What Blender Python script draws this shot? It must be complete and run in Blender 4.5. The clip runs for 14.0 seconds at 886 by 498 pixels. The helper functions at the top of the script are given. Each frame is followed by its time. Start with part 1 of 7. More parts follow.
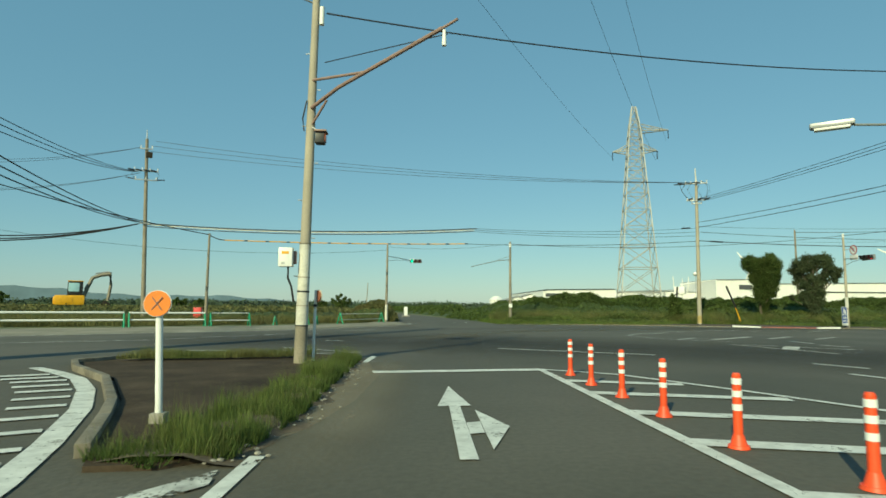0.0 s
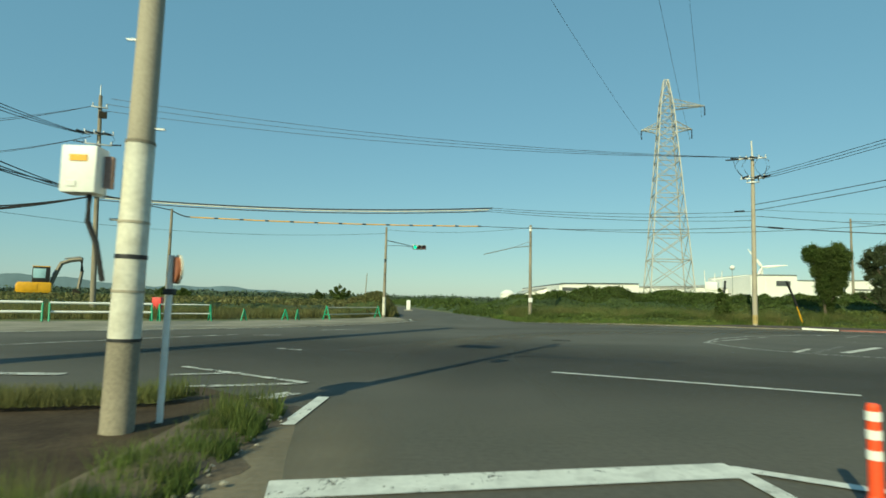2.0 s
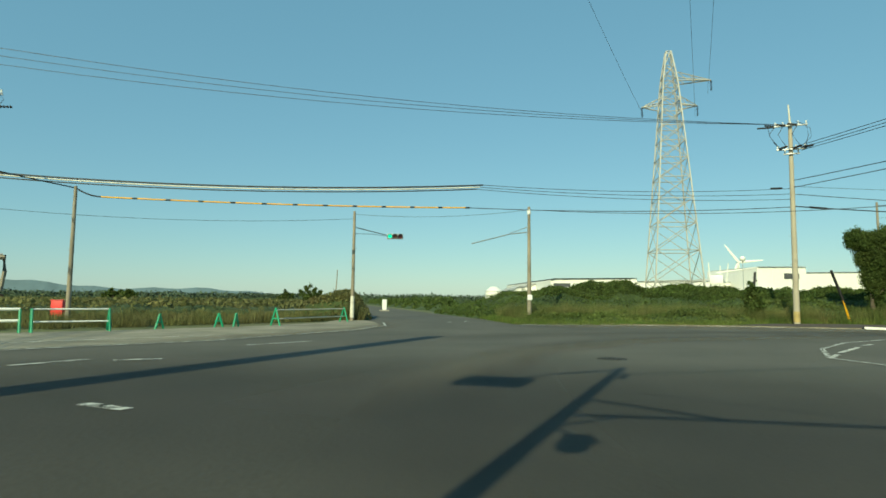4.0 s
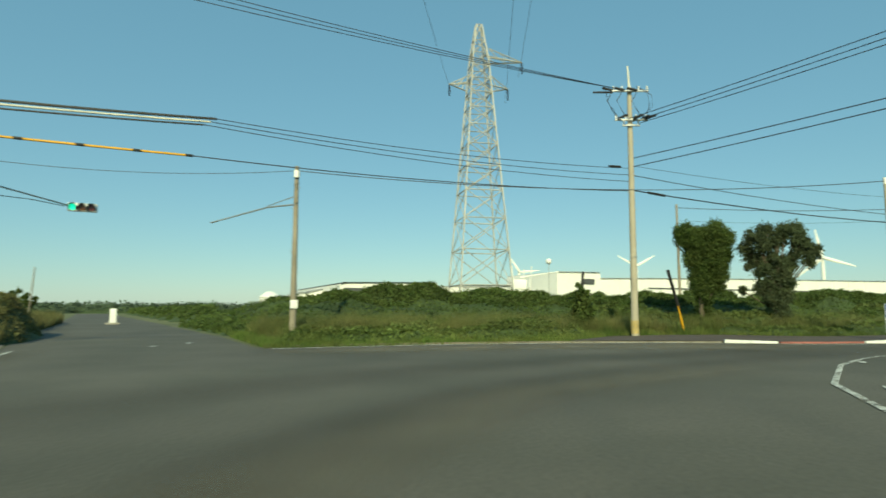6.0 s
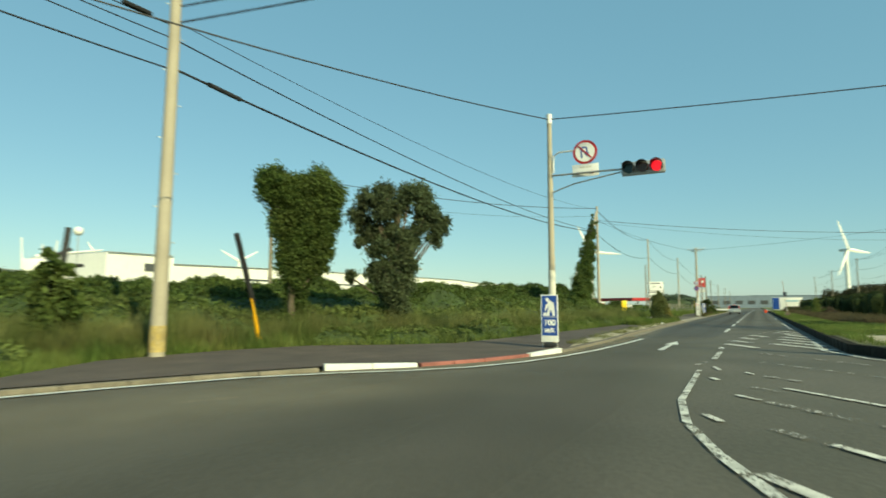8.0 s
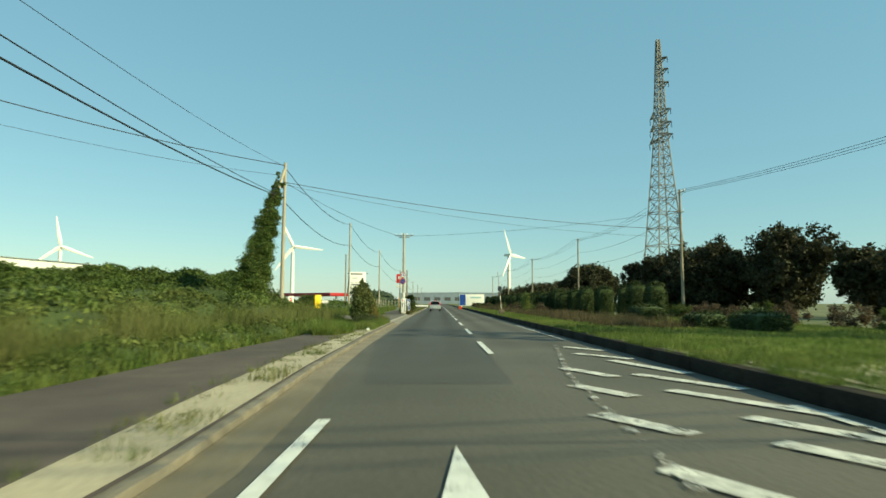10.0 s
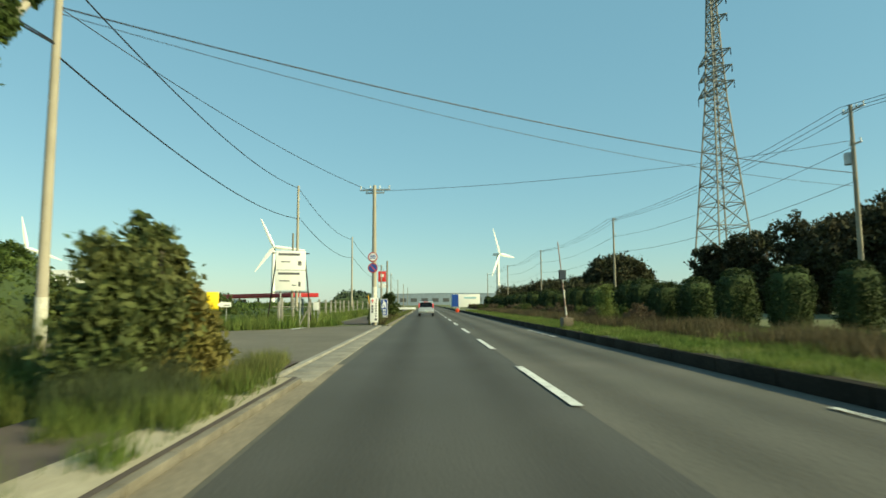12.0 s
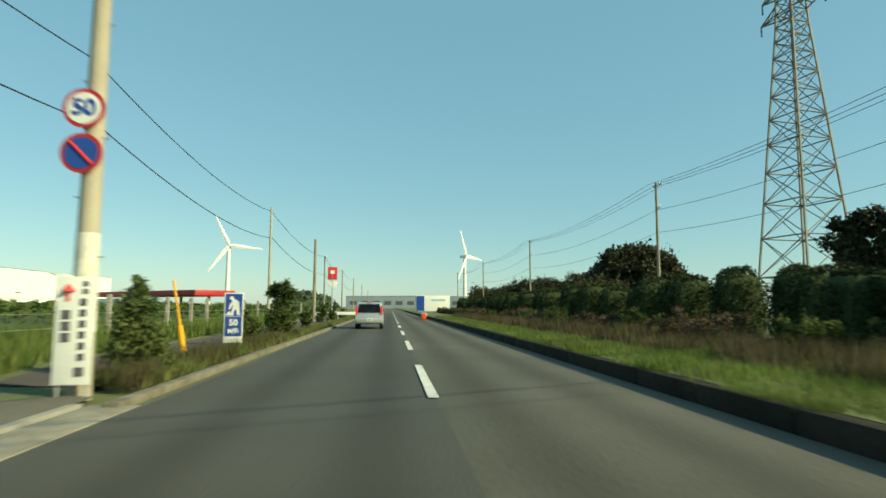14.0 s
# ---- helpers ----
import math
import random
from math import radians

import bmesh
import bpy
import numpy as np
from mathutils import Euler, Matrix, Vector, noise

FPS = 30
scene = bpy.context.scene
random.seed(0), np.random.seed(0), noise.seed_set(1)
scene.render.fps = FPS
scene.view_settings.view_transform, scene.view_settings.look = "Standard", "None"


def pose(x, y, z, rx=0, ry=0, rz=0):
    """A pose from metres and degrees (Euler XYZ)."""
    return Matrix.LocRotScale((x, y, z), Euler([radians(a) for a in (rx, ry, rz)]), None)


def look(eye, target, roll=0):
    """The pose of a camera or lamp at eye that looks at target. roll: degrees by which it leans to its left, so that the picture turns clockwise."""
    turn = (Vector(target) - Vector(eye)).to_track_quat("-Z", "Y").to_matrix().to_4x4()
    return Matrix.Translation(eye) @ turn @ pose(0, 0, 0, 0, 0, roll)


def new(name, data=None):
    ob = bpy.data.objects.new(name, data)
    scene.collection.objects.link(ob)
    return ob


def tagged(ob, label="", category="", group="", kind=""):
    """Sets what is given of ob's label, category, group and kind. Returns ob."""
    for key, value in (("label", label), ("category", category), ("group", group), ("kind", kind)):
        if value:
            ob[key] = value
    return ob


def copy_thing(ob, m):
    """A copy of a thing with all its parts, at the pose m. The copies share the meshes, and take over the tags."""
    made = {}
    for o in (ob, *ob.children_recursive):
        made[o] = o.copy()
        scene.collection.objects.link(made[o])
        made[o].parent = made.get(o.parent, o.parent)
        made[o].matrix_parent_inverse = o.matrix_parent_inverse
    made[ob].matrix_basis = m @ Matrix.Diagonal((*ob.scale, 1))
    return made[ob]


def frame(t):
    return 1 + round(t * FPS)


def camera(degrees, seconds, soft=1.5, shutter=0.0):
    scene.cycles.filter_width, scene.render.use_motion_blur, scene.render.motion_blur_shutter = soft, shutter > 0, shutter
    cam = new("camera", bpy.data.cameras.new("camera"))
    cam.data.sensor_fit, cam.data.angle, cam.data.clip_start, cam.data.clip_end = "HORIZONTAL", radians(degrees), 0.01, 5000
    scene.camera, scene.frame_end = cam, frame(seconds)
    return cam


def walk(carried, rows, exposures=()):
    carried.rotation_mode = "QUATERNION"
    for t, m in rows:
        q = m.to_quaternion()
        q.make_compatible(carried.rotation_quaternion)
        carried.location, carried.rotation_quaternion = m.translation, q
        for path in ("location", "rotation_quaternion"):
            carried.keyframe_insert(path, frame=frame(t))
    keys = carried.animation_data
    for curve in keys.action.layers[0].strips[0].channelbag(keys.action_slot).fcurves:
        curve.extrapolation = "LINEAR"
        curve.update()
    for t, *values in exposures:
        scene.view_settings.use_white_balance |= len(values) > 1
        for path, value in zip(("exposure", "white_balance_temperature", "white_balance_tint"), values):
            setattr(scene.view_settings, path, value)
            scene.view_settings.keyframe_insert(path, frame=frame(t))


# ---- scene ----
cam = camera(74.5, 14.0, 1.6, 0.3)
# seconds, eye x y z in metres, yaw, pitch, roll in degrees
PATH = [
    (0, 2.258, 1.937, 1.337, -2.91, 5.78, 0.48),
    (0.5, 2.271, 3.177, 1.337, -2.84, 5.81, 0.63),
    (1, 2.309, 5.219, 1.343, -2.79, 5.72, 0.84),
    (1.5, 2.345, 7.704, 1.341, -2.67, 5.47, 0.98),
    (2, 2.457, 10.001, 1.329, -2.38, 5.18, 1.26),
    (2.2, 2.503, 10.913, 1.321, -2.17, 5.12, 1.38),
    (4.3, 2.743, 19.566, 1.328, -5.09, 5.11, 0.84),
    (4.5, 3.060, 20.761, 1.336, -6.03, 5.18, 1.74),
    (5, 4.024, 23.886, 1.307, -10.62, 5.65, 1.33),
    (5.5, 5.322, 27.113, 1.314, -16.64, 5.55, 0.59),
    (6, 6.807, 29.920, 1.377, -24.19, 5.96, 0.08),
    (6.5, 8.274, 32.805, 1.345, -34.35, 6.14, -0.07),
    (7, 11.550, 35.861, 1.340, -43.74, 5.77, -0.38),
    (7.5, 14.942, 38.048, 1.305, -52.70, 5.78, -0.36),
    (8, 18.284, 39.827, 1.328, -61.77, 5.62, -0.02),
    (8.5, 21.996, 41.227, 1.335, -72.25, 5.35, 0.18),
    (9, 26.107, 41.962, 1.326, -82.14, 4.94, 0.23),
    (9.2, 27.733, 42.118, 1.328, -85.68, 4.79, 0.41),
    (11.3, 53.747, 43.281, 1.351, -91.96, 5.38, 0.03),
    (11.5, 56.368, 43.298, 1.348, -91.90, 5.39, -0.13),
    (12, 62.709, 43.286, 1.346, -91.77, 5.35, -0.35),
    (12.5, 69.063, 43.282, 1.341, -91.64, 5.38, 0.14),
    (13, 75.882, 43.057, 1.342, -92.18, 5.38, 0.72),
    (13.5, 82.904, 42.483, 1.337, -93.78, 5.48, 0.43),
    (14, 90.020, 41.968, 1.327, -95.16, 5.68, 0.19),
]


def row_pose(x, y, z, yaw, pitch, roll):
    a, p = radians(yaw), radians(pitch)
    eye = Vector((x, y, z))
    ahead = Vector((-math.sin(a) * math.cos(p), math.cos(a) * math.cos(p), math.sin(p)))
    return look(eye, eye + 2 * ahead, roll)


EXPOSURES = [(0.0, 0.0, 7000, -18.5), (4.7, 0.17, 7050, -18), (6.5, 0.12, 7200, -17.5), (9.0, 0.46, 7750, -17), (14.0, 0.44, 7850, -16)]
walk(cam, [(t, row_pose(*r)) for t, *r in PATH], EXPOSURES)

# ---- world, sun ----
SUN_EL, SUN_AZ = radians(30), math.atan2(-0.47, -0.88)
world = bpy.data.worlds.new("sky")
scene.world = world
world.use_nodes = True
sky = world.node_tree.nodes.new("ShaderNodeTexSky")
sky.sky_type, sky.sun_disc = "NISHITA", False
sky.sun_elevation, sky.sun_rotation = SUN_EL, SUN_AZ
sky.air_density, sky.dust_density, sky.ozone_density = 1.15, 0.25, 2.3
back = world.node_tree.nodes["Background"]
back.inputs["Strength"].default_value = 0.126
# thin blue summer haze evens the sky out
haze = world.node_tree.nodes.new("ShaderNodeMix")
haze.data_type = "RGBA"
haze.inputs["Factor"].default_value = 0.6
haze.inputs["B"].default_value = (1.23, 2.66, 4.38, 1)
world.node_tree.links.new(sky.outputs[0], haze.inputs["A"])
world.node_tree.links.new(haze.outputs["Result"], back.inputs["Color"])
sun_data = bpy.data.lights.new("sun", "SUN")
sun_data.energy, sun_data.angle, sun_data.color = 5.0, radians(0.55), (1.0, 0.87, 0.65)
sun = new("sun", sun_data)
sun.matrix_world = look((0, 0, 60), (0.47 * math.cos(SUN_EL), 0.88 * math.cos(SUN_EL), 60 - math.sin(SUN_EL)))


# ---- materials ----
def mat(name, col, rough=0.6, metal=0.0, var=0.25, big=0.6, fine=25.0, bump=0.15, dirt=None, dirt_amount=0.0, island=0.0, rand=0.0, spec=0.5):
    """A surface with broad stains, fine grain and slight relief; dirt: a second colour in patches."""
    m = bpy.data.materials.new(name)
    m.use_nodes = True
    nt = m.node_tree
    n, link = nt.nodes, nt.links.new
    b = n["Principled BSDF"]
    b.inputs["Roughness"].default_value, b.inputs["Metallic"].default_value = rough, metal
    b.inputs["Specular IOR Level"].default_value = spec
    geo = n.new("ShaderNodeNewGeometry")

    def tex(scale, detail=4.0):
        t = n.new("ShaderNodeTexNoise")
        t.inputs["Scale"].default_value, t.inputs["Detail"].default_value = scale, detail
        link(geo.outputs["Position"], t.inputs["Vector"])
        return t

    def scaled(sock, lo, hi):
        r = n.new("ShaderNodeMapRange")
        r.inputs["To Min"].default_value, r.inputs["To Max"].default_value = lo, hi
        r.inputs["From Min"].default_value, r.inputs["From Max"].default_value = 0.25, 0.75
        link(sock, r.inputs["Value"])
        return r.outputs[0]

    def mixed(kind, fac, a, c):
        x = n.new("ShaderNodeMix")
        x.data_type, x.blend_type = "RGBA", kind
        for sock, v in ((x.inputs["Factor"], fac), (x.inputs["A"], a), (x.inputs["B"], c)):
            if hasattr(v, "is_output"):
                link(v, sock)
            else:
                sock.default_value = v
        return x.outputs["Result"]

    t1, t2 = tex(big), tex(fine, 6.0)
    k1, k2 = scaled(t1.outputs[0], 1 - var, 1 + var), scaled(t2.outputs[0], 1 - var * 0.8, 1 + var * 0.8)
    mul = n.new("ShaderNodeMath")
    mul.operation = "MULTIPLY"
    link(k1, mul.inputs[0]), link(k2, mul.inputs[1])
    fac = mul.outputs[0]
    for amount, node, sock in ((island, "ShaderNodeNewGeometry", "Random Per Island"), (rand, "ShaderNodeObjectInfo", "Random")):
        if amount:
            g = n.new(node)
            r = n.new("ShaderNodeMapRange")
            r.inputs["To Min"].default_value, r.inputs["To Max"].default_value = 1 - amount, 1 + amount
            link(g.outputs[sock], r.inputs["Value"])
            m2 = n.new("ShaderNodeMath")
            m2.operation = "MULTIPLY"
            link(fac, m2.inputs[0]), link(r.outputs[0], m2.inputs[1])
            fac = m2.outputs[0]
    base = (*col, 1)
    if dirt:
        t3 = tex(big * 2.3, 8.0)
        base = mixed("MIX", scaled(t3.outputs[0], -0.6 + dirt_amount, dirt_amount + 0.4), base, (*dirt, 1))
        base.node.clamp_factor = True
    hsv = n.new("ShaderNodeHueSaturation")
    link(fac, hsv.inputs["Value"])
    if isinstance(base, tuple):
        hsv.inputs["Color"].default_value = base
    else:
        link(base, hsv.inputs["Color"])
    link(hsv.outputs[0], b.inputs["Base Color"])
    if bump:
        bp = n.new("ShaderNodeBump")
        bp.inputs["Strength"].default_value, bp.inputs["Distance"].default_value = bump, 0.02
        link(t2.outputs[0], bp.inputs["Height"])
        link(bp.outputs[0], b.inputs["Normal"])
    return m


def leafy(name, col, col2, rough=0.7, island=0.4, trans=0.4):
    """Leaves and blades: two greens in drifts, each blade its own tone, some light passing through."""
    m = mat(name, col, rough, 0.0, 0.3, 0.35, 3.0, 0.0, col2, 0.45, island, spec=0.2)
    b = m.node_tree.nodes["Principled BSDF"]
    out = m.node_tree.nodes["Material Output"]
    tr = m.node_tree.nodes.new("ShaderNodeBsdfTranslucent")
    mx = m.node_tree.nodes.new("ShaderNodeMixShader")
    mx.inputs[0].default_value = trans
    m.node_tree.links.new(b.inputs["Base Color"].links[0].from_socket, tr.inputs["Color"])
    m.node_tree.links.new(b.outputs[0], mx.inputs[1])
    m.node_tree.links.new(tr.outputs[0], mx.inputs[2])
    m.node_tree.links.new(mx.outputs[0], out.inputs["Surface"])
    return m


def worn_away(m, gone, scale=3.0):
    """Paint that has come off in places: gone is the share of bare ground."""
    nt = m.node_tree
    geo, mx, tr = nt.nodes.new("ShaderNodeNewGeometry"), nt.nodes.new("ShaderNodeMixShader"), nt.nodes.new("ShaderNodeBsdfTransparent")
    big, fine = nt.nodes.new("ShaderNodeTexNoise"), nt.nodes.new("ShaderNodeTexNoise")
    for t, s in ((big, scale), (fine, scale * 9)):
        t.inputs["Scale"].default_value, t.inputs["Detail"].default_value = s, 6.0
        nt.links.new(geo.outputs["Position"], t.inputs["Vector"])
    add, ramp = nt.nodes.new("ShaderNodeMath"), nt.nodes.new("ShaderNodeMapRange")
    add.operation = "ADD"
    nt.links.new(big.outputs[0], add.inputs[0]), nt.links.new(fine.outputs[0], add.inputs[1])
    ramp.inputs["From Min"].default_value, ramp.inputs["From Max"].default_value = 0.72 + gone * 0.55, 0.84 + gone * 0.55
    nt.links.new(add.outputs[0], ramp.inputs["Value"])
    nt.links.new(ramp.outputs[0], mx.inputs[0])
    nt.links.new(tr.outputs[0], mx.inputs[1])
    nt.links.new(nt.nodes["Principled BSDF"].outputs[0], mx.inputs[2])
    nt.links.new(mx.outputs[0], nt.nodes["Material Output"].inputs["Surface"])
    return m


def glow(name, col, strength):
    m = mat(name, col, 0.3, var=0.0, bump=0.0)
    b = m.node_tree.nodes["Principled BSDF"]
    b.inputs["Emission Color"].default_value, b.inputs["Emission Strength"].default_value = (*col, 1), strength
    return m


ASPHALT = mat("asphalt", (0.072, 0.067, 0.051), 0.85, var=0.23, big=0.13, fine=13, bump=0.45, dirt=(0.112, 0.099, 0.08), dirt_amount=0.42)
PATCH = mat("newer_dark_asphalt", (0.056, 0.052, 0.042), 0.8, var=0.18, big=0.3, fine=24, bump=0.35, dirt=(0.062, 0.057, 0.05), dirt_amount=0.4)
WALKWAY = mat("old_walkway_asphalt", (0.068, 0.05, 0.041), 0.9, var=0.25, big=0.5, fine=30, bump=0.4, dirt=(0.11, 0.086, 0.066), dirt_amount=0.3)
PAINT = mat("road_paint", (0.62, 0.62, 0.58), 0.7, var=0.12, big=2.0, fine=18, bump=0.2, dirt=(0.3, 0.3, 0.28), dirt_amount=0.15)
WORN_PAINT = mat("worn_road_paint", (0.55, 0.55, 0.51), 0.8, var=0.3, big=2.5, fine=9, bump=0.2, dirt=(0.2, 0.2, 0.185), dirt_amount=0.3)
worn_away(PAINT, 0.0), worn_away(WORN_PAINT, 0.27)
GHOST_PAINT = mat("nearly_gone_road_paint", (0.45, 0.44, 0.41), 0.85, var=0.3, big=3.5, fine=11, bump=0.3, dirt=(0.2, 0.19, 0.17), dirt_amount=0.4)
worn_away(GHOST_PAINT, 0.56)
FADED_PAINT = mat("faded_road_paint", (0.58, 0.57, 0.52), 0.8, var=0.25, big=2.5, fine=9, bump=0.2, dirt=(0.25, 0.24, 0.22), dirt_amount=0.25)
worn_away(FADED_PAINT, 0.14)
GRAVEL = mat("pale_gravel", (0.25, 0.225, 0.18), 0.95, var=0.3, big=0.4, fine=9, bump=0.6, dirt=(0.15, 0.14, 0.085), dirt_amount=0.35)
SOIL = mat("dusty_soil", (0.2, 0.165, 0.115), 0.95, var=0.3, big=0.8, fine=14, bump=0.4)
SAND = mat("sandy_ground", (0.36, 0.31, 0.22), 0.95, var=0.2, big=0.5, fine=14, bump=0.3)
EARTH = mat("grassy_earth", (0.1, 0.115, 0.04), 0.95, var=0.35, big=0.06, fine=2.0, bump=0.3, dirt=(0.17, 0.15, 0.075), dirt_amount=0.3)
OLD_KERB = mat("soiled_kerb_concrete", (0.2, 0.175, 0.135), 0.9, var=0.3, big=1.4, fine=18, bump=0.4, dirt=(0.11, 0.095, 0.07), dirt_amount=0.4)
CONCRETE = mat("concrete", (0.3, 0.28, 0.24), 0.85, var=0.22, big=1.2, fine=20, bump=0.3, dirt=(0.16, 0.15, 0.12), dirt_amount=0.25)
# weathered concrete, darkened further: shade of the north face put into the colour
DARK_KERB = mat("weathered_shaded_kerb", (0.032, 0.028, 0.022), 0.95, var=0.35, big=1.0, fine=16, bump=0.4, spec=0.1)
WHITE_KERB = mat("white_painted_kerb", (0.72, 0.72, 0.68), 0.7, var=0.12, big=2.0, fine=15, bump=0.2)
RED_KERB = mat("faded_red_kerb", (0.27, 0.1, 0.085), 0.85, var=0.4, big=1.5, fine=15, bump=0.2)
POLE = mat("pole_concrete", (0.36, 0.32, 0.25), 0.8, var=0.14, big=1.0, fine=30, bump=0.15)
POLE_OLD = mat("weathered_pole_concrete", (0.24, 0.21, 0.16), 0.85, var=0.25, big=1.0, fine=30, bump=0.2)
POLE_WHITE = mat("pale_pole_paint", (0.6, 0.58, 0.5), 0.6, var=0.15, big=2.0, fine=20, bump=0.1, dirt=(0.35, 0.32, 0.25), dirt_amount=0.15)
TOWER_GREY = mat("dull_tower_steel", (0.2, 0.195, 0.18), 0.75, 0.1, var=0.2, big=0.3, fine=5, bump=0.0)
DRIVEWAY = mat("pale_driveway_asphalt", (0.112, 0.098, 0.073), 0.9, var=0.22, big=0.25, fine=13, bump=0.45, dirt=(0.15, 0.13, 0.095), dirt_amount=0.35)
TOWER = mat("weathered_tower_steel", (0.45, 0.44, 0.41), 0.7, 0.2, var=0.15, big=0.3, fine=5, bump=0.0)
STEEL = mat("galvanised_steel", (0.4, 0.41, 0.41), 0.5, 0.6, var=0.15, big=1.5, fine=20, bump=0.05)
RUSTY = mat("rusty_pinkish_steel", (0.3, 0.2, 0.17), 0.65, 0.3, var=0.25, big=2.0, fine=20, bump=0.1)
DARK = mat("dark_rubber", (0.02, 0.02, 0.021), 0.6, var=0.2, bump=0.05)
WIRE = mat("cable_rubber", (0.016, 0.016, 0.018), 0.6, var=0.1, bump=0.0)
WHITE = mat("white_enamel", (0.75, 0.75, 0.72), 0.45, var=0.06, big=2.0, bump=0.03)
YELLOW = mat("yellow_enamel", (0.7, 0.36, 0.02), 0.45, var=0.12, big=2.0, bump=0.04)
BLACK = mat("black_enamel", (0.02, 0.02, 0.02), 0.5, var=0.1, bump=0.03)
ORANGE = mat("orange_reflective", (0.8, 0.22, 0.03), 0.4, var=0.08, bump=0.03)
DEEP_RED = mat("deep_red_enamel", (0.36, 0.015, 0.02), 0.45, var=0.1, bump=0.03)
RED = mat("red_enamel", (0.6, 0.03, 0.03), 0.4, var=0.1, bump=0.03)
BLUE = mat("blue_enamel", (0.014, 0.06, 0.29), 0.4, var=0.1, bump=0.03)
GREEN = mat("green_enamel", (0.02, 0.27, 0.14), 0.5, var=0.15, bump=0.05)
POST_RED = mat("orange_red_plastic", (0.75, 0.075, 0.02), 0.5, var=0.1, bump=0.05)
GLASS_DARK = mat("tinted_glass", (0.012, 0.014, 0.016), 0.05, var=0.05, bump=0.0)
SILVER = mat("silver_car_paint", (0.5, 0.5, 0.48), 0.3, 0.55, var=0.05, bump=0.0)
BARK = mat("bark", (0.1, 0.08, 0.055), 0.9, var=0.35, big=3.0, fine=12, bump=0.5)
GRASS = leafy("meadow_grass", (0.1, 0.155, 0.035), (0.2, 0.215, 0.068))
GRASS_DRY = leafy("dry_tall_grass", (0.12, 0.15, 0.045), (0.21, 0.19, 0.08))
LEAF_DARK = leafy("vine_leaves", (0.072, 0.11, 0.027), (0.115, 0.145, 0.043))
LEAF = leafy("tree_leaves", (0.065, 0.095, 0.026), (0.11, 0.125, 0.04))
LEAF_WEED = leafy("weed_leaves", (0.105, 0.15, 0.04), (0.17, 0.185, 0.065))
DRY_WEEDS = leafy("dry_brown_weeds", (0.085, 0.075, 0.038), (0.13, 0.095, 0.058))
LEAF_BUSH = leafy("olive_bush_leaves", (0.085, 0.125, 0.042), (0.17, 0.17, 0.065))
LEAF_HEDGE = leafy("hedge_leaves", (0.03, 0.047, 0.015), (0.055, 0.068, 0.022), trans=0.1)
LEAF_EVERGREEN = leafy("evergreen_leaves", (0.036, 0.042, 0.019), (0.066, 0.055, 0.03), trans=0.15)
FIELD_WEEDS = leafy("yellow_brown_weeds", (0.13, 0.14, 0.05), (0.2, 0.172, 0.078))
LEAF_BROWN = leafy("brown_shrub_leaves", (0.125, 0.088, 0.06), (0.085, 0.07, 0.038))
# inner bodies of thickets and hedges: shade between leaves is put into this green
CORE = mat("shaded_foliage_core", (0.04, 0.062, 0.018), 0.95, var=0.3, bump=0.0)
# green of distant woods with aerial haze mixed into the colour
HAZE_GREEN = mat("far_woods_green", (0.05, 0.075, 0.045), 0.95, var=0.35, big=0.05, fine=0.6, bump=0.0)
CLAD = mat("white_cladding", (0.78, 0.77, 0.73), 0.55, var=0.05, big=0.2, fine=3, bump=0.03)


# ---- building helpers ----
def add_box(bm, c, size, turn=0.0, tilt=None, bevel=0.0):
    m = Matrix.Translation(c) @ Matrix.Rotation(turn, 4, "Z")
    if tilt:
        m = m @ tilt
    r = bmesh.ops.create_cube(bm, size=1.0, matrix=m @ Matrix.Diagonal((*size, 1)))
    if bevel:
        edges = list({e for v in r["verts"] for e in v.link_edges})
        bmesh.ops.bevel(bm, geom=edges, offset=bevel, segments=2, affect="EDGES", profile=0.6)
    return bm


def add_tube(bm, a, b, r0, r1=None, seg=10):
    a, b = Vector(a), Vector(b)
    m = Matrix.Translation((a + b) / 2) @ (b - a).to_track_quat("Z", "Y").to_matrix().to_4x4()
    bmesh.ops.create_cone(bm, cap_ends=True, segments=seg, radius1=r0, radius2=r0 if r1 is None else r1, depth=(b - a).length, matrix=m)
    return bm


def add_line(bm, pts, r, seg=6):
    """A bent tube through the points."""
    pts = [Vector(p) for p in pts]
    rings = []
    for i, p in enumerate(pts):
        d = (pts[min(i + 1, len(pts) - 1)] - pts[max(i - 1, 0)]).normalized()
        q = d.to_track_quat("Z", "Y")
        rings.append([bm.verts.new(p + q @ Vector((r * math.cos(k * math.tau / seg), r * math.sin(k * math.tau / seg), 0))) for k in range(seg)])
    for s, t in zip(rings, rings[1:]):
        for k in range(seg):
            bm.faces.new((s[k], s[(k + 1) % seg], t[(k + 1) % seg], t[k]))
    bm.faces.new(rings[0][::-1]), bm.faces.new(rings[-1])
    return bm


def add_prism(bm, poly, z0, z1):
    lo = [bm.verts.new((x, y, z0)) for x, y in poly]
    hi = [bm.verts.new((x, y, z1)) for x, y in poly]
    top = bm.faces.new(hi)
    bm.faces.new(lo[::-1])
    for i in range(len(poly)):
        j = (i + 1) % len(poly)
        bm.faces.new((lo[i], lo[j], hi[j], hi[i]))
    bmesh.ops.triangulate(bm, faces=[top])
    return bm


def add_disc(bm, c, r, depth, facing, seg=32):
    f = Vector(facing).normalized()
    return add_tube(bm, Vector(c) - f * depth / 2, Vector(c) + f * depth / 2, r, r, seg)


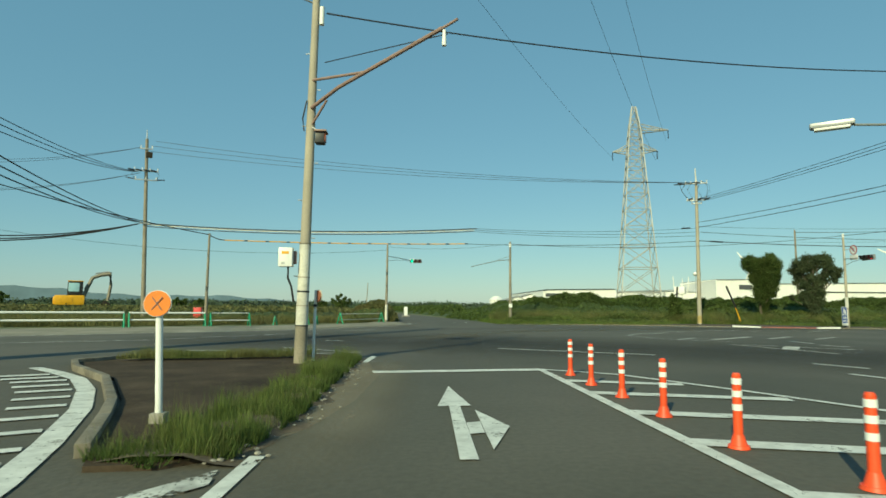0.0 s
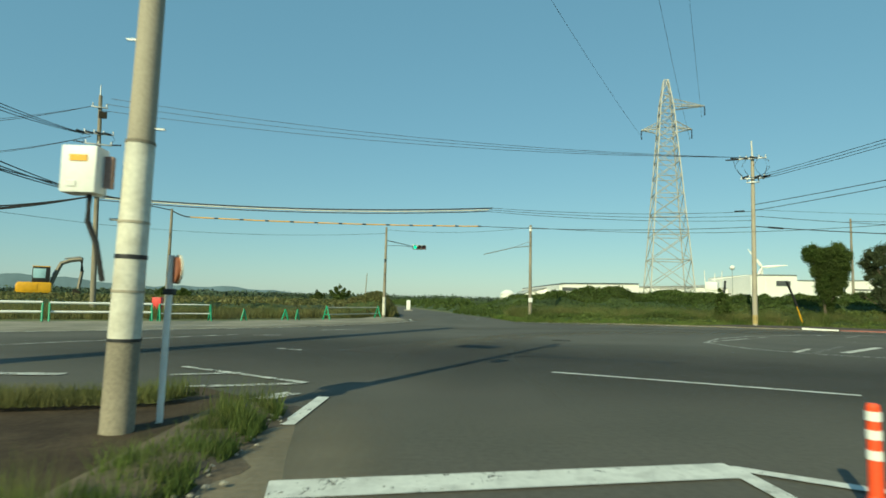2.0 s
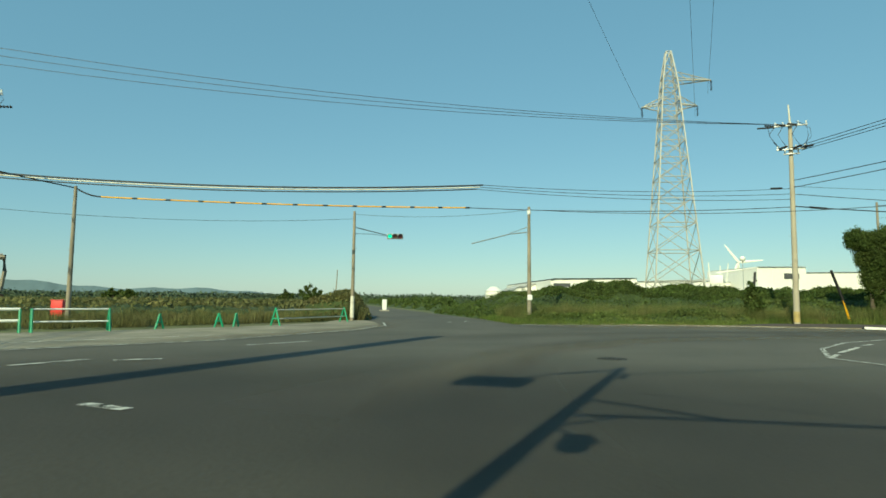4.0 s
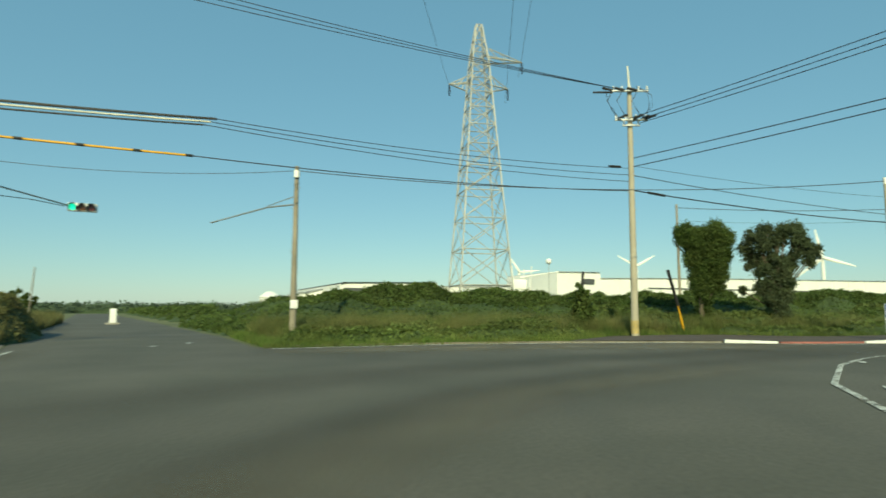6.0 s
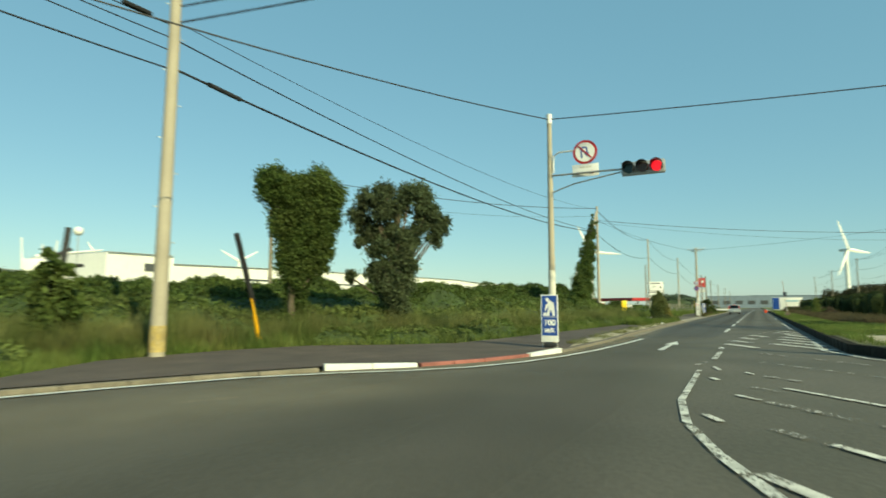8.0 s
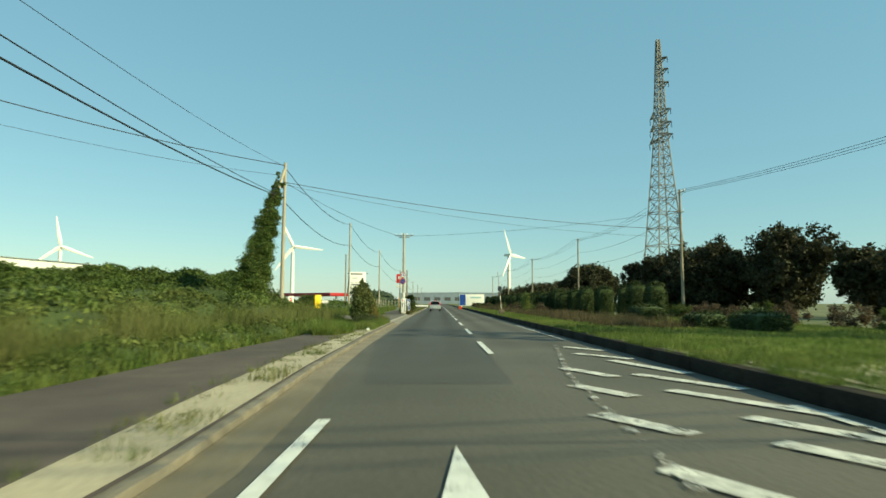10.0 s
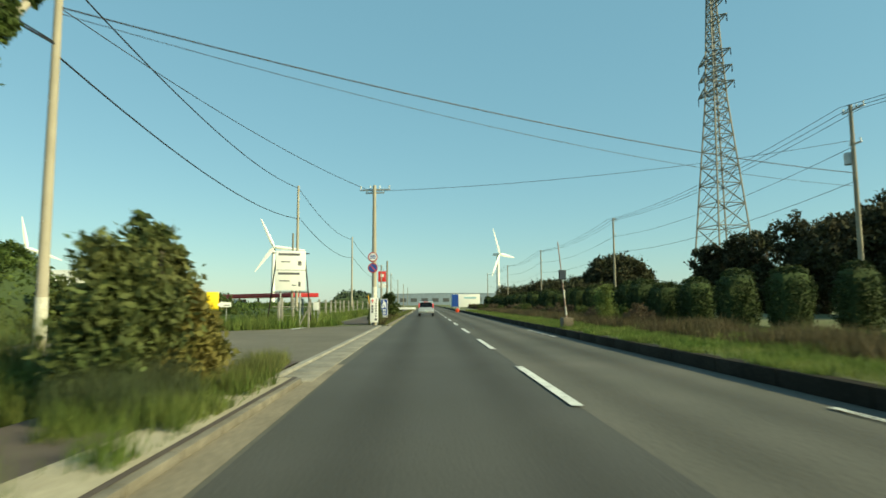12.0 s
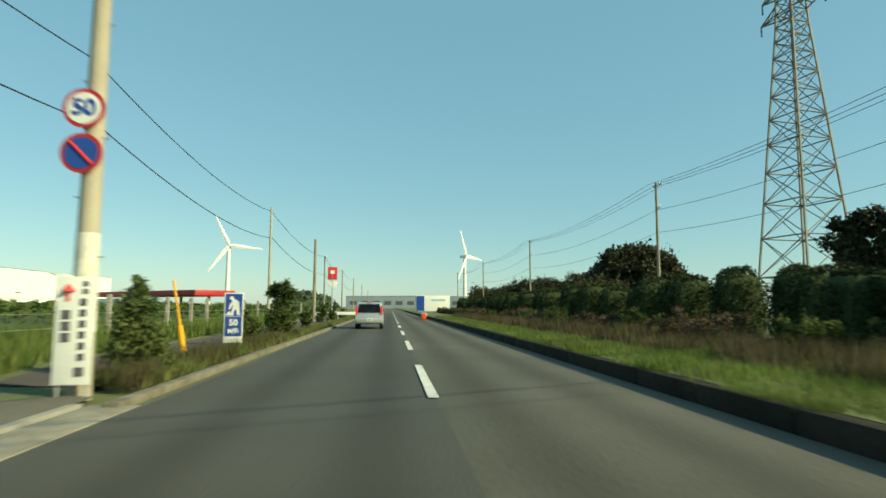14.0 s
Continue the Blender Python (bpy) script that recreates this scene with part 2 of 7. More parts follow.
def mesh_of(name, bm, material):
    bmesh.ops.recalc_face_normals(bm, faces=bm.faces)
    me = bpy.data.meshes.new(name)
    bm.to_mesh(me), bm.free()
    me.materials.append(material)
    return me


def smooth(ob, angle=40):
    ob.data.shade_smooth()
    ob.data.set_sharp_from_angle(angle=radians(angle))
    return ob


def part(name, bm, material, parent, label=""):
    ob = smooth(new(name, mesh_of(name, bm, material)))
    ob.parent = parent
    ob.matrix_parent_inverse = Matrix.Identity(4)
    return tagged(ob, label)


def thing(name, label, category, at=(0, 0, 0), turn=0.0, group="", kind=""):
    ob = new(name)
    ob.empty_display_size = 0.2
    ob.matrix_basis = Matrix.Translation(at) @ Matrix.Rotation(turn, 4, "Z")
    return tagged(ob, label, category, group, kind)


def solid(name, bm, material, label, category, group="", kind="", at=None):
    ob = smooth(new(name, mesh_of(name, bm, material)))
    if at:
        ob.location = at
    return tagged(ob, label, category, group, kind)


def raw(name, verts, size, material, label, category, kind="stuff", parent=None):
    """Many loose triangles or quads (size corners each) as one mesh."""
    n = len(verts)
    me = bpy.data.meshes.new(name)
    flat = np.asarray(verts, np.float32).reshape(-1)
    me.vertices.add(n * size), me.vertices.foreach_set("co", flat)
    me.loops.add(n * size), me.loops.foreach_set("vertex_index", np.arange(n * size, dtype=np.int32))
    me.polygons.add(n)
    me.polygons.foreach_set("loop_start", np.arange(0, n * size, size, dtype=np.int32))
    me.polygons.foreach_set("loop_total", np.full(n, size, np.int32))
    me.update(calc_edges=True)
    me.materials.append(material)
    ob = new(name, me)
    if parent:
        ob.parent = parent
        return tagged(ob, label)
    return tagged(ob, label, category, kind=kind)


RNG = np.random.default_rng(7)


def blades(xy, z, h0, h1, w, lean=0.35):
    """Grass blades at the places: bent, one triangle each."""
    n = len(xy)
    a, h = RNG.uniform(0, math.tau, n), RNG.uniform(h0, h1, n)
    b = RNG.uniform(0, math.tau, n)
    out = np.zeros((n, 3, 3))
    side = np.stack([np.cos(a), np.sin(a)], 1) * (w * RNG.uniform(0.5, 1.3, n))[:, None] / 2
    out[:, 0, :2], out[:, 1, :2] = xy - side, xy + side
    out[:, 0, 2] = out[:, 1, 2] = z
    out[:, 2, :2] = xy + np.stack([np.cos(b), np.sin(b)], 1) * (h * lean * RNG.uniform(0, 1.4, n))[:, None]
    out[:, 2, 2] = z + h
    return out


def leaves(p, size, up=0.5, corners=4, slim=1.0, droop=0.0):
    """Leaf-shaped quads round the points, turned at random, tending to face up; droop lets their tips hang."""
    n = len(p)
    nrm = RNG.normal(size=(n, 3)) + np.array([0, 0, up * 2])
    nrm /= np.linalg.norm(nrm, axis=1)[:, None]
    t = np.cross(nrm, RNG.normal(size=(n, 3)))
    t /= np.linalg.norm(t, axis=1)[:, None] + 1e-9
    t[:, 2] -= droop
    t /= np.linalg.norm(t, axis=1)[:, None] + 1e-9
    s = np.cross(nrm, t) * slim
    L = (size * RNG.uniform(0.6, 1.4, n))[:, None]
    if corners == 3:
        return np.stack([p - t * L * 0.4 - s * L * 0.32, p - t * L * 0.4 + s * L * 0.32, p + t * L * 0.6], 1)
    return np.stack([p - t * L * 0.5, p + s * L * 0.32, p + t * L * 0.5, p - s * L * 0.32], 1)


def in_poly(poly, n):
    """n random places in a polygon."""
    q = np.array(poly, float)
    lo, hi = q.min(0), q.max(0)
    got = np.zeros((0, 2))
    while len(got) < n:
        c = RNG.uniform(lo, hi, (n * 2, 2))
        inside = np.zeros(len(c), bool)
        for (x0, y0), (x1, y1) in zip(q, np.roll(q, -1, 0)):
            cross = (y0 > c[:, 1]) != (y1 > c[:, 1])
            inside ^= cross & (c[:, 0] < (x1 - x0) * (c[:, 1] - y0) / (y1 - y0 + 1e-12) + x0)
        got = np.concatenate([got, c[inside]])
    return got[:n]


def wavy(x, y, s=1.0):
    """A soft uneven field between about -1 and 1."""
    return (np.sin(x * 0.9 * s + 1.3) * np.cos(y * 1.1 * s + 0.4) + 0.6 * np.sin(x * 2.3 * s + y * 1.7 * s + 2.0) + 0.4 * np.cos(x * 4.1 * s - y * 3.3 * s)) / 2


# ---- ground, roads, kerbs ----
def sheet(name, poly, z, material, label, category, kind="structure"):
    bm = bmesh.new()
    f = bm.faces.new([bm.verts.new((x, y, z)) for x, y in poly])
    bmesh.ops.triangulate(bm, faces=[f])
    ob = new(name, mesh_of(name, bm, material))
    return tagged(ob, label, category, kind=kind)


bm = bmesh.new()
bmesh.ops.create_grid(bm, x_segments=40, y_segments=40, size=3500)
for v in bm.verts:
    v.co.z = -0.03
tagged(new("ground", mesh_of("ground", bm, EARTH)), "flat grassy ground reaching to the horizon", "ground", kind="structure")

NORTH_EDGE = [(700, 45.3), (60, 45.3), (48, 45.1), (41, 44.7), (34.7, 44.7), (33, 45.05), (31, 45.55), (29.4, 46.25), (27.8, 47.6), (25.5, 48.8), (22.7, 49.85), (19, 50.85), (16.7, 51.3), (12, 51.5), (10.2, 51.6), (9.4, 52.4), (8.9, 60), (7.4, 73), (3.5, 106), (-14, 240)]
WEST_EDGE = [(-22, 240), (-5, 106), (0.2, 62), (1.5, 53), (1.9, 48.7), (0.5, 44.2), (-3.5, 37.4), (-8, 33.2), (-14, 28.4), (-25, 20), (-90, -22)]
SOUTH_EAST = [(-90, -90), (19, -90), (19, 19), (21, 23), (26, 29.5), (30, 33.2), (34.4, 35.6), (36.4, 36.9), (38.5, 37.65), (44, 37.7), (700, 37.7)]
sheet("road", NORTH_EDGE + WEST_EDGE + SOUTH_EAST, 0.0, ASPHALT, "grey worn asphalt of the junction and its arms", "road")

MARK_Z = 0.014
mark_count = [0]


def next_mark():
    """Each coat of paint lies a little above the last."""
    mark_count[0] += 1
    return MARK_Z + 0.0001 * mark_count[0]


def ribbon(bm, pts, w, z=MARK_Z):
    """A flat painted line of width w through the points."""
    pts = [Vector((*p, 0)) for p in pts]
    prev = None
    for i, p in enumerate(pts):
        d = (pts[min(i + 1, len(pts) - 1)] - pts[max(i - 1, 0)]).normalized()
        s = Vector((-d.y, d.x, 0)) * w / 2
        cur = [bm.verts.new((p.x - s.x, p.y - s.y, z)), bm.verts.new((p.x + s.x, p.y + s.y, z))]
        if prev:
            bm.faces.new((prev[0], cur[0], cur[1], prev[1]))
        prev = cur


def marking(name, lines, material, label):
    bm = bmesh.new()
    for pts, w in lines:
        ribbon(bm, pts, w, next_mark())
    ob = new(name, mesh_of(name, bm, material))
    return tagged(ob, label, "road marking", kind="structure")


def painted(name, polys, material, label):
    bm = bmesh.new()
    for poly in polys:
        z = next_mark()
        bm.faces.new([bm.verts.new((x, y, z)) for x, y in poly])
    bmesh.ops.triangulate(bm, faces=bm.faces)
    ob = new(name, mesh_of(name, bm, material))
    return tagged(ob, label, "road marking", kind="structure")


marking("stop_line", [([(1.45, 14.2), (5.12, 14.8)], 0.4)], PAINT, "white painted stop line across the lane")
marking("lane_line", [([(5.08, 14.9), (5.0, -30)], 0.16)], PAINT, "white lane edge line beside the hatching")
marking("hatch_border", [([(5.1, 14.85), (6.48, 13.87), (7.75, 11.55), (8.67, 9.59), (9.6, 6.0), (9.8, -30)], 0.15)], PAINT, "white border line of the hatched strip")
for y0, y1, x1 in ((12.85, 12.3, 7.1), (11.3, 10.6, 7.95), (9.55, 8.6, 8.9), (7.85, 6.85, 9.2), (6.1, 5.1, 9.5), (4.3, 3.3, 9.6), (2.5, 1.5, 9.7)):
    marking("hatch_bar", [([(5.12, y0), (x1, y1)], 0.32)], PAINT, "white diagonal hatch bar on the asphalt")
painted("lane_arrow", [[(2.88, 12.02), (2.61, 10.0), (3.07, 10.04)], [(2.77, 10.008), (2.69, 7.2), (2.86, 7.2), (2.92, 10.02)], [(3.09, 9.72), (3.04, 7.55), (3.37, 8.64)], [(2.9, 8.85), (2.885, 8.25), (3.05, 8.3), (3.065, 8.92)]], PAINT, "white straight-and-right lane arrow")
marking("edge_line", [([(0.87, 5.9), (0.9, 7.35)], 0.14), ([(1.12, 16.3), (1.22, 18.1)], 0.16)], PAINT, "white broken edge line beside the kerb island")
marking("guide_line", [([(5.12, 21.42), (9.42, 18.98)], 0.15), ([(12.4, 16.4), (12.9, 15.2)], 0.15)], PAINT, "thin white guide line through the junction")
marking("far_lane_line", [([(11.56, 14.07), (12.3, 10.5)], 0.15)], PAINT, "white lane line of the opposite lanes")
# kerb-side curve and ladder bars of the left slip road
SLIP = [(-0.15, 4.6), (-0.55, 5.69), (-0.76, 6.51), (-1.2, 7.82), (-1.98, 9.81), (-2.86, 11.56), (-3.75, 12.95), (-4.7, 13.95), (-5.7, 14.85)]
marking("slip_curve", [(SLIP, 0.26)], PAINT, "white curved edge line of the slip road")
for i in range(16):
    t = i / 15
    k = 0.4 + t * 6.4
    j = int(k)
    a, b = Vector(SLIP[j]), Vector(SLIP[j + 1])
    p = a.lerp(b, k - j)
    d = 0.24 + 0.55 * t
    marking("ladder_bar", [([(p.x - 0.13, p.y - 0.13), (p.x - 0.13 - d, p.y - 0.13 - d * 0.55)], 0.13 + 0.12 * t)], PAINT, "short white bar beside the curved edge line")
painted("worn_zebra", [[(-0.5, 5.8), (-0.56, 6.2), (-0.1, 6.0), (0.2, 6.15), (0.7, 6.9), (0.76, 6.5), (0.25, 5.8), (-0.1, 5.6)]], WORN_PAINT, "worn white nose marking before the island")
marking("slip_lines", [([(-4.4, 19.9), (-3.3, 19.95)], 0.3), ([(-1.9, 21.3), (0.75, 19.4)], 0.15), ([(-1.65, 20.1), (-0.6, 20.5)], 0.15), ([(-1.03, 18.77), (0.7, 19.3)], 0.2), ([(0.3, 17.6), (0.75, 18.4)], 0.3)], WORN_PAINT, "worn white slip lane markings")
marking("west_lines", [([(-30, 12), (-8.07, 25.05), (-3.9, 31.2)], 0.16), ([(-1.6, 35.3), (0.0, 37.0)], 0.16), ([(-3.3, 31.0), (-2.4, 31.3)], 0.2), ([(-1.2, 25.7), (-0.5, 25.3)], 0.18), ([(-10, 34.5), (-3.9, 40.0)], 0.14)], WORN_PAINT, "worn white lines of the western arm")
# painted island in the middle of the junction
HOOK = [(31.6, 40.94), (27.25, 40.83), (25.55, 40.59), (24.1, 40.17), (22.0, 39.36), (18.0, 37.02), (15.24, 34.45), (13.3, 31.7), (13.4, 29.0), (14.3, 27.2), (15.8, 26.2)]
marking("hook_tail", [(HOOK[:4], 0.1)], WORN_PAINT, "white line rounding the painted island")
marking("hook_line", [(HOOK[3:], 0.12)], WORN_PAINT, "worn white curved border of the painted island")
for a, b in (((14.55, 27.5), (18.5, 31.4)), ((15.3, 21.5), (16.4, 19.6)), ((17.9, 33.8), (18.6, 34.3)), ((20.3, 33.6), (21.0, 34.1))):
    marking("island_bar", [([a, b], 0.17)], GHOST_PAINT, "faded white bar of the painted island")
for a, b, w in (((13.25, 31.6), (14.25, 32.6), 0.14), ((14.75, 33.15), (16.9, 35.05), 0.14), ((17.6, 35.75), (18.5, 36.4), 0.14), ((14.05, 27.6), (15.7, 29.3), 0.16), ((15.75, 27.75), (19.25, 30.7), 0.3), ((19.15, 28.95), (21.5, 31.0), 0.28), ((18.78, 27.0), (18.55, 25.1), 0.2), ((16.35, 23.1), (15.2, 21.55), 0.5), ((18.1, 24.2), (18.5, 23.1), 0.2), ((21.2, 28.7), (23.8, 30.8), 0.16)):
    marking("island_bar", [([a, b], w)], FADED_PAINT, "worn white bar of the painted island")
marking("nose_border", [([(17.7, 21.4), (16.3, 22.9), (15.5, 23.8), (14.7, 24.2), (14.85, 23.0), (15.2, 21.2), (15.5, 19.6)], 0.14)], FADED_PAINT, "white border of the second painted island")
for a, b, w in (((29.28, 39.5), (27.0, 37.6), 0.15), ((25.05, 39.24), (23.7, 38.2), 0.16), ((23.63, 39.86), (23.1, 39.46), 0.2), ((26.0, 38.4), (25.68, 38.1), 0.12), ((28.12, 40.16), (27.75, 39.85), 0.12), ((26.2, 40.45), (25.8, 40.25), 0.13), ((30.26, 40.64), (29.94, 40.5), 0.14), ((32.4, 40.72), (31.75, 40.56), 0.1), ((31.55, 40.1), (31.25, 39.95), 0.1)):
    marking("island_bar", [([a, b], w * 0.75)], FADED_PAINT, "worn white bar of the painted island")
for a, b in (((27.6, 39.75), (26.2, 38.5)), ((25.6, 39.75), (25.05, 39.25)), ((31.0, 39.75), (30.4, 39.2)), ((37.05, 39.82), (34.05, 37.45)), ((34.2, 39.9), (31.2, 37.4)), ((29.2, 40.0), (28.8, 39.55))):
    marking("island_bar", [([a, b], 0.15)], GHOST_PAINT, "faded white bar of the painted island")
marking("middle_ghost", [([(32.5, 41.1), (33.6, 40.95)], 0.12)], GHOST_PAINT, "nearly worn away lane line")
marking("middle_line", [([(34.4, 40.83), (37.2, 40.83)], 0.13), ([(38.3, 40.85), (39.3, 40.9)], 0.16)], WORN_PAINT, "worn white lane line leaving the junction")
for a, b in (((41.1, 40.86), (39.4, 39.88)), ((43.4, 40.8), (42.3, 40.1)), ((45.8, 40.5), (44.7, 39.9)), ((48.3, 40.14), (46.9, 39.5)), ((41.95, 39.43), (39.3, 37.84)), ((43.2, 39.06), (41.3, 37.9)), ((45.3, 39.15), (43.3, 37.97)), ((47.3, 39.0), (45.4, 37.97)), ((49.9, 38.7), (47.4, 37.98)), ((51.7, 39.1), (50.2, 38.1)), ((54.0, 38.9), (52.6, 38.1))):
    marking("taper_bar", [([a, b], 0.3)], FADED_PAINT, "faded white bar of the tapering hatched strip")
marking("taper_ghost", [([(40.4, 40.85), (47, 40.3), (55.5, 38.9)], 0.12)], GHOST_PAINT, "nearly worn away border of the tapering strip")
marking("taper_line", [([(34.5, 36.2), (36.3, 37.4), (39.0, 38.15), (44, 38.05)], 0.16)], WORN_PAINT, "worn white border of the tapering strip")
painted("ahead_arrow", [[(41.8, 42.52), (39.75, 42.72), (39.8, 42.55), (36.95, 42.55), (36.95, 42.36), (39.8, 42.42), (39.75, 42.26)]], PAINT, "white straight-ahead lane arrow")
for i in range(22):
    x = 51.5 + 9.42 * i
    painted("lane_dash", [[(x, 41.24), (x + 4.75, 41.24), (x + 4.75, 41.4), (x, 41.4)]], PAINT, "white lane dash on the asphalt")
marking("median_line", [([(57, 38.2), (70, 38.2)], 0.12), ([(85.4, 38.2), (91.8, 38.2)], 0.12)], WORN_PAINT, "white edge line along the median kerb")
marking("corner_line", [([(43, 43.97), (40.3, 43.97), (36, 44.13), (33.6, 44.36), (31.4, 44.78), (29.8, 45.35), (28.5, 46.25), (27.6, 47.15), (26.2, 48.2), (24, 49.1), (21.5, 49.9), (16.7, 50.9), (12, 51.1), (9.8, 51.1)], 0.15)], PAINT, "white edge line round the corner kerb")
marking("side_road_marks", [([(5.9, 53.9), (6.05, 54.4)], 0.25), ([(7.1, 55.6), (7.3, 56.2)], 0.2)], WORN_PAINT, "white flecks in the mouth of the side road")
CAST_IRON = mat("dark_cast_iron", (0.03, 0.026, 0.02), 0.75, 0.0, var=0.3, big=3.0, fine=20, bump=0.2)
cover = thing("manhole_cover", "dark round iron manhole cover in the road", "manhole cover", (7.77, 31.55, 0))
lid = part("lid", add_disc(bmesh.new(), (0, 0, 0), 0.35, 0.012, (0, 0, 1), 28), CAST_IRON, cover)
for k in range(-3, 4):
    part("rib", add_box(bmesh.new(), (k * 0.085, 0, 0.008), (0.025, 0.4, 0.006)), CAST_IRON, lid)


def kerb(name, pts, w, h, material, label, end=None):
    """Kerb stones along the points, each with its own ends."""
    root = tagged(new(name), label, "kerb", kind="structure")
    total, done = sum(math.dist(p, q) for p, q in zip(pts, pts[1:])), 0.0
    pts = [Vector((*p, 0)) for p in pts]
    for a, b in zip(pts, pts[1:]):
        n = max(1, round((b - a).length / 1.0)) if (b - a).length < 40 else max(1, round((b - a).length / 2.0))
        n = min(n, 80)
        for i in range(n):
            p, q = a.lerp(b, (i + 0.008) / n), a.lerp(b, (i + 0.992) / n)
            d = q - p
            bmk = bmesh.new()
            hh = h if end is None else h + (end - h) * (done + d.length / 2) / total
            done += d.length
            slope = 0.0 if end is None else math.atan2(h - end, total)
            add_box(bmk, ((p + q) / 2 + Vector((0, 0, hh / 2 - 0.02))), (d.length, w, hh + 0.04), math.atan2(d.y, d.x), Matrix.Rotation(slope, 4, "Y"), 0.015)
            part("kerb_stone", bmk, material, root)
    return root


kerb("corner_kerb", [(9.6, 51.95), (12, 51.9), (16.7, 51.6), (19.2, 51.1), (22.8, 50.05), (25.6, 49.0), (27.8, 47.85)], 0.16, 0.07, OLD_KERB, "low worn concrete kerb round the grassy corner")
kerb("white_kerb", [(27.88, 47.78), (29.45, 46.48)], 0.17, 0.145, WHITE_KERB, "white-painted kerb ramp end", 0.095)
kerb("red_kerb", [(29.5, 46.44), (31.2, 45.68), (33.0, 45.22)], 0.16, 0.088, RED_KERB, "faded red lowered kerb at the crossing")
kerb("white_kerb", [(33.05, 45.2), (34.65, 44.85)], 0.17, 0.095, WHITE_KERB, "white-painted kerb ramp end", 0.15)
kerb("east_kerb", [(34.8, 44.85), (41, 44.85), (48, 45.2), (60, 45.45), (73, 45.5)], 0.16, 0.085, OLD_KERB, "worn concrete kerb between road and walkway")
kerb("gutter_kerb", [(73.1, 45.6), (98.3, 45.6)], 0.66, 0.015, mat("dusty_gutter_concrete", (0.25, 0.225, 0.18), 0.9, var=0.25, big=1.2, fine=14, bump=0.4, dirt=(0.15, 0.135, 0.105), dirt_amount=0.35), "flat pale concrete gutter across the driveway")
kerb("east_kerb", [(98.1, 45.55), (130, 45.55), (210, 45.55)], 0.2, 0.08, OLD_KERB, "low concrete kerb overgrown with grass")
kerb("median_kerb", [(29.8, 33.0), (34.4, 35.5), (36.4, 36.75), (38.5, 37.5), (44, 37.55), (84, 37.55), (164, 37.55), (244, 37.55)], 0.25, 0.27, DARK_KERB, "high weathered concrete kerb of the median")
kerb("driveway_kerb", [(73.2, 46.03), (98.2, 46.03)], 0.16, 0.055, CONCRETE, "low concrete kerb behind the gutter")

sheet("walkway", [(21.8, 50.4), (22.8, 50.1), (25.6, 49.05), (27.9, 47.85), (29.5, 46.5), (31.2, 45.72), (33.0, 45.25), (34.7, 44.9), (41, 44.9), (48, 45.25), (60, 45.5), (73.1, 45.5), (73.1, 46.08), (76, 46.08), (76, 47.6), (60, 47.8), (50, 48.2), (40, 48.6), (36.1, 48.9), (34.4, 50.3), (32.8, 52.4), (30, 53.2), (26.5, 53.2)], 0.09, WALKWAY, "dark patched asphalt walkway behind the kerb", "pavement")
sheet("driveway", [(76.0, 46.08), (98.8, 46.08), (99.5, 48.6), (97.5, 49.2), (94, 51.5), (92.4, 54), (89.5, 58), (86, 61.5), (76, 60), (74.5, 52)], 0.05, DRIVEWAY, "grey asphalt driveway mouth", "pavement")
sheet("median_verge", [(30.4, 32.9), (34.5, 35.35), (36.5, 36.6), (38.5, 37.35), (44, 37.4), (700, 37.4), (700, 10), (40, 10), (30, 20)], 0.27, EARTH, "grassy raised median ground", "ground")
sheet("sandy_patch", [(37.5, 36.75), (39.2, 37.2), (47.2, 37.1), (46, 33.5), (40, 32), (36.5, 34.2)], 0.285, SAND, "pale sandy patch at the median nose", "ground")
ISLAND = [(-0.37, 6.9), (0.2, 6.95), (0.6, 7.3), (0.72, 9), (0.8, 14.6), (0.85, 17.2), (-0.6, 18.6), (-4.3, 17.3), (-5.2, 15.5), (-4.5, 14.5), (-3.05, 12.8), (-1.68, 10.25), (-1.22, 9.1), (-0.65, 7.6)]
bm = bmesh.new()
add_prism(bm, ISLAND, -0.02, 0.05)
tagged(new("traffic_island", mesh_of("traffic_island", bm, mat("dark_brown_asphalt", (0.05, 0.036, 0.025), 0.95, var=0.35, big=0.7, fine=16, bump=0.5, dirt=(0.085, 0.064, 0.043), dirt_amount=0.35, spec=0.15))), "raised dark asphalt traffic island with overgrown edge", "pavement", kind="structure")
kerb("island_kerb", [(-0.62, 7.35), (-1.2, 8.85), (-1.68, 9.98), (-3.1, 12.6), (-4.6, 14.4), (-5.3, 15.6), (-4.4, 17.4)], 0.13, 0.13, OLD_KERB, "worn concrete kerb round the traffic island")
sheet("dirt_strip", [(0.75, 7.6), (1.12, 8.6), (1.45, 10.5), (1.55, 12.5), (1.62, 13.8), (1.4, 15), (1.2, 16.4), (0.8, 16.8)], 0.006, SOIL, "dusty soil strip beside the island", "ground")
bm = bmesh.new()
low, high = [], []
for x, y0, y1 in ((36, 44.5, 44.72), (41, 44.25, 44.76), (44, 44.4, 44.9), (48, 44.65, 45.1), (54, 44.85, 45.24), (60, 44.92, 45.36), (68, 45.0, 45.39), (76, 45.1, 45.4)):
    low.append(bm.verts.new((x, y0, 0.004)))
    high.append(bm.verts.new((x, y1, 0.004)))
for k in range(len(low) - 1):
    bm.faces.new((low[k], low[k + 1], high[k + 1], high[k]))
tagged(new("gutter_dust", mesh_of("gutter_dust", bm, SOIL)), "dusty strip along the kerb", "ground", kind="structure")

def patch(name, poly, label, z=0.0025, material=PATCH):
    return sheet(name, poly, z, material, label, "road")


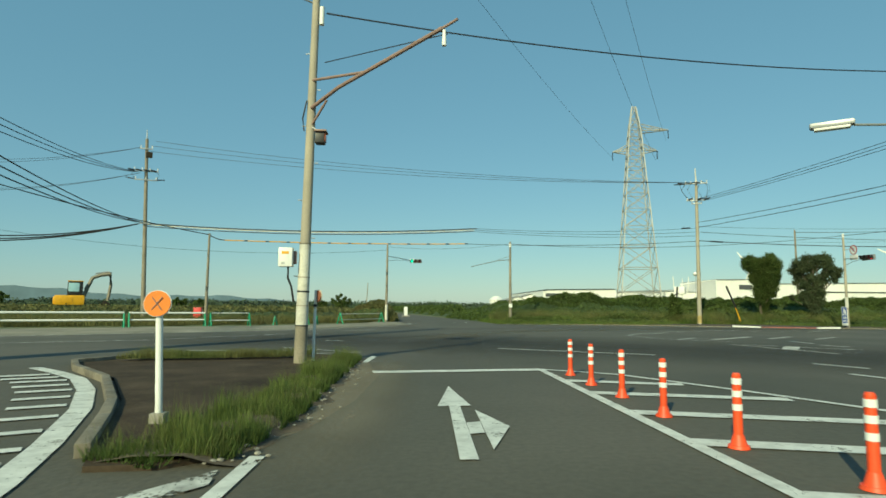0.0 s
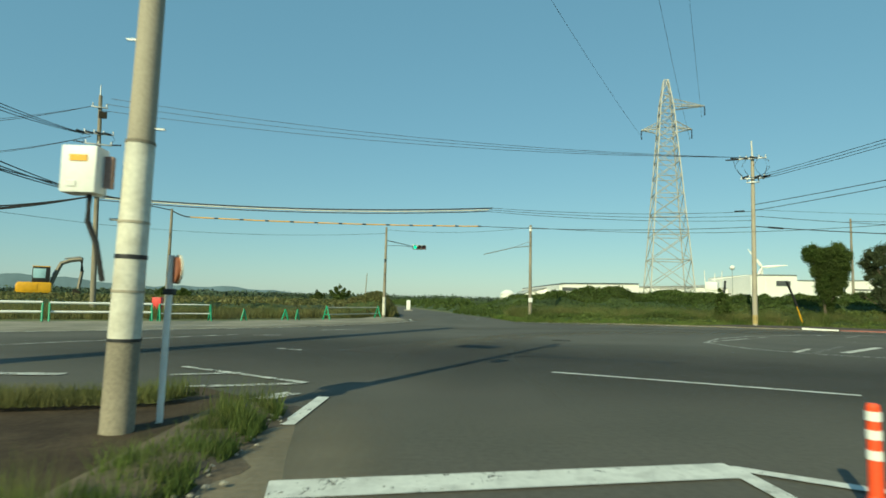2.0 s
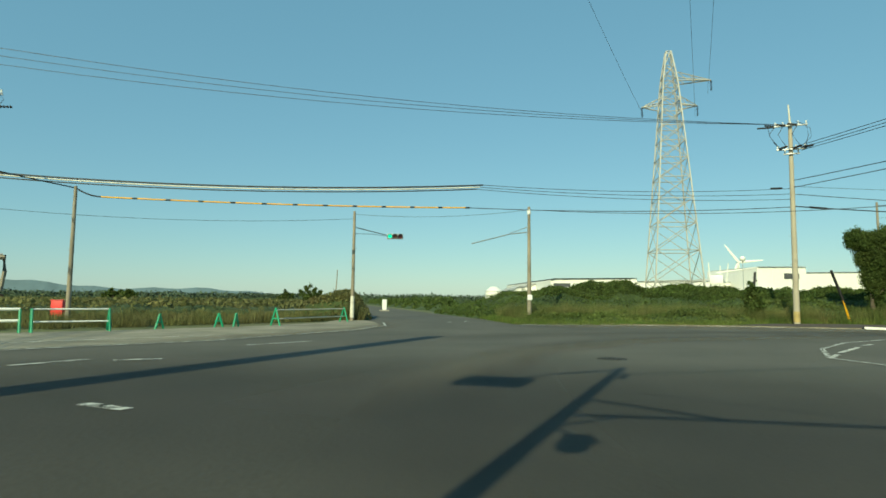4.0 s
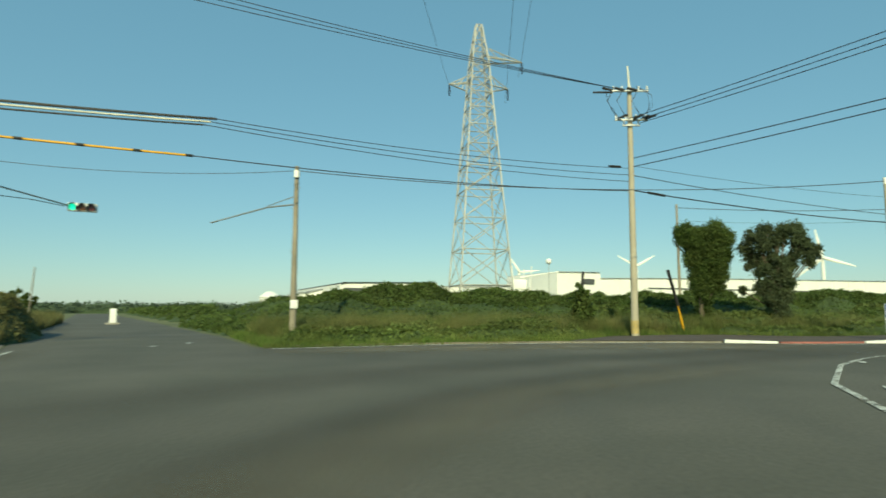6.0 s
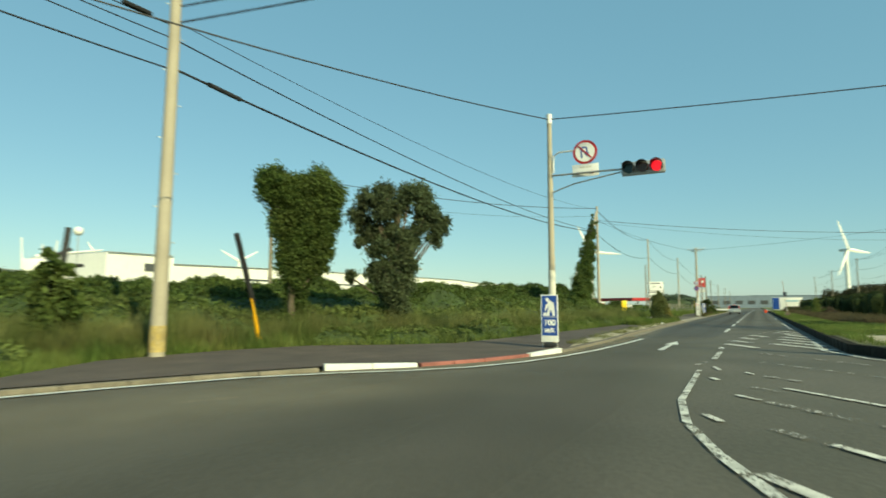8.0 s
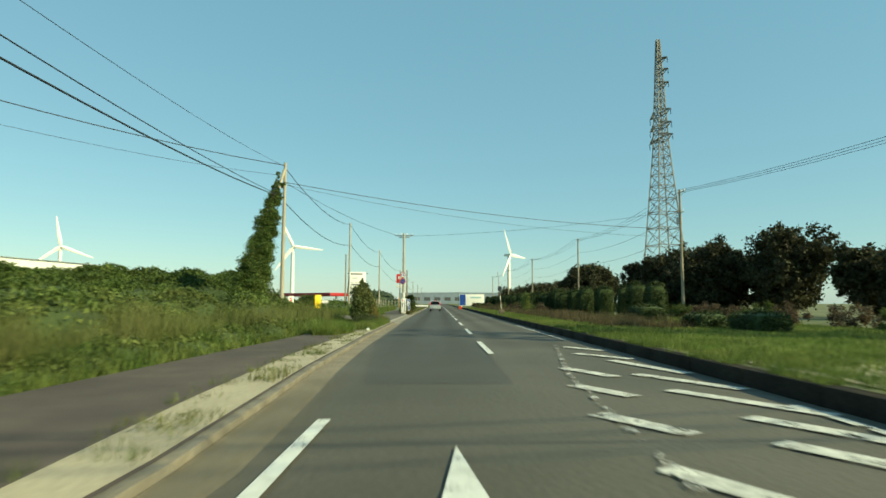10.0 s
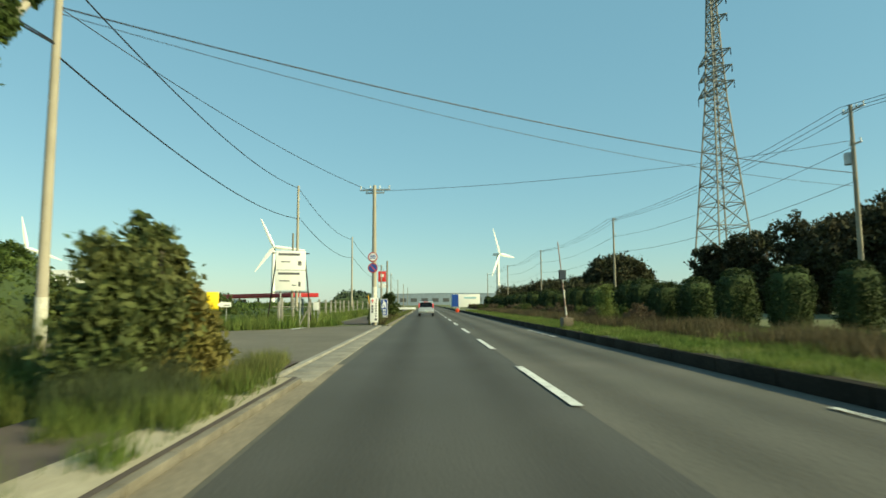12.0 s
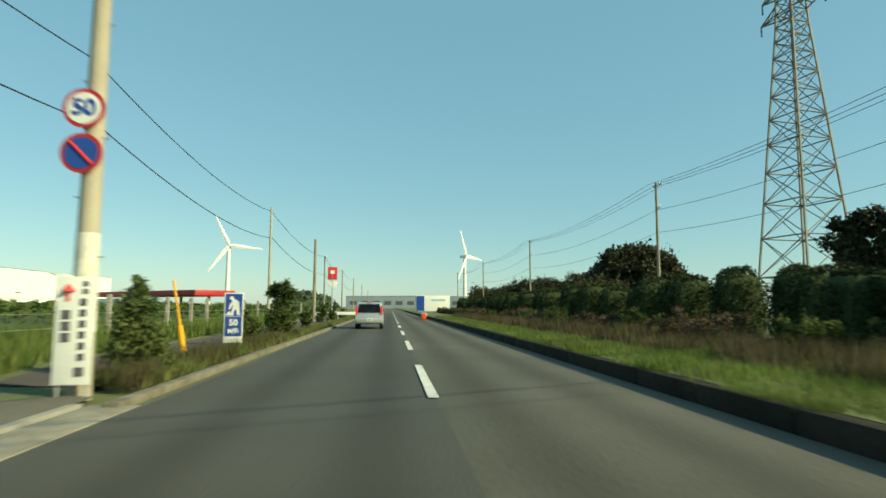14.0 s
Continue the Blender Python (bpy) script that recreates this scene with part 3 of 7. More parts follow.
patch("lane_resurfacing", [(46, 41.45), (46, 43.9), (56, 44.78), (76, 45.05), (98, 45.2), (210, 45.35), (210, 41.28), (56, 41.28)], "darker resurfaced lanes of the east road")
patch("corner_dust", [(9.6, 51.0), (16.7, 50.8), (21.5, 49.8), (24, 49.0), (25.6, 48.2), (26.4, 47.0), (21, 47.8), (15, 48.8), (9.4, 48.9)], "dusty pale margin of the corner", 0.003, mat("dusty_asphalt", (0.095, 0.085, 0.068), 0.9, var=0.2, big=0.4, fine=20, bump=0.4, dirt=(0.066, 0.061, 0.053), dirt_amount=0.45))

# gravel margin between the western road edge and the barriers
sheet("gravel_apron", [(-90, -22), (-25, 20), (-14, 28.4), (-8, 33.2), (-3.5, 37.4), (0.5, 44.2), (1.9, 48.7), (1.5, 53), (0.6, 58), (-1.2, 58), (-1.6, 53), (-4.4, 47.5), (-8.6, 43.2), (-15, 39), (-27, 31.4), (-90, -8)], 0.004, GRAVEL, "pale gravel margin beside the road", "ground")
marking("west_edge_line", [([(-24.6, 19.6), (-13.6, 28.0), (-7.6, 32.8), (-3.1, 37.0), (0.8, 43.9), (2.15, 48.6), (1.9, 53)], 0.14)], WORN_PAINT, "worn white edge line beside the gravel")

sheet("verge_soil", [(36, 44.95), (41, 44.95), (48, 45.3), (60, 45.55), (73, 45.58), (73, 45.95), (66, 46.35), (58, 46.2), (50, 46.2), (44, 45.9), (39, 45.5)], 0.095, SAND, "bare sandy strip behind the kerb", "ground")
# the soil bank of the island: a low uneven ridge with loose stones
bm = bmesh.new()
rows = []
for i in range(60):
    y = 7.0 + i * 10.4 / 59
    wob = 0.06 * math.sin(y * 3.1) + 0.05 * math.sin(y * 7.3 + 1)
    shift = -0.45 * max(0.0, (9.0 - y) / 2.0)
    rows.append([bm.verts.new((0.1 + shift, y, 0.05)), bm.verts.new((0.35 + shift + wob, y, 0.1)), bm.verts.new((0.62 + shift * 0.7 + wob, y, 0.085 + wob * 0.3)), bm.verts.new((0.85 + shift * 0.6 + wob, y, 0.035)), bm.verts.new((1.05 + shift * 0.5 + wob * 1.5, y, 0.004))])
for a, b in zip(rows, rows[1:]):
    for k in range(4):
        bm.faces.new((a[k], a[k + 1], b[k + 1], b[k]))
tagged(smooth(new("soil_bank", mesh_of("soil_bank", bm, mat("brown_loose_soil", (0.11, 0.082, 0.055), 0.95, var=0.4, big=1.5, fine=16, bump=0.8)))), "crumbling brown soil bank along the island", "ground", kind="structure")
bm = bmesh.new()
rr = random.Random(5)
for i in range(150):
    y = rr.uniform(7.0, 16.8)
    x = 0.75 + abs(rr.gauss(0, 0.22)) - 0.3 * max(0.0, (9.0 - y) / 2.0)
    r = rr.uniform(0.008, 0.028)
    bmesh.ops.create_icosphere(bm, subdivisions=1, radius=r, matrix=Matrix.Translation((x, y, 0.03 + r * 0.3)) @ Matrix.Diagonal((1.3, 1, 0.7, 1)))
tagged(new("loose_stones", mesh_of("loose_stones", bm, CONCRETE)), "loose pale stones on the soil bank", "stones", kind="stuff")

sheet("corner_gutter", [(27.8, 47.7), (29.4, 46.38), (31.2, 45.6), (33.0, 45.12), (34.8, 44.76), (36, 44.76), (36, 44.42), (33.4, 44.6), (31.3, 45.02), (29.6, 45.6), (28.2, 46.75), (27.2, 47.5)], 0.012, mat("silted_gutter", (0.15, 0.125, 0.085), 0.95, var=0.3, big=1.5, fine=14, bump=0.5, dirt=(0.09, 0.078, 0.055), dirt_amount=0.45), "soiled concrete gutter before the corner kerb", "ground")


# ---- poles and overhead lines ----
def utility_pole(at, h, r, label, material=POLE, lean=(0, 0), crossarms=(), bands=(), turn=0.0, name="utility_pole", group=""):
    """A tapered concrete pole with crossarms (height, length, insulators) and paint bands (z0, z1, material)."""
    root = thing(name, label, "utility pole", at, turn, group)
    top = (lean[0], lean[1], h)
    part("shaft", add_tube(bmesh.new(), (0, 0, -0.2), top, r, r * 0.62, 16), material, root)
    for z0, z1, m in bands:
        part("band", add_tube(bmesh.new(), (lean[0] * z0 / h, lean[1] * z0 / h, z0), (lean[0] * z1 / h, lean[1] * z1 / h, z1), (r * (1 - 0.38 * z0 / h)) + (0.008 if z1 - z0 > 0.1 else 0.014), (r * (1 - 0.38 * z1 / h)) + (0.008 if z1 - z0 > 0.1 else 0.014), 16), m, root)
    for z, length, n in crossarms:
        c = Vector((lean[0] * z / h, lean[1] * z / h - r, z))
        arm = part("crossarm", add_box(bmesh.new(), c, (length, 0.09, 0.09), bevel=0.008), STEEL, root)
        for k in range(n):
            x = (k / max(1, n - 1) - 0.5) * (length - 0.15)
            bmi = add_tube(bmesh.new(), c + Vector((x, 0, 0.04)), c + Vector((x, 0, 0.1)), 0.02, 0.02, 8)
            for q in range(3):
                add_tube(bmi, c + Vector((x, 0, 0.1 + q * 0.06)), c + Vector((x, 0, 0.14 + q * 0.06)), 0.055, 0.04, 10)
            part("insulator", bmi, WHITE, arm)
    for k in range(int((h - 2) / 0.9)):
        z = 2.0 + k * 0.9
        s = 1 if k % 2 else -1
        rr = r * (1 - 0.38 * z / h)
        part("step_bolt", add_tube(bmesh.new(), (s * rr * 0.8 + lean[0] * z / h, lean[1] * z / h, z), (s * (rr + 0.1) + lean[0] * z / h, lean[1] * z / h, z), 0.012, 0.012, 6), STEEL, root)
    return root


def cable(a, b, sag, r=0.018, label="black overhead cable between the poles", material=WIRE, n=18):
    a, b = Vector(a), Vector(b)
    pts = [a.lerp(b, i / n) - Vector((0, 0, sag * 4 * (i / n) * (1 - i / n))) for i in range(n + 1)]
    return solid("overhead_cable", add_line(bmesh.new(), pts, r, 5), material, label, "cable", "overhead cables")


# near pole with the lamp-less bracket arm, control box and beacon
NP = (-0.32, 15.7)
near = utility_pole((*NP, 0.05), 9.1, 0.14, "beige concrete pole with bracket arm at the island", POLE, (0.12, 0), (), [(0.85, 2.75, POLE_WHITE), (0.0, 0.85, POLE_OLD), (1.62, 1.66, DARK), (1.3, 1.325, POLE), (1.96, 1.985, POLE), (2.74, 2.77, POLE_OLD), (0.84, 0.87, DARK)])
bm = add_line(bmesh.new(), [(0.1, -0.1, 6.02), (0.8, -0.72, 6.3), (3.1, -2.45, 6.94)], 0.045, 8)
add_line(bm, [(0.08, -0.05, 6.72), (1.45, -1.2, 6.49)], 0.035, 8)
add_line(bm, [(0.1, -0.05, 5.6), (0.5, -0.42, 6.1)], 0.03, 8)
add_line(bm, [(3.1, -2.45, 6.94), (3.4, -2.66, 7.04)], 0.03, 8)
part("bracket_arm", bm, RUSTY, near, "faded pinkish steel bracket arm")
bm = add_tube(bmesh.new(), (3.14, -2.48, 6.89), (3.14, -2.48, 6.56), 0.035, 0.05, 10)
part("insulator_drop", bm, WHITE, near)
bm = add_tube(bmesh.new(), (0.28, -0.1, 8.1), (0.28, -0.1, 8.55), 0.06, 0.06, 10)
part("cable_insulator", bm, WHITE, near)
bm = add_box(bmesh.new(), (-0.35, -0.22, 2.42), (0.32, 0.22, 0.44), bevel=0.02)
box = part("control_box", bm, WHITE, near, "white steel control box")
part("box_label", add_box(bmesh.new(), (-0.35, -0.335, 2.52), (0.16, 0.006, 0.06)), YELLOW, box)
part("box_lock", add_box(bmesh.new(), (-0.4, -0.335, 2.28), (0.08, 0.006, 0.05)), STEEL, box)
part("box_bracket", add_box(bmesh.new(), (-0.22, -0.16, 2.42), (0.2, 0.06, 0.3)), RUSTY, box)
part("conduit", add_line(bmesh.new(), [(-0.3, -0.2, 2.2), (-0.3, -0.2, 1.95), (-0.22, -0.18, 1.75), (-0.17, -0.12, 1.4)], 0.025, 8), DARK, near)
bm = add_box(bmesh.new(), (0.36, -0.28, 5.22), (0.22, 0.26, 0.26), bevel=0.02)
head = part("beacon_head", bm, BLACK, near, "black signal head with a rusty hood")
part("beacon_hood", add_box(bmesh.new(), (0.38, -0.3, 5.37), (0.28, 0.34, 0.04), bevel=0.01), RUSTY, head)
part("beacon_lens", add_box(bmesh.new(), (0.475, -0.29, 5.22), (0.03, 0.2, 0.17), bevel=0.01), mat("dull_orange_lens", (0.45, 0.1, 0.02), 0.4, var=0.2), head)
part("beacon_bracket", add_line(bmesh.new(), [(0.08, -0.05, 5.58), (0.36, -0.2, 5.38)], 0.025, 8), STEEL, near)
part("rear_strap", add_line(bmesh.new(), [(-0.02, -0.1, 6.2), (-0.1, -0.12, 5.75), (-0.06, -0.1, 5.45)], 0.018, 6), DARK, near)

# tall pole at the grassy corner
CP = (27.85, 53.05)
corner = utility_pole((*CP, 0.05), 13.0, 0.19, "tall beige utility pole at the grassy corner", POLE, (0.1, 0), [(12.75, 1.9, 5), (11.2, 1.7, 4), (10.9, 0.9, 2)], [(0.15, 0.8, mat("faded_yellow_paint", (0.42, 0.31, 0.1), 0.7, var=0.3, big=3.0, fine=14, dirt=(0.3, 0.25, 0.16), dirt_amount=0.4))], radians(-25))
# signal pole on the far left, plain pole, west pole pair
sig_a = utility_pole((-0.2, 56.6, 0), 7.2, 0.13, "grey concrete pole carrying a green traffic signal", POLE_OLD, (0.02, 0), (), [(0.2, 1.6, POLE_WHITE)])
pole_b = utility_pole((11.05, 54.4, 0), 7.4, 0.14, "grey concrete pole with a bare bracket arm", POLE_OLD, (0.02, 0.1), ())
part("bracket_arm", add_line(bmesh.new(), [(-0.05, 0, 5.75), (-1.0, 1.2, 5.75), (-3.1, 4.5, 5.4)], 0.035, 8), STEEL, pole_b)
part("bracket_stay", add_line(bmesh.new(), [(-0.05, 0, 6.1), (-1.0, 1.2, 5.8)], 0.02, 6), STEEL, pole_b)
part("notice_plate", add_box(bmesh.new(), (0, -0.17, 1.6), (0.3, 0.02, 0.34), bevel=0.004), WHITE, pole_b)
part("cap", add_tube(bmesh.new(), (0, 0, 6.9), (0, 0, 7.2), 0.12, 0.12, 12), WHITE, pole_b)
utility_pole((-14.3, 49.8, 0), 7.2, 0.13, "grey concrete pole beside the green barrier", POLE_OLD, (0, 0))
west = utility_pole((-19.8, 51.2, 0), 15.3, 0.19, "tall brown utility pole beyond the western arm", POLE_OLD, (-0.5, 0), [(14.4, 1.0, 2), (12.5, 1.9, 4), (11.75, 1.7, 3), (8.1, 0.8, 2)], (), radians(20))


def dead_end(root, a, toward, length=0.75):
    """A dark string of discs that holds a wire's end."""
    a, d = Vector(a), Vector(toward).normalized()
    bm = add_tube(bmesh.new(), a, a + d * length, 0.022, 0.022, 6)
    for q in range(4):
        add_tube(bm, a + d * (0.12 + q * 0.16), a + d * (0.2 + q * 0.16), 0.085, 0.05, 10)
    part("strain_insulator", bm, DARK, root)


for x in (-0.85, -0.3, 0.3, 0.8):
    dead_end(west, (-0.4 + x, -0.2, 12.5), (-0.6, -0.8, -0.05))
for x in (-0.8, 0.75):
    dead_end(west, (-0.4 + x, -0.2, 11.78), (x, -0.1, 0.05), 0.5)
    part("jumper_wire", add_line(bmesh.new(), [(-0.4 + x, -0.2, 12.5), (-0.4 + x * 1.35, -0.25, 12.2), (-0.4 + x, -0.2, 11.8)], 0.016, 5), WIRE, west)
part("top_bracket", add_box(bmesh.new(), (-0.25, -0.12, 13.9), (0.5, 0.1, 0.5), bevel=0.02), DARK_KERB, west)
part("top_pin", add_tube(bmesh.new(), (-0.5, 0, 15.2), (-0.53, 0, 16.1), 0.05, 0.03, 8), STEEL, west)
for x in (-0.9, -0.25, 0.4):
    dead_end(corner, (0.1 + x, -0.2, 12.78), (-0.906, -0.423, 0.03))
for x in (-0.75, 0.05, 0.7):
    dead_end(corner, (0.1 + x, -0.2, 11.25), (0.562, -0.827, 0.02))
part("top_pin", add_tube(bmesh.new(), (0.1, 0, 12.9), (0.05, 0, 14.2), 0.07, 0.04, 8), POLE_WHITE, corner)
part("jumper_wire", add_line(bmesh.new(), [(0.6, -0.2, 12.85), (1.15, -0.3, 12.5), (1.2, -0.3, 11.9), (0.7, -0.2, 11.4)], 0.014, 5), WIRE, corner)
part("jumper_wire", add_line(bmesh.new(), [(-1.3, -0.5, 12.75), (-1.1, -0.4, 12.0), (-0.6, -0.25, 11.35)], 0.014, 5), WIRE, corner)


def signal_head(root, a, facing, lit, order):
    """A three-lamp signal: body, visors and lenses; a: the middle; order: the colours from left to right as seen."""
    f = Vector(facing).normalized()
    side = Vector((f.y, -f.x, 0)) * -1
    turn = math.atan2(side.y, side.x)
    body = part("signal_body", add_box(bmesh.new(), Vector(a), (1.2, 0.16, 0.4), turn, bevel=0.06), STEEL, root, "grey three-lamp signal body")
    for k, c in enumerate(order):
        p = Vector(a) + side * (k - 1) * 0.38 + f * 0.09
        part("lens", add_disc(bmesh.new(), p, 0.145, 0.03, f, 24), lit if c == "lit" else c, body)
        bmv = bmesh.new()
        n = 18
        rings = []
        for d, r in ((0, 0.17), (0.26, 0.175), (0.26, 0.16), (0, 0.155)):
            rings.append([bmv.verts.new(p + f * d * (1.0 if i < n * 0.75 else 0.55) + side * r * math.cos(math.radians(-40) + i * math.radians(260) / n) + Vector((0, 0, r * math.sin(math.radians(-40) + i * math.radians(260) / n)))) for i in range(n + 1)])
        for s, t in zip(rings, rings[1:]):
            for i in range(n):
                bmv.faces.new((s[i], s[i + 1], t[i + 1], t[i]))
        part("visor", bmv, BLACK, body)
    return body


LIT_RED, LIT_GREEN = glow("red_signal_light", (0.75, 0.004, 0.02), 1.1), glow("green_signal_light", (0.05, 0.75, 0.5), 1.0)
LENS_Y, LENS_G, LENS_R = mat("amber_lens", (0.12, 0.045, 0.015), 0.25, bump=0), mat("green_lens", (0.015, 0.05, 0.05), 0.25, bump=0), mat("red_lens", (0.1, 0.015, 0.015), 0.25, bump=0)
signal_head(sig_a, (2.7, 4.4, 6.05), (0.0, -1, 0), LIT_GREEN, ["lit", LENS_Y, LENS_R])
part("signal_arm", add_line(bmesh.new(), [(0, 0, 6.15), (1.0, 2.1, 6.14), (2.1, 4.35, 6.12)], 0.035, 8), STEEL, sig_a)
part("signal_stay", add_line(bmesh.new(), [(0, 0, 5.7), (1.1, 2.4, 5.97), (2.05, 4.2, 6.04)], 0.02, 6), STEEL, sig_a)

SD = (35.65, 45.35)
sig_d = utility_pole((*SD, 0.08), 7.22, 0.115, "concrete pole with red signal, turn sign and white base band", POLE, (0.02, 0), (), [(1.55, 2.35, POLE_WHITE)], name="signal_pole")
signal_head(sig_d, (-0.35, -2.85, 5.17), (-1, 0.0, 0), LIT_RED, [LENS_G, LENS_Y, "lit"])
part("signal_arm", add_line(bmesh.new(), [(0, 0, 5.3), (-0.2, -1.2, 5.25), (-0.3, -2.35, 5.2)], 0.03, 8), STEEL, sig_d)
part("signal_stay", add_line(bmesh.new(), [(0, 0, 4.75), (-0.15, -0.8, 4.95), (-0.3, -2.25, 5.13)], 0.022, 8), STEEL, sig_d)
part("pole_cap", add_tube(bmesh.new(), (0.02, 0, 6.98), (0.02, 0, 7.28), 0.09, 0.09, 12), WHITE, sig_d)


def round_sign(root, c, facing, r, rim, face):
    f = Vector(facing).normalized()
    plate = part("sign_plate", add_disc(bmesh.new(), c, r, 0.02, f, 40), rim, root)
    part("sign_face", add_disc(bmesh.new(), Vector(c) + f * 0.012, r * 0.8, 0.008, f, 40), face, plate)
    return plate


W = Vector((-1, 0, 0))
c = Vector((-0.1, -1.14, 5.9))
plate = round_sign(sig_d, c, W, 0.37, DEEP_RED, WHITE)
fx = c.x - 0.0175


def flat_sheet(polys, x, depth, at):
    """Thin plates with their faces along x, each outline given as (y, z) about a middle."""
    bm = bmesh.new()
    for poly in polys:
        f = bm.faces.new([bm.verts.new((x, at.y + y, at.z + z)) for y, z in poly])
        g = bmesh.ops.extrude_face_region(bm, geom=[f])["geom"]
        bmesh.ops.translate(bm, vec=(-depth, 0, 0), verts=[v for v in g if isinstance(v, bmesh.types.BMVert)])
    return bm


part("turn_arrow", flat_sheet([[(0.13, -0.18), (0.085, -0.18), (0.085, 0.1), (0.13, 0.12)], [(0.13, 0.12), (0.085, 0.1), (0.06, 0.12), (0.0, 0.12), (0.0, 0.165), (0.08, 0.165)],
                               [(0.0, 0.165), (0.0, 0.12), (-0.035, 0.1), (-0.035, -0.02), (-0.08, -0.02), (-0.08, 0.12), (-0.05, 0.155)], [(0.02, -0.02), (-0.135, -0.02), (-0.0575, -0.14)]], fx, 0.004, c), BLUE, plate, "blue bent arrow")
part("slash", flat_sheet([[(0.215, 0.185), (0.185, 0.215), (-0.215, -0.185), (-0.185, -0.215)]], fx - 0.006, 0.003, c), DEEP_RED, plate)
sub = part("supplementary_plate", add_box(bmesh.new(), (-0.1, -1.14, 5.34), (0.02, 0.8, 0.38), bevel=0.004), WHITE, sig_d, "white supplementary plate with red double arrow")
bm = add_box(bmesh.new(), (-0.114, -1.14, 5.26), (0.006, 0.42, 0.03))
add_tube(bm, (-0.114, -0.94, 5.26), (-0.114, -0.84, 5.26), 0.05, 0.0, 6)
add_tube(bm, (-0.114, -1.34, 5.26), (-0.114, -1.44, 5.26), 0.05, 0.0, 6)
part("double_arrow", bm, DEEP_RED, sub)
for k in (-0.14, -0.05, 0.05, 0.14):
    part("text_bar", add_box(bmesh.new(), (-0.114, -1.14 + k, 5.44), (0.004, 0.06, 0.05)), POLE_WHITE, sub)
part("sign_bracket", add_line(bmesh.new(), [(0, 0, 5.3), (-0.04, -0.12, 5.4), (-0.04, -0.14, 5.9), (-0.06, -0.3, 6.0), (-0.06, -1.0, 6.0)], 0.028, 8), WHITE, sig_d)


def text_part(name, body, size, loc, turn, material, parent, thick=0.003):
    """Words in the built-in font as a flat mesh. turn: the yaw of the side that is read."""
    cu = bpy.data.curves.new(name, "FONT")
    cu.body, cu.size, cu.align_x, cu.align_y, cu.extrude, cu.offset = body, size, "CENTER", "CENTER", thick, size * 0.035
    tmp = bpy.data.objects.new(name, cu)
    scene.collection.objects.link(tmp)
    dg = bpy.context.evaluated_depsgraph_get()
    me = bpy.data.meshes.new_from_object(tmp.evaluated_get(dg))
    bpy.data.objects.remove(tmp)
    me.materials.clear(), me.materials.append(material)
    me.transform(Matrix.Translation(loc) @ Matrix.Rotation(turn, 4, "Z") @ Matrix.Rotation(radians(90), 4, "X"))
    ob = new(name, me)
    ob.parent = parent
    return ob


# facing west: the reader looks along +x, so the text's own x runs along -y
FACE_W = radians(-90)


def works_board(at, number, turn=0.0):
    """A blue roadworks board with digging figure, distance and white footer, on a small steel stand."""
    root = thing("roadworks_board", "blue and white roadworks distance board on a steel stand", "sign board", at, turn, "roadworks boards")
    part("board", add_box(bmesh.new(), (0, 0, 0.88), (0.025, 0.52, 1.42), bevel=0.004), WHITE, root)
    face = part("blue_face", add_box(bmesh.new(), (-0.0155, 0, 0.96), (0.006, 0.46, 1.2)), BLUE, root)
    bm = bmesh.new()
    x = -0.022
    add_disc(bm, (x, 0.06, 1.44), 0.055, 0.006, (1, 0, 0), 16)
    for pts in ([(0.06, 1.4), (-0.03, 1.41), (-0.13, 1.34), (-0.15, 1.22), (-0.07, 1.15), (0.03, 1.16), (0.04, 1.28)], [(-0.02, 1.17), (-0.15, 1.24), (-0.17, 0.95), (-0.1, 0.95), (-0.07, 1.1)], [(0.03, 1.17), (-0.07, 1.16), (0.0, 1.05), (0.0, 0.95), (0.07, 0.95), (0.07, 1.06)], [(0.1, 1.3), (0.03, 1.33), (0.02, 1.27), (0.12, 1.1), (0.15, 1.12)], [(0.21, 0.95), (0.05, 0.95), (0.1, 1.05), (0.16, 1.06)]):
        vs = [bm.verts.new((x, y, z)) for y, z in pts]
        bm.faces.new(vs)
    part("digger_shape", bm, WHITE, face)
    part("divider", add_box(bmesh.new(), (x, 0, 0.92), (0.006, 0.42, 0.012)), WHITE, face)
    text_part("distance", number, 0.24, (x, 0, 0.74), FACE_W, WHITE, face)
    text_part("unit", "M先", 0.17, (x, 0, 0.5), FACE_W, WHITE, face)
    part("stand", add_line(add_line(bmesh.new(), [(0.02, 0.22, 1.5), (0.02, 0.22, 0.0)], 0.014, 6), [(0.02, -0.22, 1.5), (0.02, -0.22, 0.0)], 0.014, 6), STEEL, root)
    part("sandbag", add_box(bmesh.new(), (0.05, 0.0, 0.08), (0.25, 0.36, 0.12), bevel=0.04), DARK, root)
    return root


works_board((35.45, 45.38, 0.09), "100", radians(6))
works_board((107.2, 46.4, 0.12), "50", radians(4))

# orange reflector disc and mirror post on the island
root = thing("hazard_marker", "round orange reflector disc on a white post", "road marker", (-0.53, 8.69, 0.19))
part("post", add_tube(bmesh.new(), (0, 0, -0.14), (-0.06, 0, 1.1), 0.038, 0.038, 14), WHITE, root)
disc = part("disc", add_disc(bmesh.new(), (-0.065, -0.05, 1.17), 0.142, 0.02, (0.1, -1, 0.02), 36), ORANGE, root)
part("rim", add_disc(bmesh.new(), (-0.065, -0.045, 1.17), 0.149, 0.016, (0.1, -1, 0.02), 36), WHITE, root)
part("slash", add_line(bmesh.new(), [(-0.01, -0.066, 1.24), (-0.12, -0.066, 1.1)], 0.006, 6), RUSTY, disc)
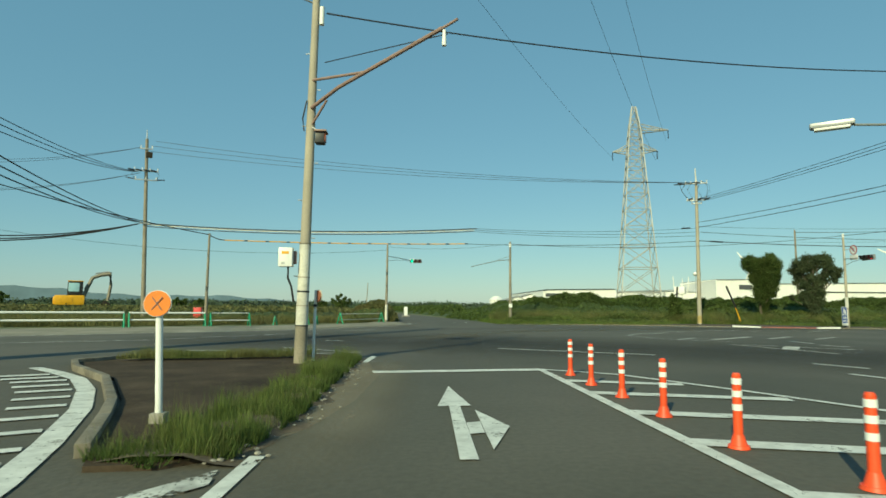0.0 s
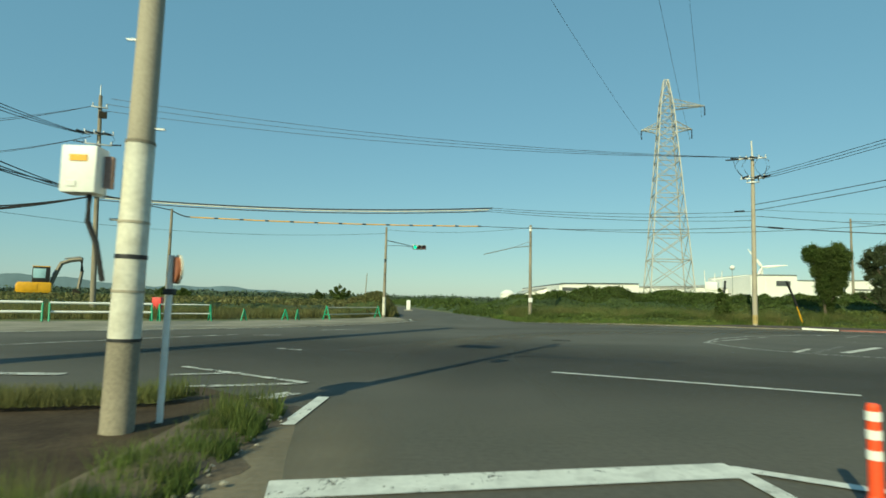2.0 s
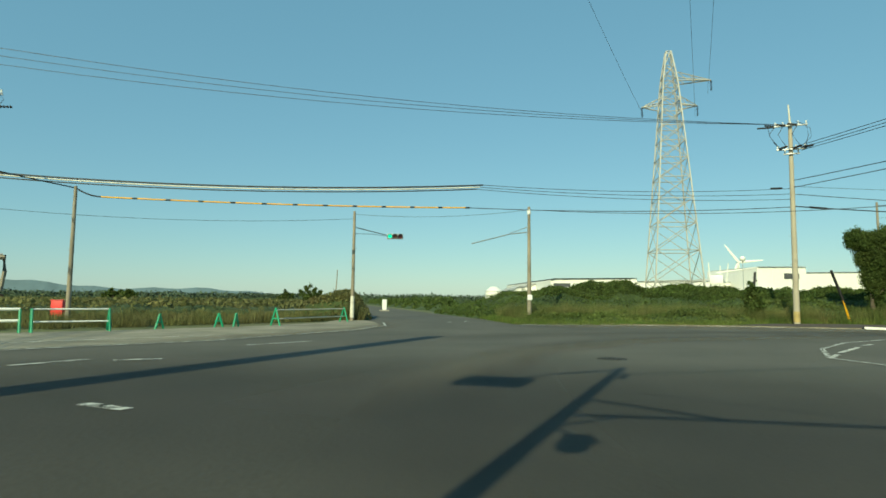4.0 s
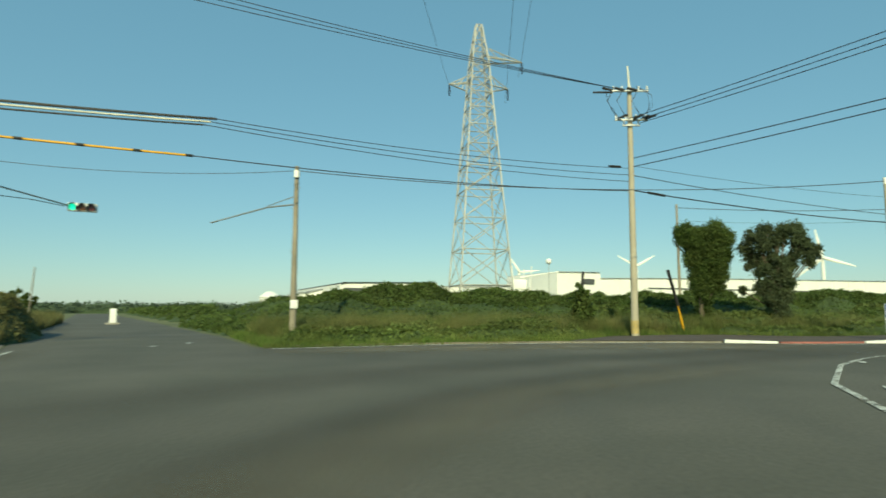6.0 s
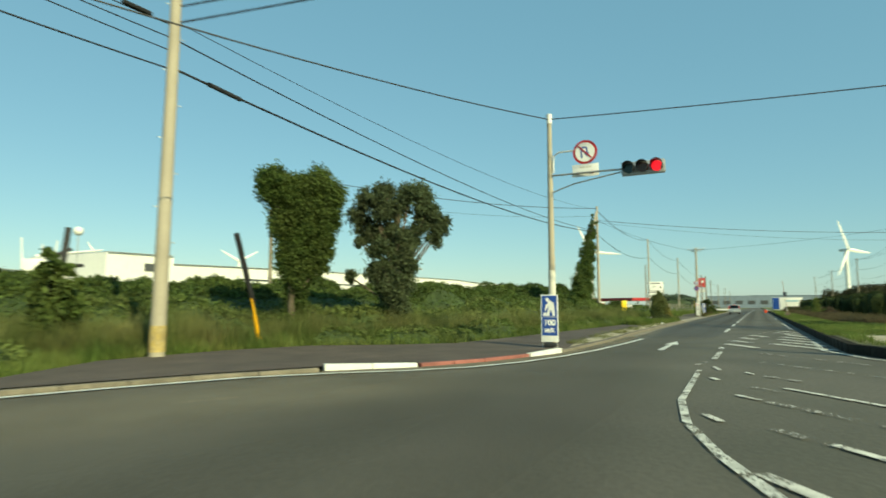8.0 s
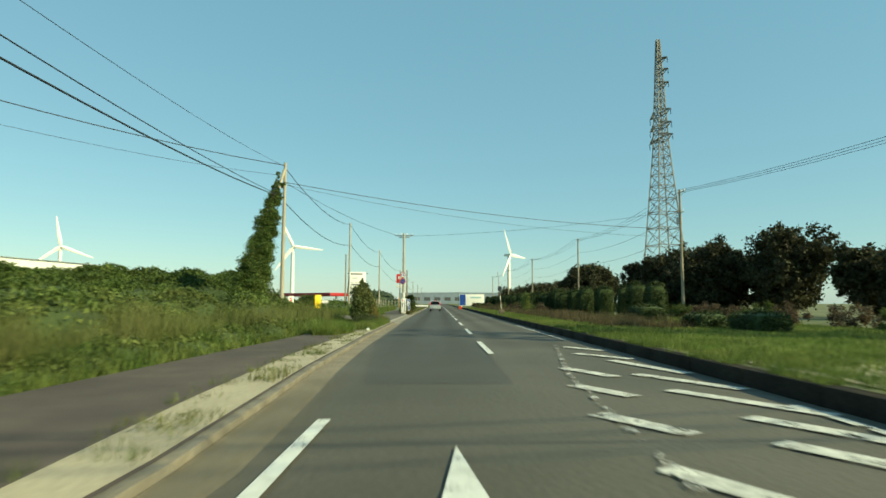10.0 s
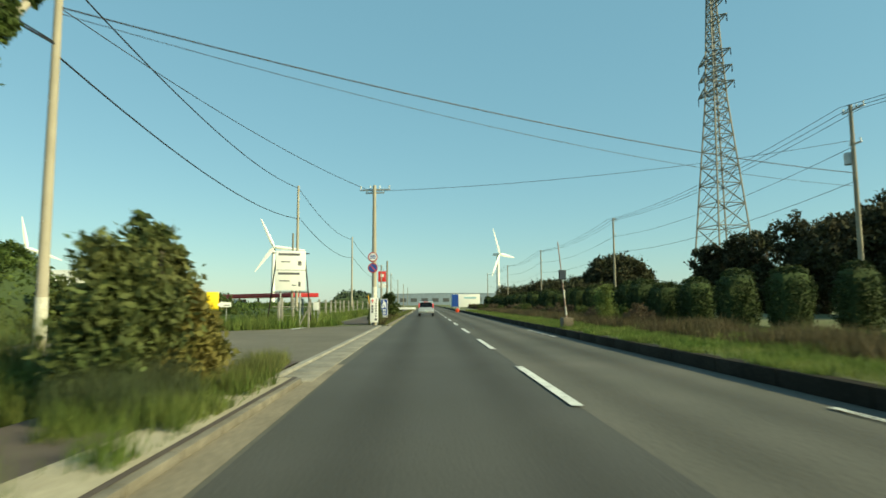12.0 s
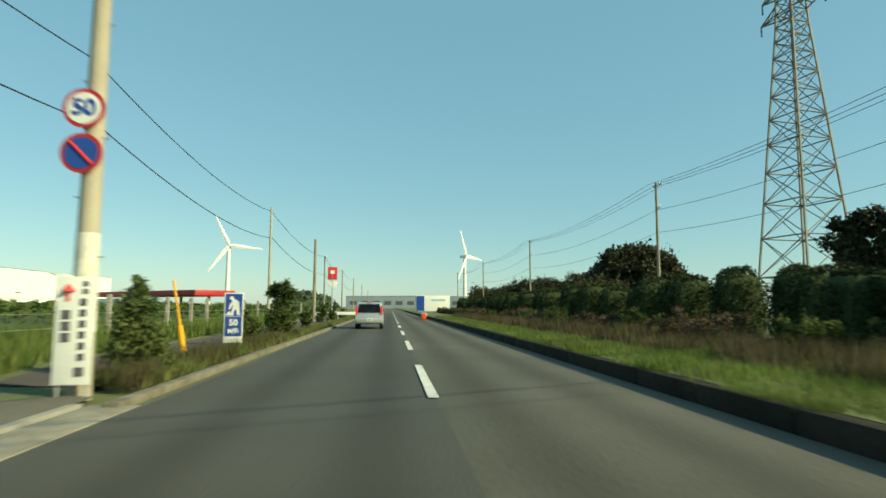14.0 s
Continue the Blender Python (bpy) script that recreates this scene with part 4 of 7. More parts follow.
part("slash", add_line(bmesh.new(), [(-0.12, -0.066, 1.24), (-0.01, -0.066, 1.1)], 0.006, 6), RUSTY, disc)
part("footing", add_box(bmesh.new(), (0, 0, -0.09), (0.16, 0.16, 0.12), bevel=0.01), CONCRETE, root)
root = thing("traffic_mirror", "small round traffic mirror on a white post", "traffic mirror", (-0.08, 16.05, 0.12))
part("post", add_tube(bmesh.new(), (0, 0, -0.05), (0.02, 0, 1.62), 0.032, 0.032, 14), WHITE, root)
MIRROR = mat("mirror_back", (0.34, 0.12, 0.06), 0.5, 0.2, var=0.2)
part("mirror_shell", add_disc(bmesh.new(), (0.08, -0.02, 1.47), 0.135, 0.05, (-0.75, -0.6, 0), 32), MIRROR, root, "orange weathered mirror shell")
part("mirror_hood", add_disc(bmesh.new(), (0.093, -0.01, 1.48), 0.15, 0.02, (-0.75, -0.6, 0), 32), POLE_WHITE, root)
part("clamp", add_box(bmesh.new(), (0.02, 0, 1.25), (0.1, 0.1, 0.06), bevel=0.01), DARK, root)


# orange-red flexible posts along the hatched strip
def flex_post():
    root = thing("lane_post", "orange-red flexible lane post with three white bands", "lane post", (5.47, 13.79, 0.005), 0, "lane posts")
    part("base", add_tube(add_tube(bmesh.new(), (0, 0, 0), (0, 0, 0.03), 0.105, 0.095, 24), (0, 0, 0.03), (0, 0, 0.13), 0.08, 0.048, 24), POST_RED, root)
    part("tube", add_tube(add_tube(bmesh.new(), (0, 0, 0.1), (0, 0, 0.7), 0.045, 0.042, 20), (0, 0, 0.7), (0, 0, 0.72), 0.042, 0.03, 20), POST_RED, root)
    for z in (0.36, 0.49, 0.61):
        part("reflective_band", add_tube(bmesh.new(), (0, 0, z), (0, 0, z + 0.06), 0.049, 0.048, 20), WHITE, root)
    return root


first = flex_post()
for x, y in ((5.43, 12.28), (5.47, 10.86), (5.43, 9.28), (5.45, 7.62), (5.75, 6.3)):
    copy_thing(first, Matrix.Translation((x, y, 0.005)) @ Matrix.Rotation(random.uniform(0, 6), 4, "Z"))

# overhead cables of the junction
TOPW, TOPC = Vector((-20.4, 51.2, 0)), Vector((*CP, 0)) + Vector((0.1, 0.1, 0))
for k, dz in enumerate((14.3, 14.75, 15.15)):
    cable(TOPW + Vector((0.4 * k, 0, dz)), TOPC + Vector((-0.6 + 0.5 * k, 0, 12.95)), 0.8, 0.016)
for e in ((-14.2, 21.9, 8.9), (-14.1, 21.9, 8.5), (-14.0, 22.0, 8.1)):
    cable(TOPW + Vector((-0.5, 0, 12.5)), e, 0.5, 0.022)
for e in ((-12.7, 20.5, 7.1), (-12.6, 20.5, 6.6), (-12.6, 20.5, 6.2)):
    cable(TOPW + Vector((0.1, 0, 8.2)), e, 0.4, 0.03)
for z, e in ((14.6, (-44.2, 60.6, 15.8)), (14.6, (-44.1, 60.6, 15.4)), (12.4, (-43.9, 60.8, 12.8)), (12.4, (-43.8, 60.9, 12.6))):
    cable(TOPW + Vector((-0.4, 0, z)), e, 0.6, 0.018)
for e in ((-31.3, 45.3, 6.4), (-31.3, 45.3, 6.1), (-31.2, 45.3, 5.9)):
    cable(TOPW + Vector((-0.2, 0, 8.1)), e, 0.5, 0.05, "thick sleeved overhead cable")
SP = Vector((7.72, 51.9, 8.12))
for k, (dz, r) in enumerate(((8.15, 0.05), (8.05, 0.04), (7.9, 0.035))):
    e = SP + Vector((-0.2 * k, 0.05 * k, -0.12 * k + 0.1))
    cable(TOPW + Vector((0.2, 0, dz)), e, 0.45, r, "thick pale-sleeved overhead cable" if k == 1 else "thick sleeved overhead cable", POLE_WHITE if k == 1 else WIRE)
    cable(e, TOPC + Vector((0, 0, 8.75 - 0.35 * k)), 0.3, 0.016)
STRIPE_A, STRIPE_B = Vector((-13.2, 50.2, 6.72)), Vector((6.87, 52.6, 6.95))
cable(STRIPE_A, STRIPE_B, 0.12, 0.045, "cable in a yellow and black striped guard sleeve", YELLOW)
root_pts = [STRIPE_A.lerp(STRIPE_B, i / 12) - Vector((0, 0, 0.12 * 4 * (i / 12) * (1 - i / 12))) for i in range(13)]
for i in range(1, 13):
    d = (STRIPE_B - STRIPE_A).normalized() * 0.13
    solid("sleeve_stripe", add_tube(bmesh.new(), root_pts[i] - d, root_pts[i] + d, 0.052, 0.052, 8), BLACK, "black band on the striped cable guard", "cable guard", "cable guard bands")
cable(STRIPE_B, TOPC + Vector((0, 0, 7.55)), 0.25, 0.022)
cable((-14.3, 49.8, 7.1), STRIPE_A, 0.1, 0.04)
cable(TOPW + Vector((-6, -14, 9.6)), (-14.3, 49.8, 7.1), 0.3, 0.035)
cable((-20.1, 51.2, 6.2), (-0.2, 56.6, 6.7), 0.4, 0.012)
cable((-20.1, 51.2, 6.2), (-40, 20, 9.0), 0.8, 0.012)
cable((-0.2, 56.6, 7.0), (11.05, 54.4, 7.2), 0.3, 0.012)
cable((11.05, 54.4, 7.2), (35.65, 45.35, 7.2), 0.6, 0.018)
cable((35.65, 45.35, 7.2), (38.1, 4, 7.6), 0.6, 0.018)
cable((0.05, 15.7, 7.25), (2.9, 13.4, 6.95), 0.0, 0.012)
cable((0.05, 15.7, 8.5), (20.0, 20.2, 9.5), 0.4, 0.02)
IVY = Vector((80.0, 54.4, 0))
for z0, z1, sag, r in ((7.6, 9.2, 0.9, 0.035), (8.4, 9.25, 0.8, 0.022), (8.9, 11.6, 0.9, 0.012)):
    cable(TOPC + Vector((0, 0, z0)), IVY + Vector((0, 0, z1)), sag, r)
solid("cable_sleeve", add_tube(bmesh.new(), TOPC + Vector((1.2, 0.02, 7.56)), TOPC + Vector((2.4, 0.05, 7.5)), 0.07, 0.07, 8), DARK, "black splice sleeve on the overhead cable", "cable sleeve", "cable sleeves")
solid("cable_sleeve", add_tube(bmesh.new(), TOPC + Vector((-1.5, -0.15, 8.68)), TOPC + Vector((-0.7, -0.08, 8.74)), 0.06, 0.06, 8), DARK, "black splice sleeve on the overhead cable", "cable sleeve", "cable sleeves")
for k in range(3):
    cable(TOPC + Vector((-0.3 + 0.55 * k, 0, 11.3)), (33.2 + 0.8 * k, 14.0, 12.6), 0.5, 0.02)
for k in range(2):
    cable(TOPC + Vector((0, 0, 9.25 - 0.45 * k)), (33.4, 14.0, 9.3 - 0.2 * k), 0.4, 0.024)
# unseen box and arm added atop the near pole for a box-shaped shadow
part("top_cantilever", add_line(bmesh.new(), [(0.1, 0, 8.95), (-1.4, -0.65, 8.9), (-2.3, -1.2, 8.8)], 0.035, 8), STEEL, near)
part("top_cantilever_stay", add_line(bmesh.new(), [(0.05, 0, 8.7), (-1.6, -0.8, 8.98)], 0.022, 8), STEEL, near)
part("cantilever_box", add_box(bmesh.new(), (-2.5, -1.3, 8.7), (1.15, 0.45, 0.5), radians(-20), bevel=0.03), STEEL, near)


# ---- transmission towers ----
def tower(at, height, base, waist_z, waist, arms, label, turn, r=0.085, steel=TOWER):
    """Lattice tower: four legs, horizontal frames, crossed bracing and crossarms (z, reach to each side, two-sided)."""
    root = thing("transmission_tower", label, "transmission tower", at, turn)

    def half(z):
        if z < waist_z:
            return base / 2 + (waist / 2 - base / 2) * z / waist_z
        return waist / 2 + (0.25 - waist / 2) * (z - waist_z) / (height - waist_z)

    levels = [0.0]
    while levels[-1] < height - 1.2:
        levels.append(min(height, levels[-1] + max(1.3, half(levels[-1]) * 1.35)))
    levels[-1] = height
    for sx, sy in ((1, 1), (-1, 1), (-1, -1), (1, -1)):
        part("leg", add_line(bmesh.new(), [(sx * half(z), sy * half(z), z) for z in levels], r, 4), steel, root)
    cs = [(1, 1), (-1, 1), (-1, -1), (1, -1)]
    for a, b in zip(levels, levels[1:]):
        ha, hb = half(a), half(b)
        for k in range(4):
            (x0, y0), (x1, y1) = cs[k], cs[(k + 1) % 4]
            part("brace", add_line(bmesh.new(), [(x0 * ha, y0 * ha, a), (x1 * hb, y1 * hb, b)], r * 0.5, 4), steel, root)
            part("brace", add_line(bmesh.new(), [(x1 * ha, y1 * ha, a), (x0 * hb, y0 * hb, b)], r * 0.5, 4), steel, root)
            part("strut", add_line(bmesh.new(), [(x0 * hb, y0 * hb, b), (x1 * hb, y1 * hb, b)], r * 0.62, 4), steel, root)
    for z, left, right in arms:
        for s, reach in ((-1, left), (1, right)):
            if not reach:
                continue
            bm = bmesh.new()
            h = half(z)
            for y in (-h, h):
                add_line(bm, [(s * h, y, z), (s * reach, 0, z + 0.15)], r * 0.85, 4)
                add_line(bm, [(s * h, y, z + 0.9), (s * reach, 0, z + 0.15)], r * 0.7, 4)
                for u in (0.3, 0.6):
                    x0, x1 = s * (h + (reach - h) * u), s * (h + (reach - h) * (u - 0.3))
                    add_line(bm, [(x0, y * (1 - u), z + 0.15 * u), (x1, y * (1.3 - u), z + 0.9 - 0.75 * (u - 0.3))], r * 0.5, 4)
            arm = part("crossarm", bm, steel, root)
            bm = bmesh.new()
            for q in range(7):
                add_tube(bm, (s * reach, 0, z + 0.05 - q * 0.16), (s * reach, 0, z - 0.02 - q * 0.16), 0.11, 0.06, 8)
            part("insulator_string", bm, DARK_KERB, arm)
    return root


tower((32.0, 77.7, 0), 28.8, 5.3, 25.4, 1.5, [(22.5, 2.9, 2.9), (25.3, 0, 4.4)], "grey steel lattice transmission tower behind the hedge", radians(-12))
tower((145.0, 0.3, 0), 52.2, 6.6, 31.0, 2.1, [(32.4, 4.0, 4.0), (34.8, 3.7, 3.7), (37.3, 3.6, 3.6), (42.6, 3.2, 0), (45.2, 3.2, 0), (47.5, 3.0, 0)], "tall grey steel lattice transmission tower beyond the trees", radians(10), 0.12, TOWER_GREY)
for k, (dx, z) in enumerate(((-2.9, 21.5), (2.9, 21.5), (4.4, 24.3))):
    cable((32.0 + dx, 77.7, z), (-22 + dx * 2, -16, 32), 3.0, 0.014)

# ---- east road: left side ----
ivy = utility_pole((*IVY.xy, 0), 11.9, 0.17, "beige concrete pole with an ivy-covered stay", POLE, (0, 0), (), [(0.4, 1.6, POLE_WHITE)])
part("stay_pole", add_tube(bmesh.new(), (-8.6, 0.3, 0.0), (-0.2, 0, 11.3), 0.15, 0.11, 12), POLE, ivy)
utility_pole((115.4, 54.8, 0), 12.1, 0.16, "thin beige concrete pole among tall grass", POLE, (0, 0))
utility_pole((116.7, 55.5, 0), 7.9, 0.13, "short concrete pole among tall grass", POLE_OLD, (0, 0))
p50 = utility_pole((99.08, 46.45, 0.05), 8.75, 0.17, "concrete pole with speed and no-parking signs", POLE, (0.02, 0), [(8.5, 2.0, 4), (8.3, 1.2, 2)], [(0.9, 2.35, POLE_WHITE)], radians(80), name="sign_pole")
for z, rim, face in ((4.2, DEEP_RED, WHITE), (3.52, DEEP_RED, BLUE)):
    cc = Vector((-0.2, 0.08, z))
    # the pole's own x runs along the road's width after the turn; build in its frame
    loc = Matrix.Rotation(radians(-80), 4, "Z") @ cc
    pl = round_sign(p50, loc, Matrix.Rotation(radians(-80), 3, "Z") @ W, 0.3, rim, face)
    f = Matrix.Rotation(radians(-80), 3, "Z") @ W
    if face is WHITE:
        text_part("speed_limit", "50", 0.34, loc + f * 0.02, radians(-90 - 80), BLUE, pl)
    else:
        s = Vector((f.y, -f.x, 0))
        part("slash", add_line(bmesh.new(), [loc + f * 0.02 - s * 0.17 - Vector((0, 0, 0.17)), loc + f * 0.02 + s * 0.17 + Vector((0, 0, 0.17))], 0.025, 6), RED, pl)
utility_pole((151.5, 54.4, 0), 11.6, 0.16, "concrete pole farther along the road", POLE, (0, 0))
utility_pole((139.8, 48.3, 0), 7.0, 0.16, "wooden-looking brown pole beside the road", POLE_OLD, (0, 0))
for x in (185, 220, 260, 310, 370):
    utility_pole((x, 52.5, 0), 9.5, 0.16, "distant concrete pole along the road", POLE_OLD, (0, 0), [(9.2, 1.6, 3)])
for k, (p, q) in enumerate((((80.0, 54.4), (115.4, 54.8)), ((115.4, 54.8), (151.5, 54.4)), ((151.5, 54.4), (185, 52.5)), ((185, 52.5), (220, 52.5)), ((220, 52.5), (260, 52.5)))):
    z = (11.5, 11.9, 11.2, 9.3, 9.3, 9.3)
    cable((*p, z[k]), (*q, z[k + 1]), 1.0, 0.028)
    cable((*p, z[k] - 2.6), (*q, z[k + 1] - 2.8), 1.0, 0.03)
cable((80.0, 54.4, 10.4), (99.45, 46.45, 8.4), 0.5, 0.016)
cable((80.0, 54.4, 10.4), (96.3, 17.5, 9.0), 0.7, 0.024)
cable((80.0, 54.4, 10.2), (96.3, 17.5, 8.2), 0.9, 0.012)
cable((99.45, 46.45, 8.5), (96.3, 17.5, 11.0), 0.5, 0.014)

# ---- east road: right side poles, median marker pole ----
right_poles = [((96.3, 17.5), 13.0), ((141.5, 17.4), 12.75), ((186, 18.6), 12.4), ((230, 19.5), 12.0), ((275, 20.5), 12.0)]
for (x, y), h in right_poles:
    pr = utility_pole((x, y, 0.2), h, 0.17, "dark utility pole beyond the hedge", POLE_OLD, (0, 0), [(h - 0.3, 1.8, 4), (h - 2.4, 1.0, 2)])
    if x < 110:
        part("transformer", add_tube(bmesh.new(), (0.35, 0, h - 3.6), (0.35, 0, h - 2.9), 0.3, 0.3, 16), STEEL, pr)
for (a, ha), (b, hb) in zip(right_poles, right_poles[1:]):
    for dx, dz in ((-0.7, 0), (0, 0), (0.7, 0), (0, -2.4), (0, -4.5)):
        cable((a[0], a[1] + dx, ha + dz), (b[0], b[1] + dx, hb + dz), 0.9, 0.018)
for dx in (-0.7, 0, 0.7):
    cable((96.3, 17.5 + dx, 13.0), (45, 10.2 + dx, 12.3), 0.9, 0.018)
mp = thing("marker_pole", "slim striped marker pole in a concrete block", "marker pole", (88.2, 37.1, 0.27))
part("block", add_box(bmesh.new(), (0, 0, 0.22), (0.62, 0.45, 0.42), bevel=0.05), mat("brown_stained_concrete", (0.15, 0.12, 0.085), 0.9, var=0.35, big=3.0, fine=20, bump=0.5), mp)
part("pole", add_tube(bmesh.new(), (0, 0, 0.4), (-0.1, 0.34, 3.75), 0.032, 0.022, 12), RUSTY, mp)
bxm = part("dark_panel", add_box(bmesh.new(), (-0.1, 0.17, 2.3), (0.07, 0.32, 0.42), bevel=0.02), BLACK, mp, "dark rectangular panel")
part("panel_rim", add_box(bmesh.new(), (-0.14, 0.17, 2.3), (0.012, 0.26, 0.36)), mat("dark_blue_plate", (0.03, 0.04, 0.06), 0.5, var=0.2), bxm)
for z in (0.55, 1.25, 1.95):
    part("white_band", add_tube(bmesh.new(), (-0.03 * (z - 0.4), 0.09 * (z - 0.4), z), (-0.03 * z, 0.09 * z, z + 0.4), 0.036, 0.035, 12), POLE_WHITE, mp)


# ---- vegetation ----
def mound(name, poly, height, n_leaves, leaf, leaf_mat, label, step=0.6, skirt=1.6, rough=0.35, category="shrubs", hump=1.2, ease=0.5):
    """A thicket over a polygon: an uneven dark inner body with many loose leaves over it."""
    q = np.array(poly, float)

    def edge(p):
        best = np.full(len(p), 1e9)
        for a, b in zip(q, np.roll(q, -1, 0)):
            d = b - a
            t = np.clip(((p - a) @ d) / (d @ d), 0, 1)
            best = np.minimum(best, np.linalg.norm(p - a - t[:, None] * d, axis=1))
        return best

    def top(p):
        k = np.clip(edge(p) / skirt, 0, 1)
        k = k ** ease
        bumps = np.zeros(len(p))
        for bx, by, br, bh in humps:
            bumps = np.maximum(bumps, bh * np.clip(1 - ((p[:, 0] - bx) ** 2 + (p[:, 1] - by) ** 2) / br ** 2, 0, 1) ** 0.5)
        return height * k * (0.8 + bumps + rough * 0.3 * wavy(p[:, 0], p[:, 1], 0.35) + rough * 0.22 * wavy(p[:, 0] + 7, p[:, 1], 1.1))

    root = tagged(new(name), label, category, kind="stuff")
    lo, hi = q.min(0), q.max(0)
    area = (hi - lo).prod()
    humps = [(*RNG.uniform(lo, hi), *(RNG.uniform(0.7, 2.2, 2) * np.array([hump, rough * 0.25]))) for _ in range(min(160, int(area / (hump * hump * 9))))]
    xs, ys = np.arange(lo[0] - step, hi[0] + 2 * step, step), np.arange(lo[1] - step, hi[1] + 2 * step, step)
    gx, gy = np.meshgrid(xs, ys, indexing="ij")
    p = np.stack([gx.ravel(), gy.ravel()], 1)
    inside = np.zeros(len(p), bool)
    for (x0, y0), (x1, y1) in zip(q, np.roll(q, -1, 0)):
        cross = (y0 > p[:, 1]) != (y1 > p[:, 1])
        inside ^= cross & (p[:, 0] < (x1 - x0) * (p[:, 1] - y0) / (y1 - y0 + 1e-12) + x0)
    z = np.where(inside, top(p) - leaf * 0.7, -0.1)
    idx = np.arange(len(p)).reshape(gx.shape)
    keep = (inside[idx[:-1, :-1]] | inside[idx[1:, :-1]] | inside[idx[1:, 1:]] | inside[idx[:-1, 1:]])
    quads = np.stack([idx[:-1, :-1], idx[1:, :-1], idx[1:, 1:], idx[:-1, 1:]], -1)[keep]
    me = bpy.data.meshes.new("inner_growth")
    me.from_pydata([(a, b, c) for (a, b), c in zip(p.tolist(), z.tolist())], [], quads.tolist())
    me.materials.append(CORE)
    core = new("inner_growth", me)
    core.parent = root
    c = in_poly(poly, n_leaves)
    zz = top(c) + RNG.normal(0, leaf * 0.55, len(c))
    pts = np.column_stack([c + RNG.normal(0, leaf * 0.4, c.shape), np.maximum(zz, 0.05)])
    # the steep rim also carries leaves from the ground up
    rim = edge(c) < skirt * 0.6
    pts[rim, 2] *= RNG.uniform(0.15, 1.05, rim.sum())
    raw("leaf_cover", leaves(pts, leaf, 0.35, 3), 3, leaf_mat, "", "", parent=root)
    return root


def grass(name, poly, n, h0, h1, w, material, label, z=0.0, gaps=-9.0, scale=1.0):
    """Blades over a polygon in tufts; gaps: the level of an uneven field below which nothing grows."""
    xy = in_poly(poly, n)
    f = wavy(xy[:, 0] + 3, xy[:, 1] - 5, scale) + RNG.normal(0, 0.18, n)
    xy = xy[f > gaps]
    k = 0.75 + 0.35 * wavy(xy[:, 0], xy[:, 1], 1.3)
    b = blades(xy, z, h0, h1, w)
    b[:, 2, 2] = z + (b[:, 2, 2] - z) * np.clip(k, 0.3, 1.3)
    return raw(name, b, 3, material, label, "grass")


def tree(name, at, height, blobs, n, leaf, material, label, trunk_r=0.12, lean=(0, 0), category="tree", corners=4, loose=60, spread=0.15, slim=1.0, droop=0.0):
    """Tapered trunk, a limb to each clump, and a crown of loose leaves in uneven clumps (x, y, z, radius); loose: leaves to a twig."""
    root = thing(name, label, category, at)
    top = max(b[2] for b in blobs)
    bm = add_line(bmesh.new(), [(0, 0, -0.2), (lean[0] * 0.3, lean[1] * 0.3, top * 0.35), (lean[0], lean[1], top * 0.85)], trunk_r, 8)
    part("trunk", bm, BARK, root)
    for x, y, z, r in blobs:
        f = RNG.uniform(0.3, 0.6)
        bm = add_line(bmesh.new(), [(lean[0] * f, lean[1] * f, z * f), ((x + lean[0] * f) / 2, (y + lean[1] * f) / 2, z * 0.75), (x, y, z)], trunk_r * 0.35, 5)
        part("limb", bm, BARK, root)
    vol = np.array([b[3] ** 2 for b in blobs])
    out = []
    for (x, y, z, r), share in zip(blobs, vol / vol.sum()):
        m = int(n * share)
        sub = RNG.normal(size=(max(6, min(m // loose, 70)), 3))
        sub /= np.linalg.norm(sub, axis=1)[:, None]
        sub *= r * RNG.uniform(0.45, 1.05, len(sub))[:, None]
        pick = sub[RNG.integers(0, len(sub), m)]
        pts = np.array([x, y, z]) + pick + RNG.normal(0, r * spread, (m, 3))
        out.append(pts)
    raw("crown", leaves(np.concatenate(out), leaf, 0.3, corners, slim, droop), corners, material, "", "", parent=root)
    return root


# meadow at the north-east corner
MEADOW = [(9.6, 52.1), (12, 52.0), (16.7, 51.7), (19.2, 51.2), (22.0, 50.9), (26.5, 53.4), (30, 53.4), (32.8, 52.6), (34.4, 50.5), (36.1, 49.1), (40, 48.8), (50, 48.4), (60, 48.0), (74, 47.8), (74, 60), (36, 66), (9.2, 66), (9.2, 60)]
grass("meadow_grass", MEADOW, 260000, 0.2, 0.6, 0.028, GRASS, "long green meadow grass at the corner")
grass("seeding_grass", [(10.2, 53.6), (20, 53.4), (26, 54.4), (33, 53.8), (36.5, 50.8), (41, 49.6), (50, 49.2), (60, 48.8), (73, 48.6), (73, 54), (50, 55.5), (38, 58.5), (28, 61), (10.0, 60.5)], 250000, 0.6, 1.65, 0.022, GRASS_DRY, "tall pale seeding grass in patches", 0.0, -0.15, 0.9)
grass("dark_weeds", [(10.5, 52.8), (20, 52.6), (26, 54), (33, 53.2), (36.5, 50), (41, 49.0), (50, 48.7), (60, 48.3), (73, 48.0), (73, 52.5), (50, 53.5), (38, 56.5), (28, 59.5), (10.2, 59)], 110000, 0.35, 0.95, 0.045, LEAF_DARK, "dark broad weeds among the meadow grass", 0.0, 0.25, 1.4)
grass("kerb_grass", [(9.6, 51.7), (16.7, 51.5), (19.2, 51.0), (22.0, 50.5), (23, 51.6), (22, 52.2), (16, 53.0), (9.6, 53)], 26000, 0.08, 0.3, 0.022, GRASS, "short grass over the kerb")
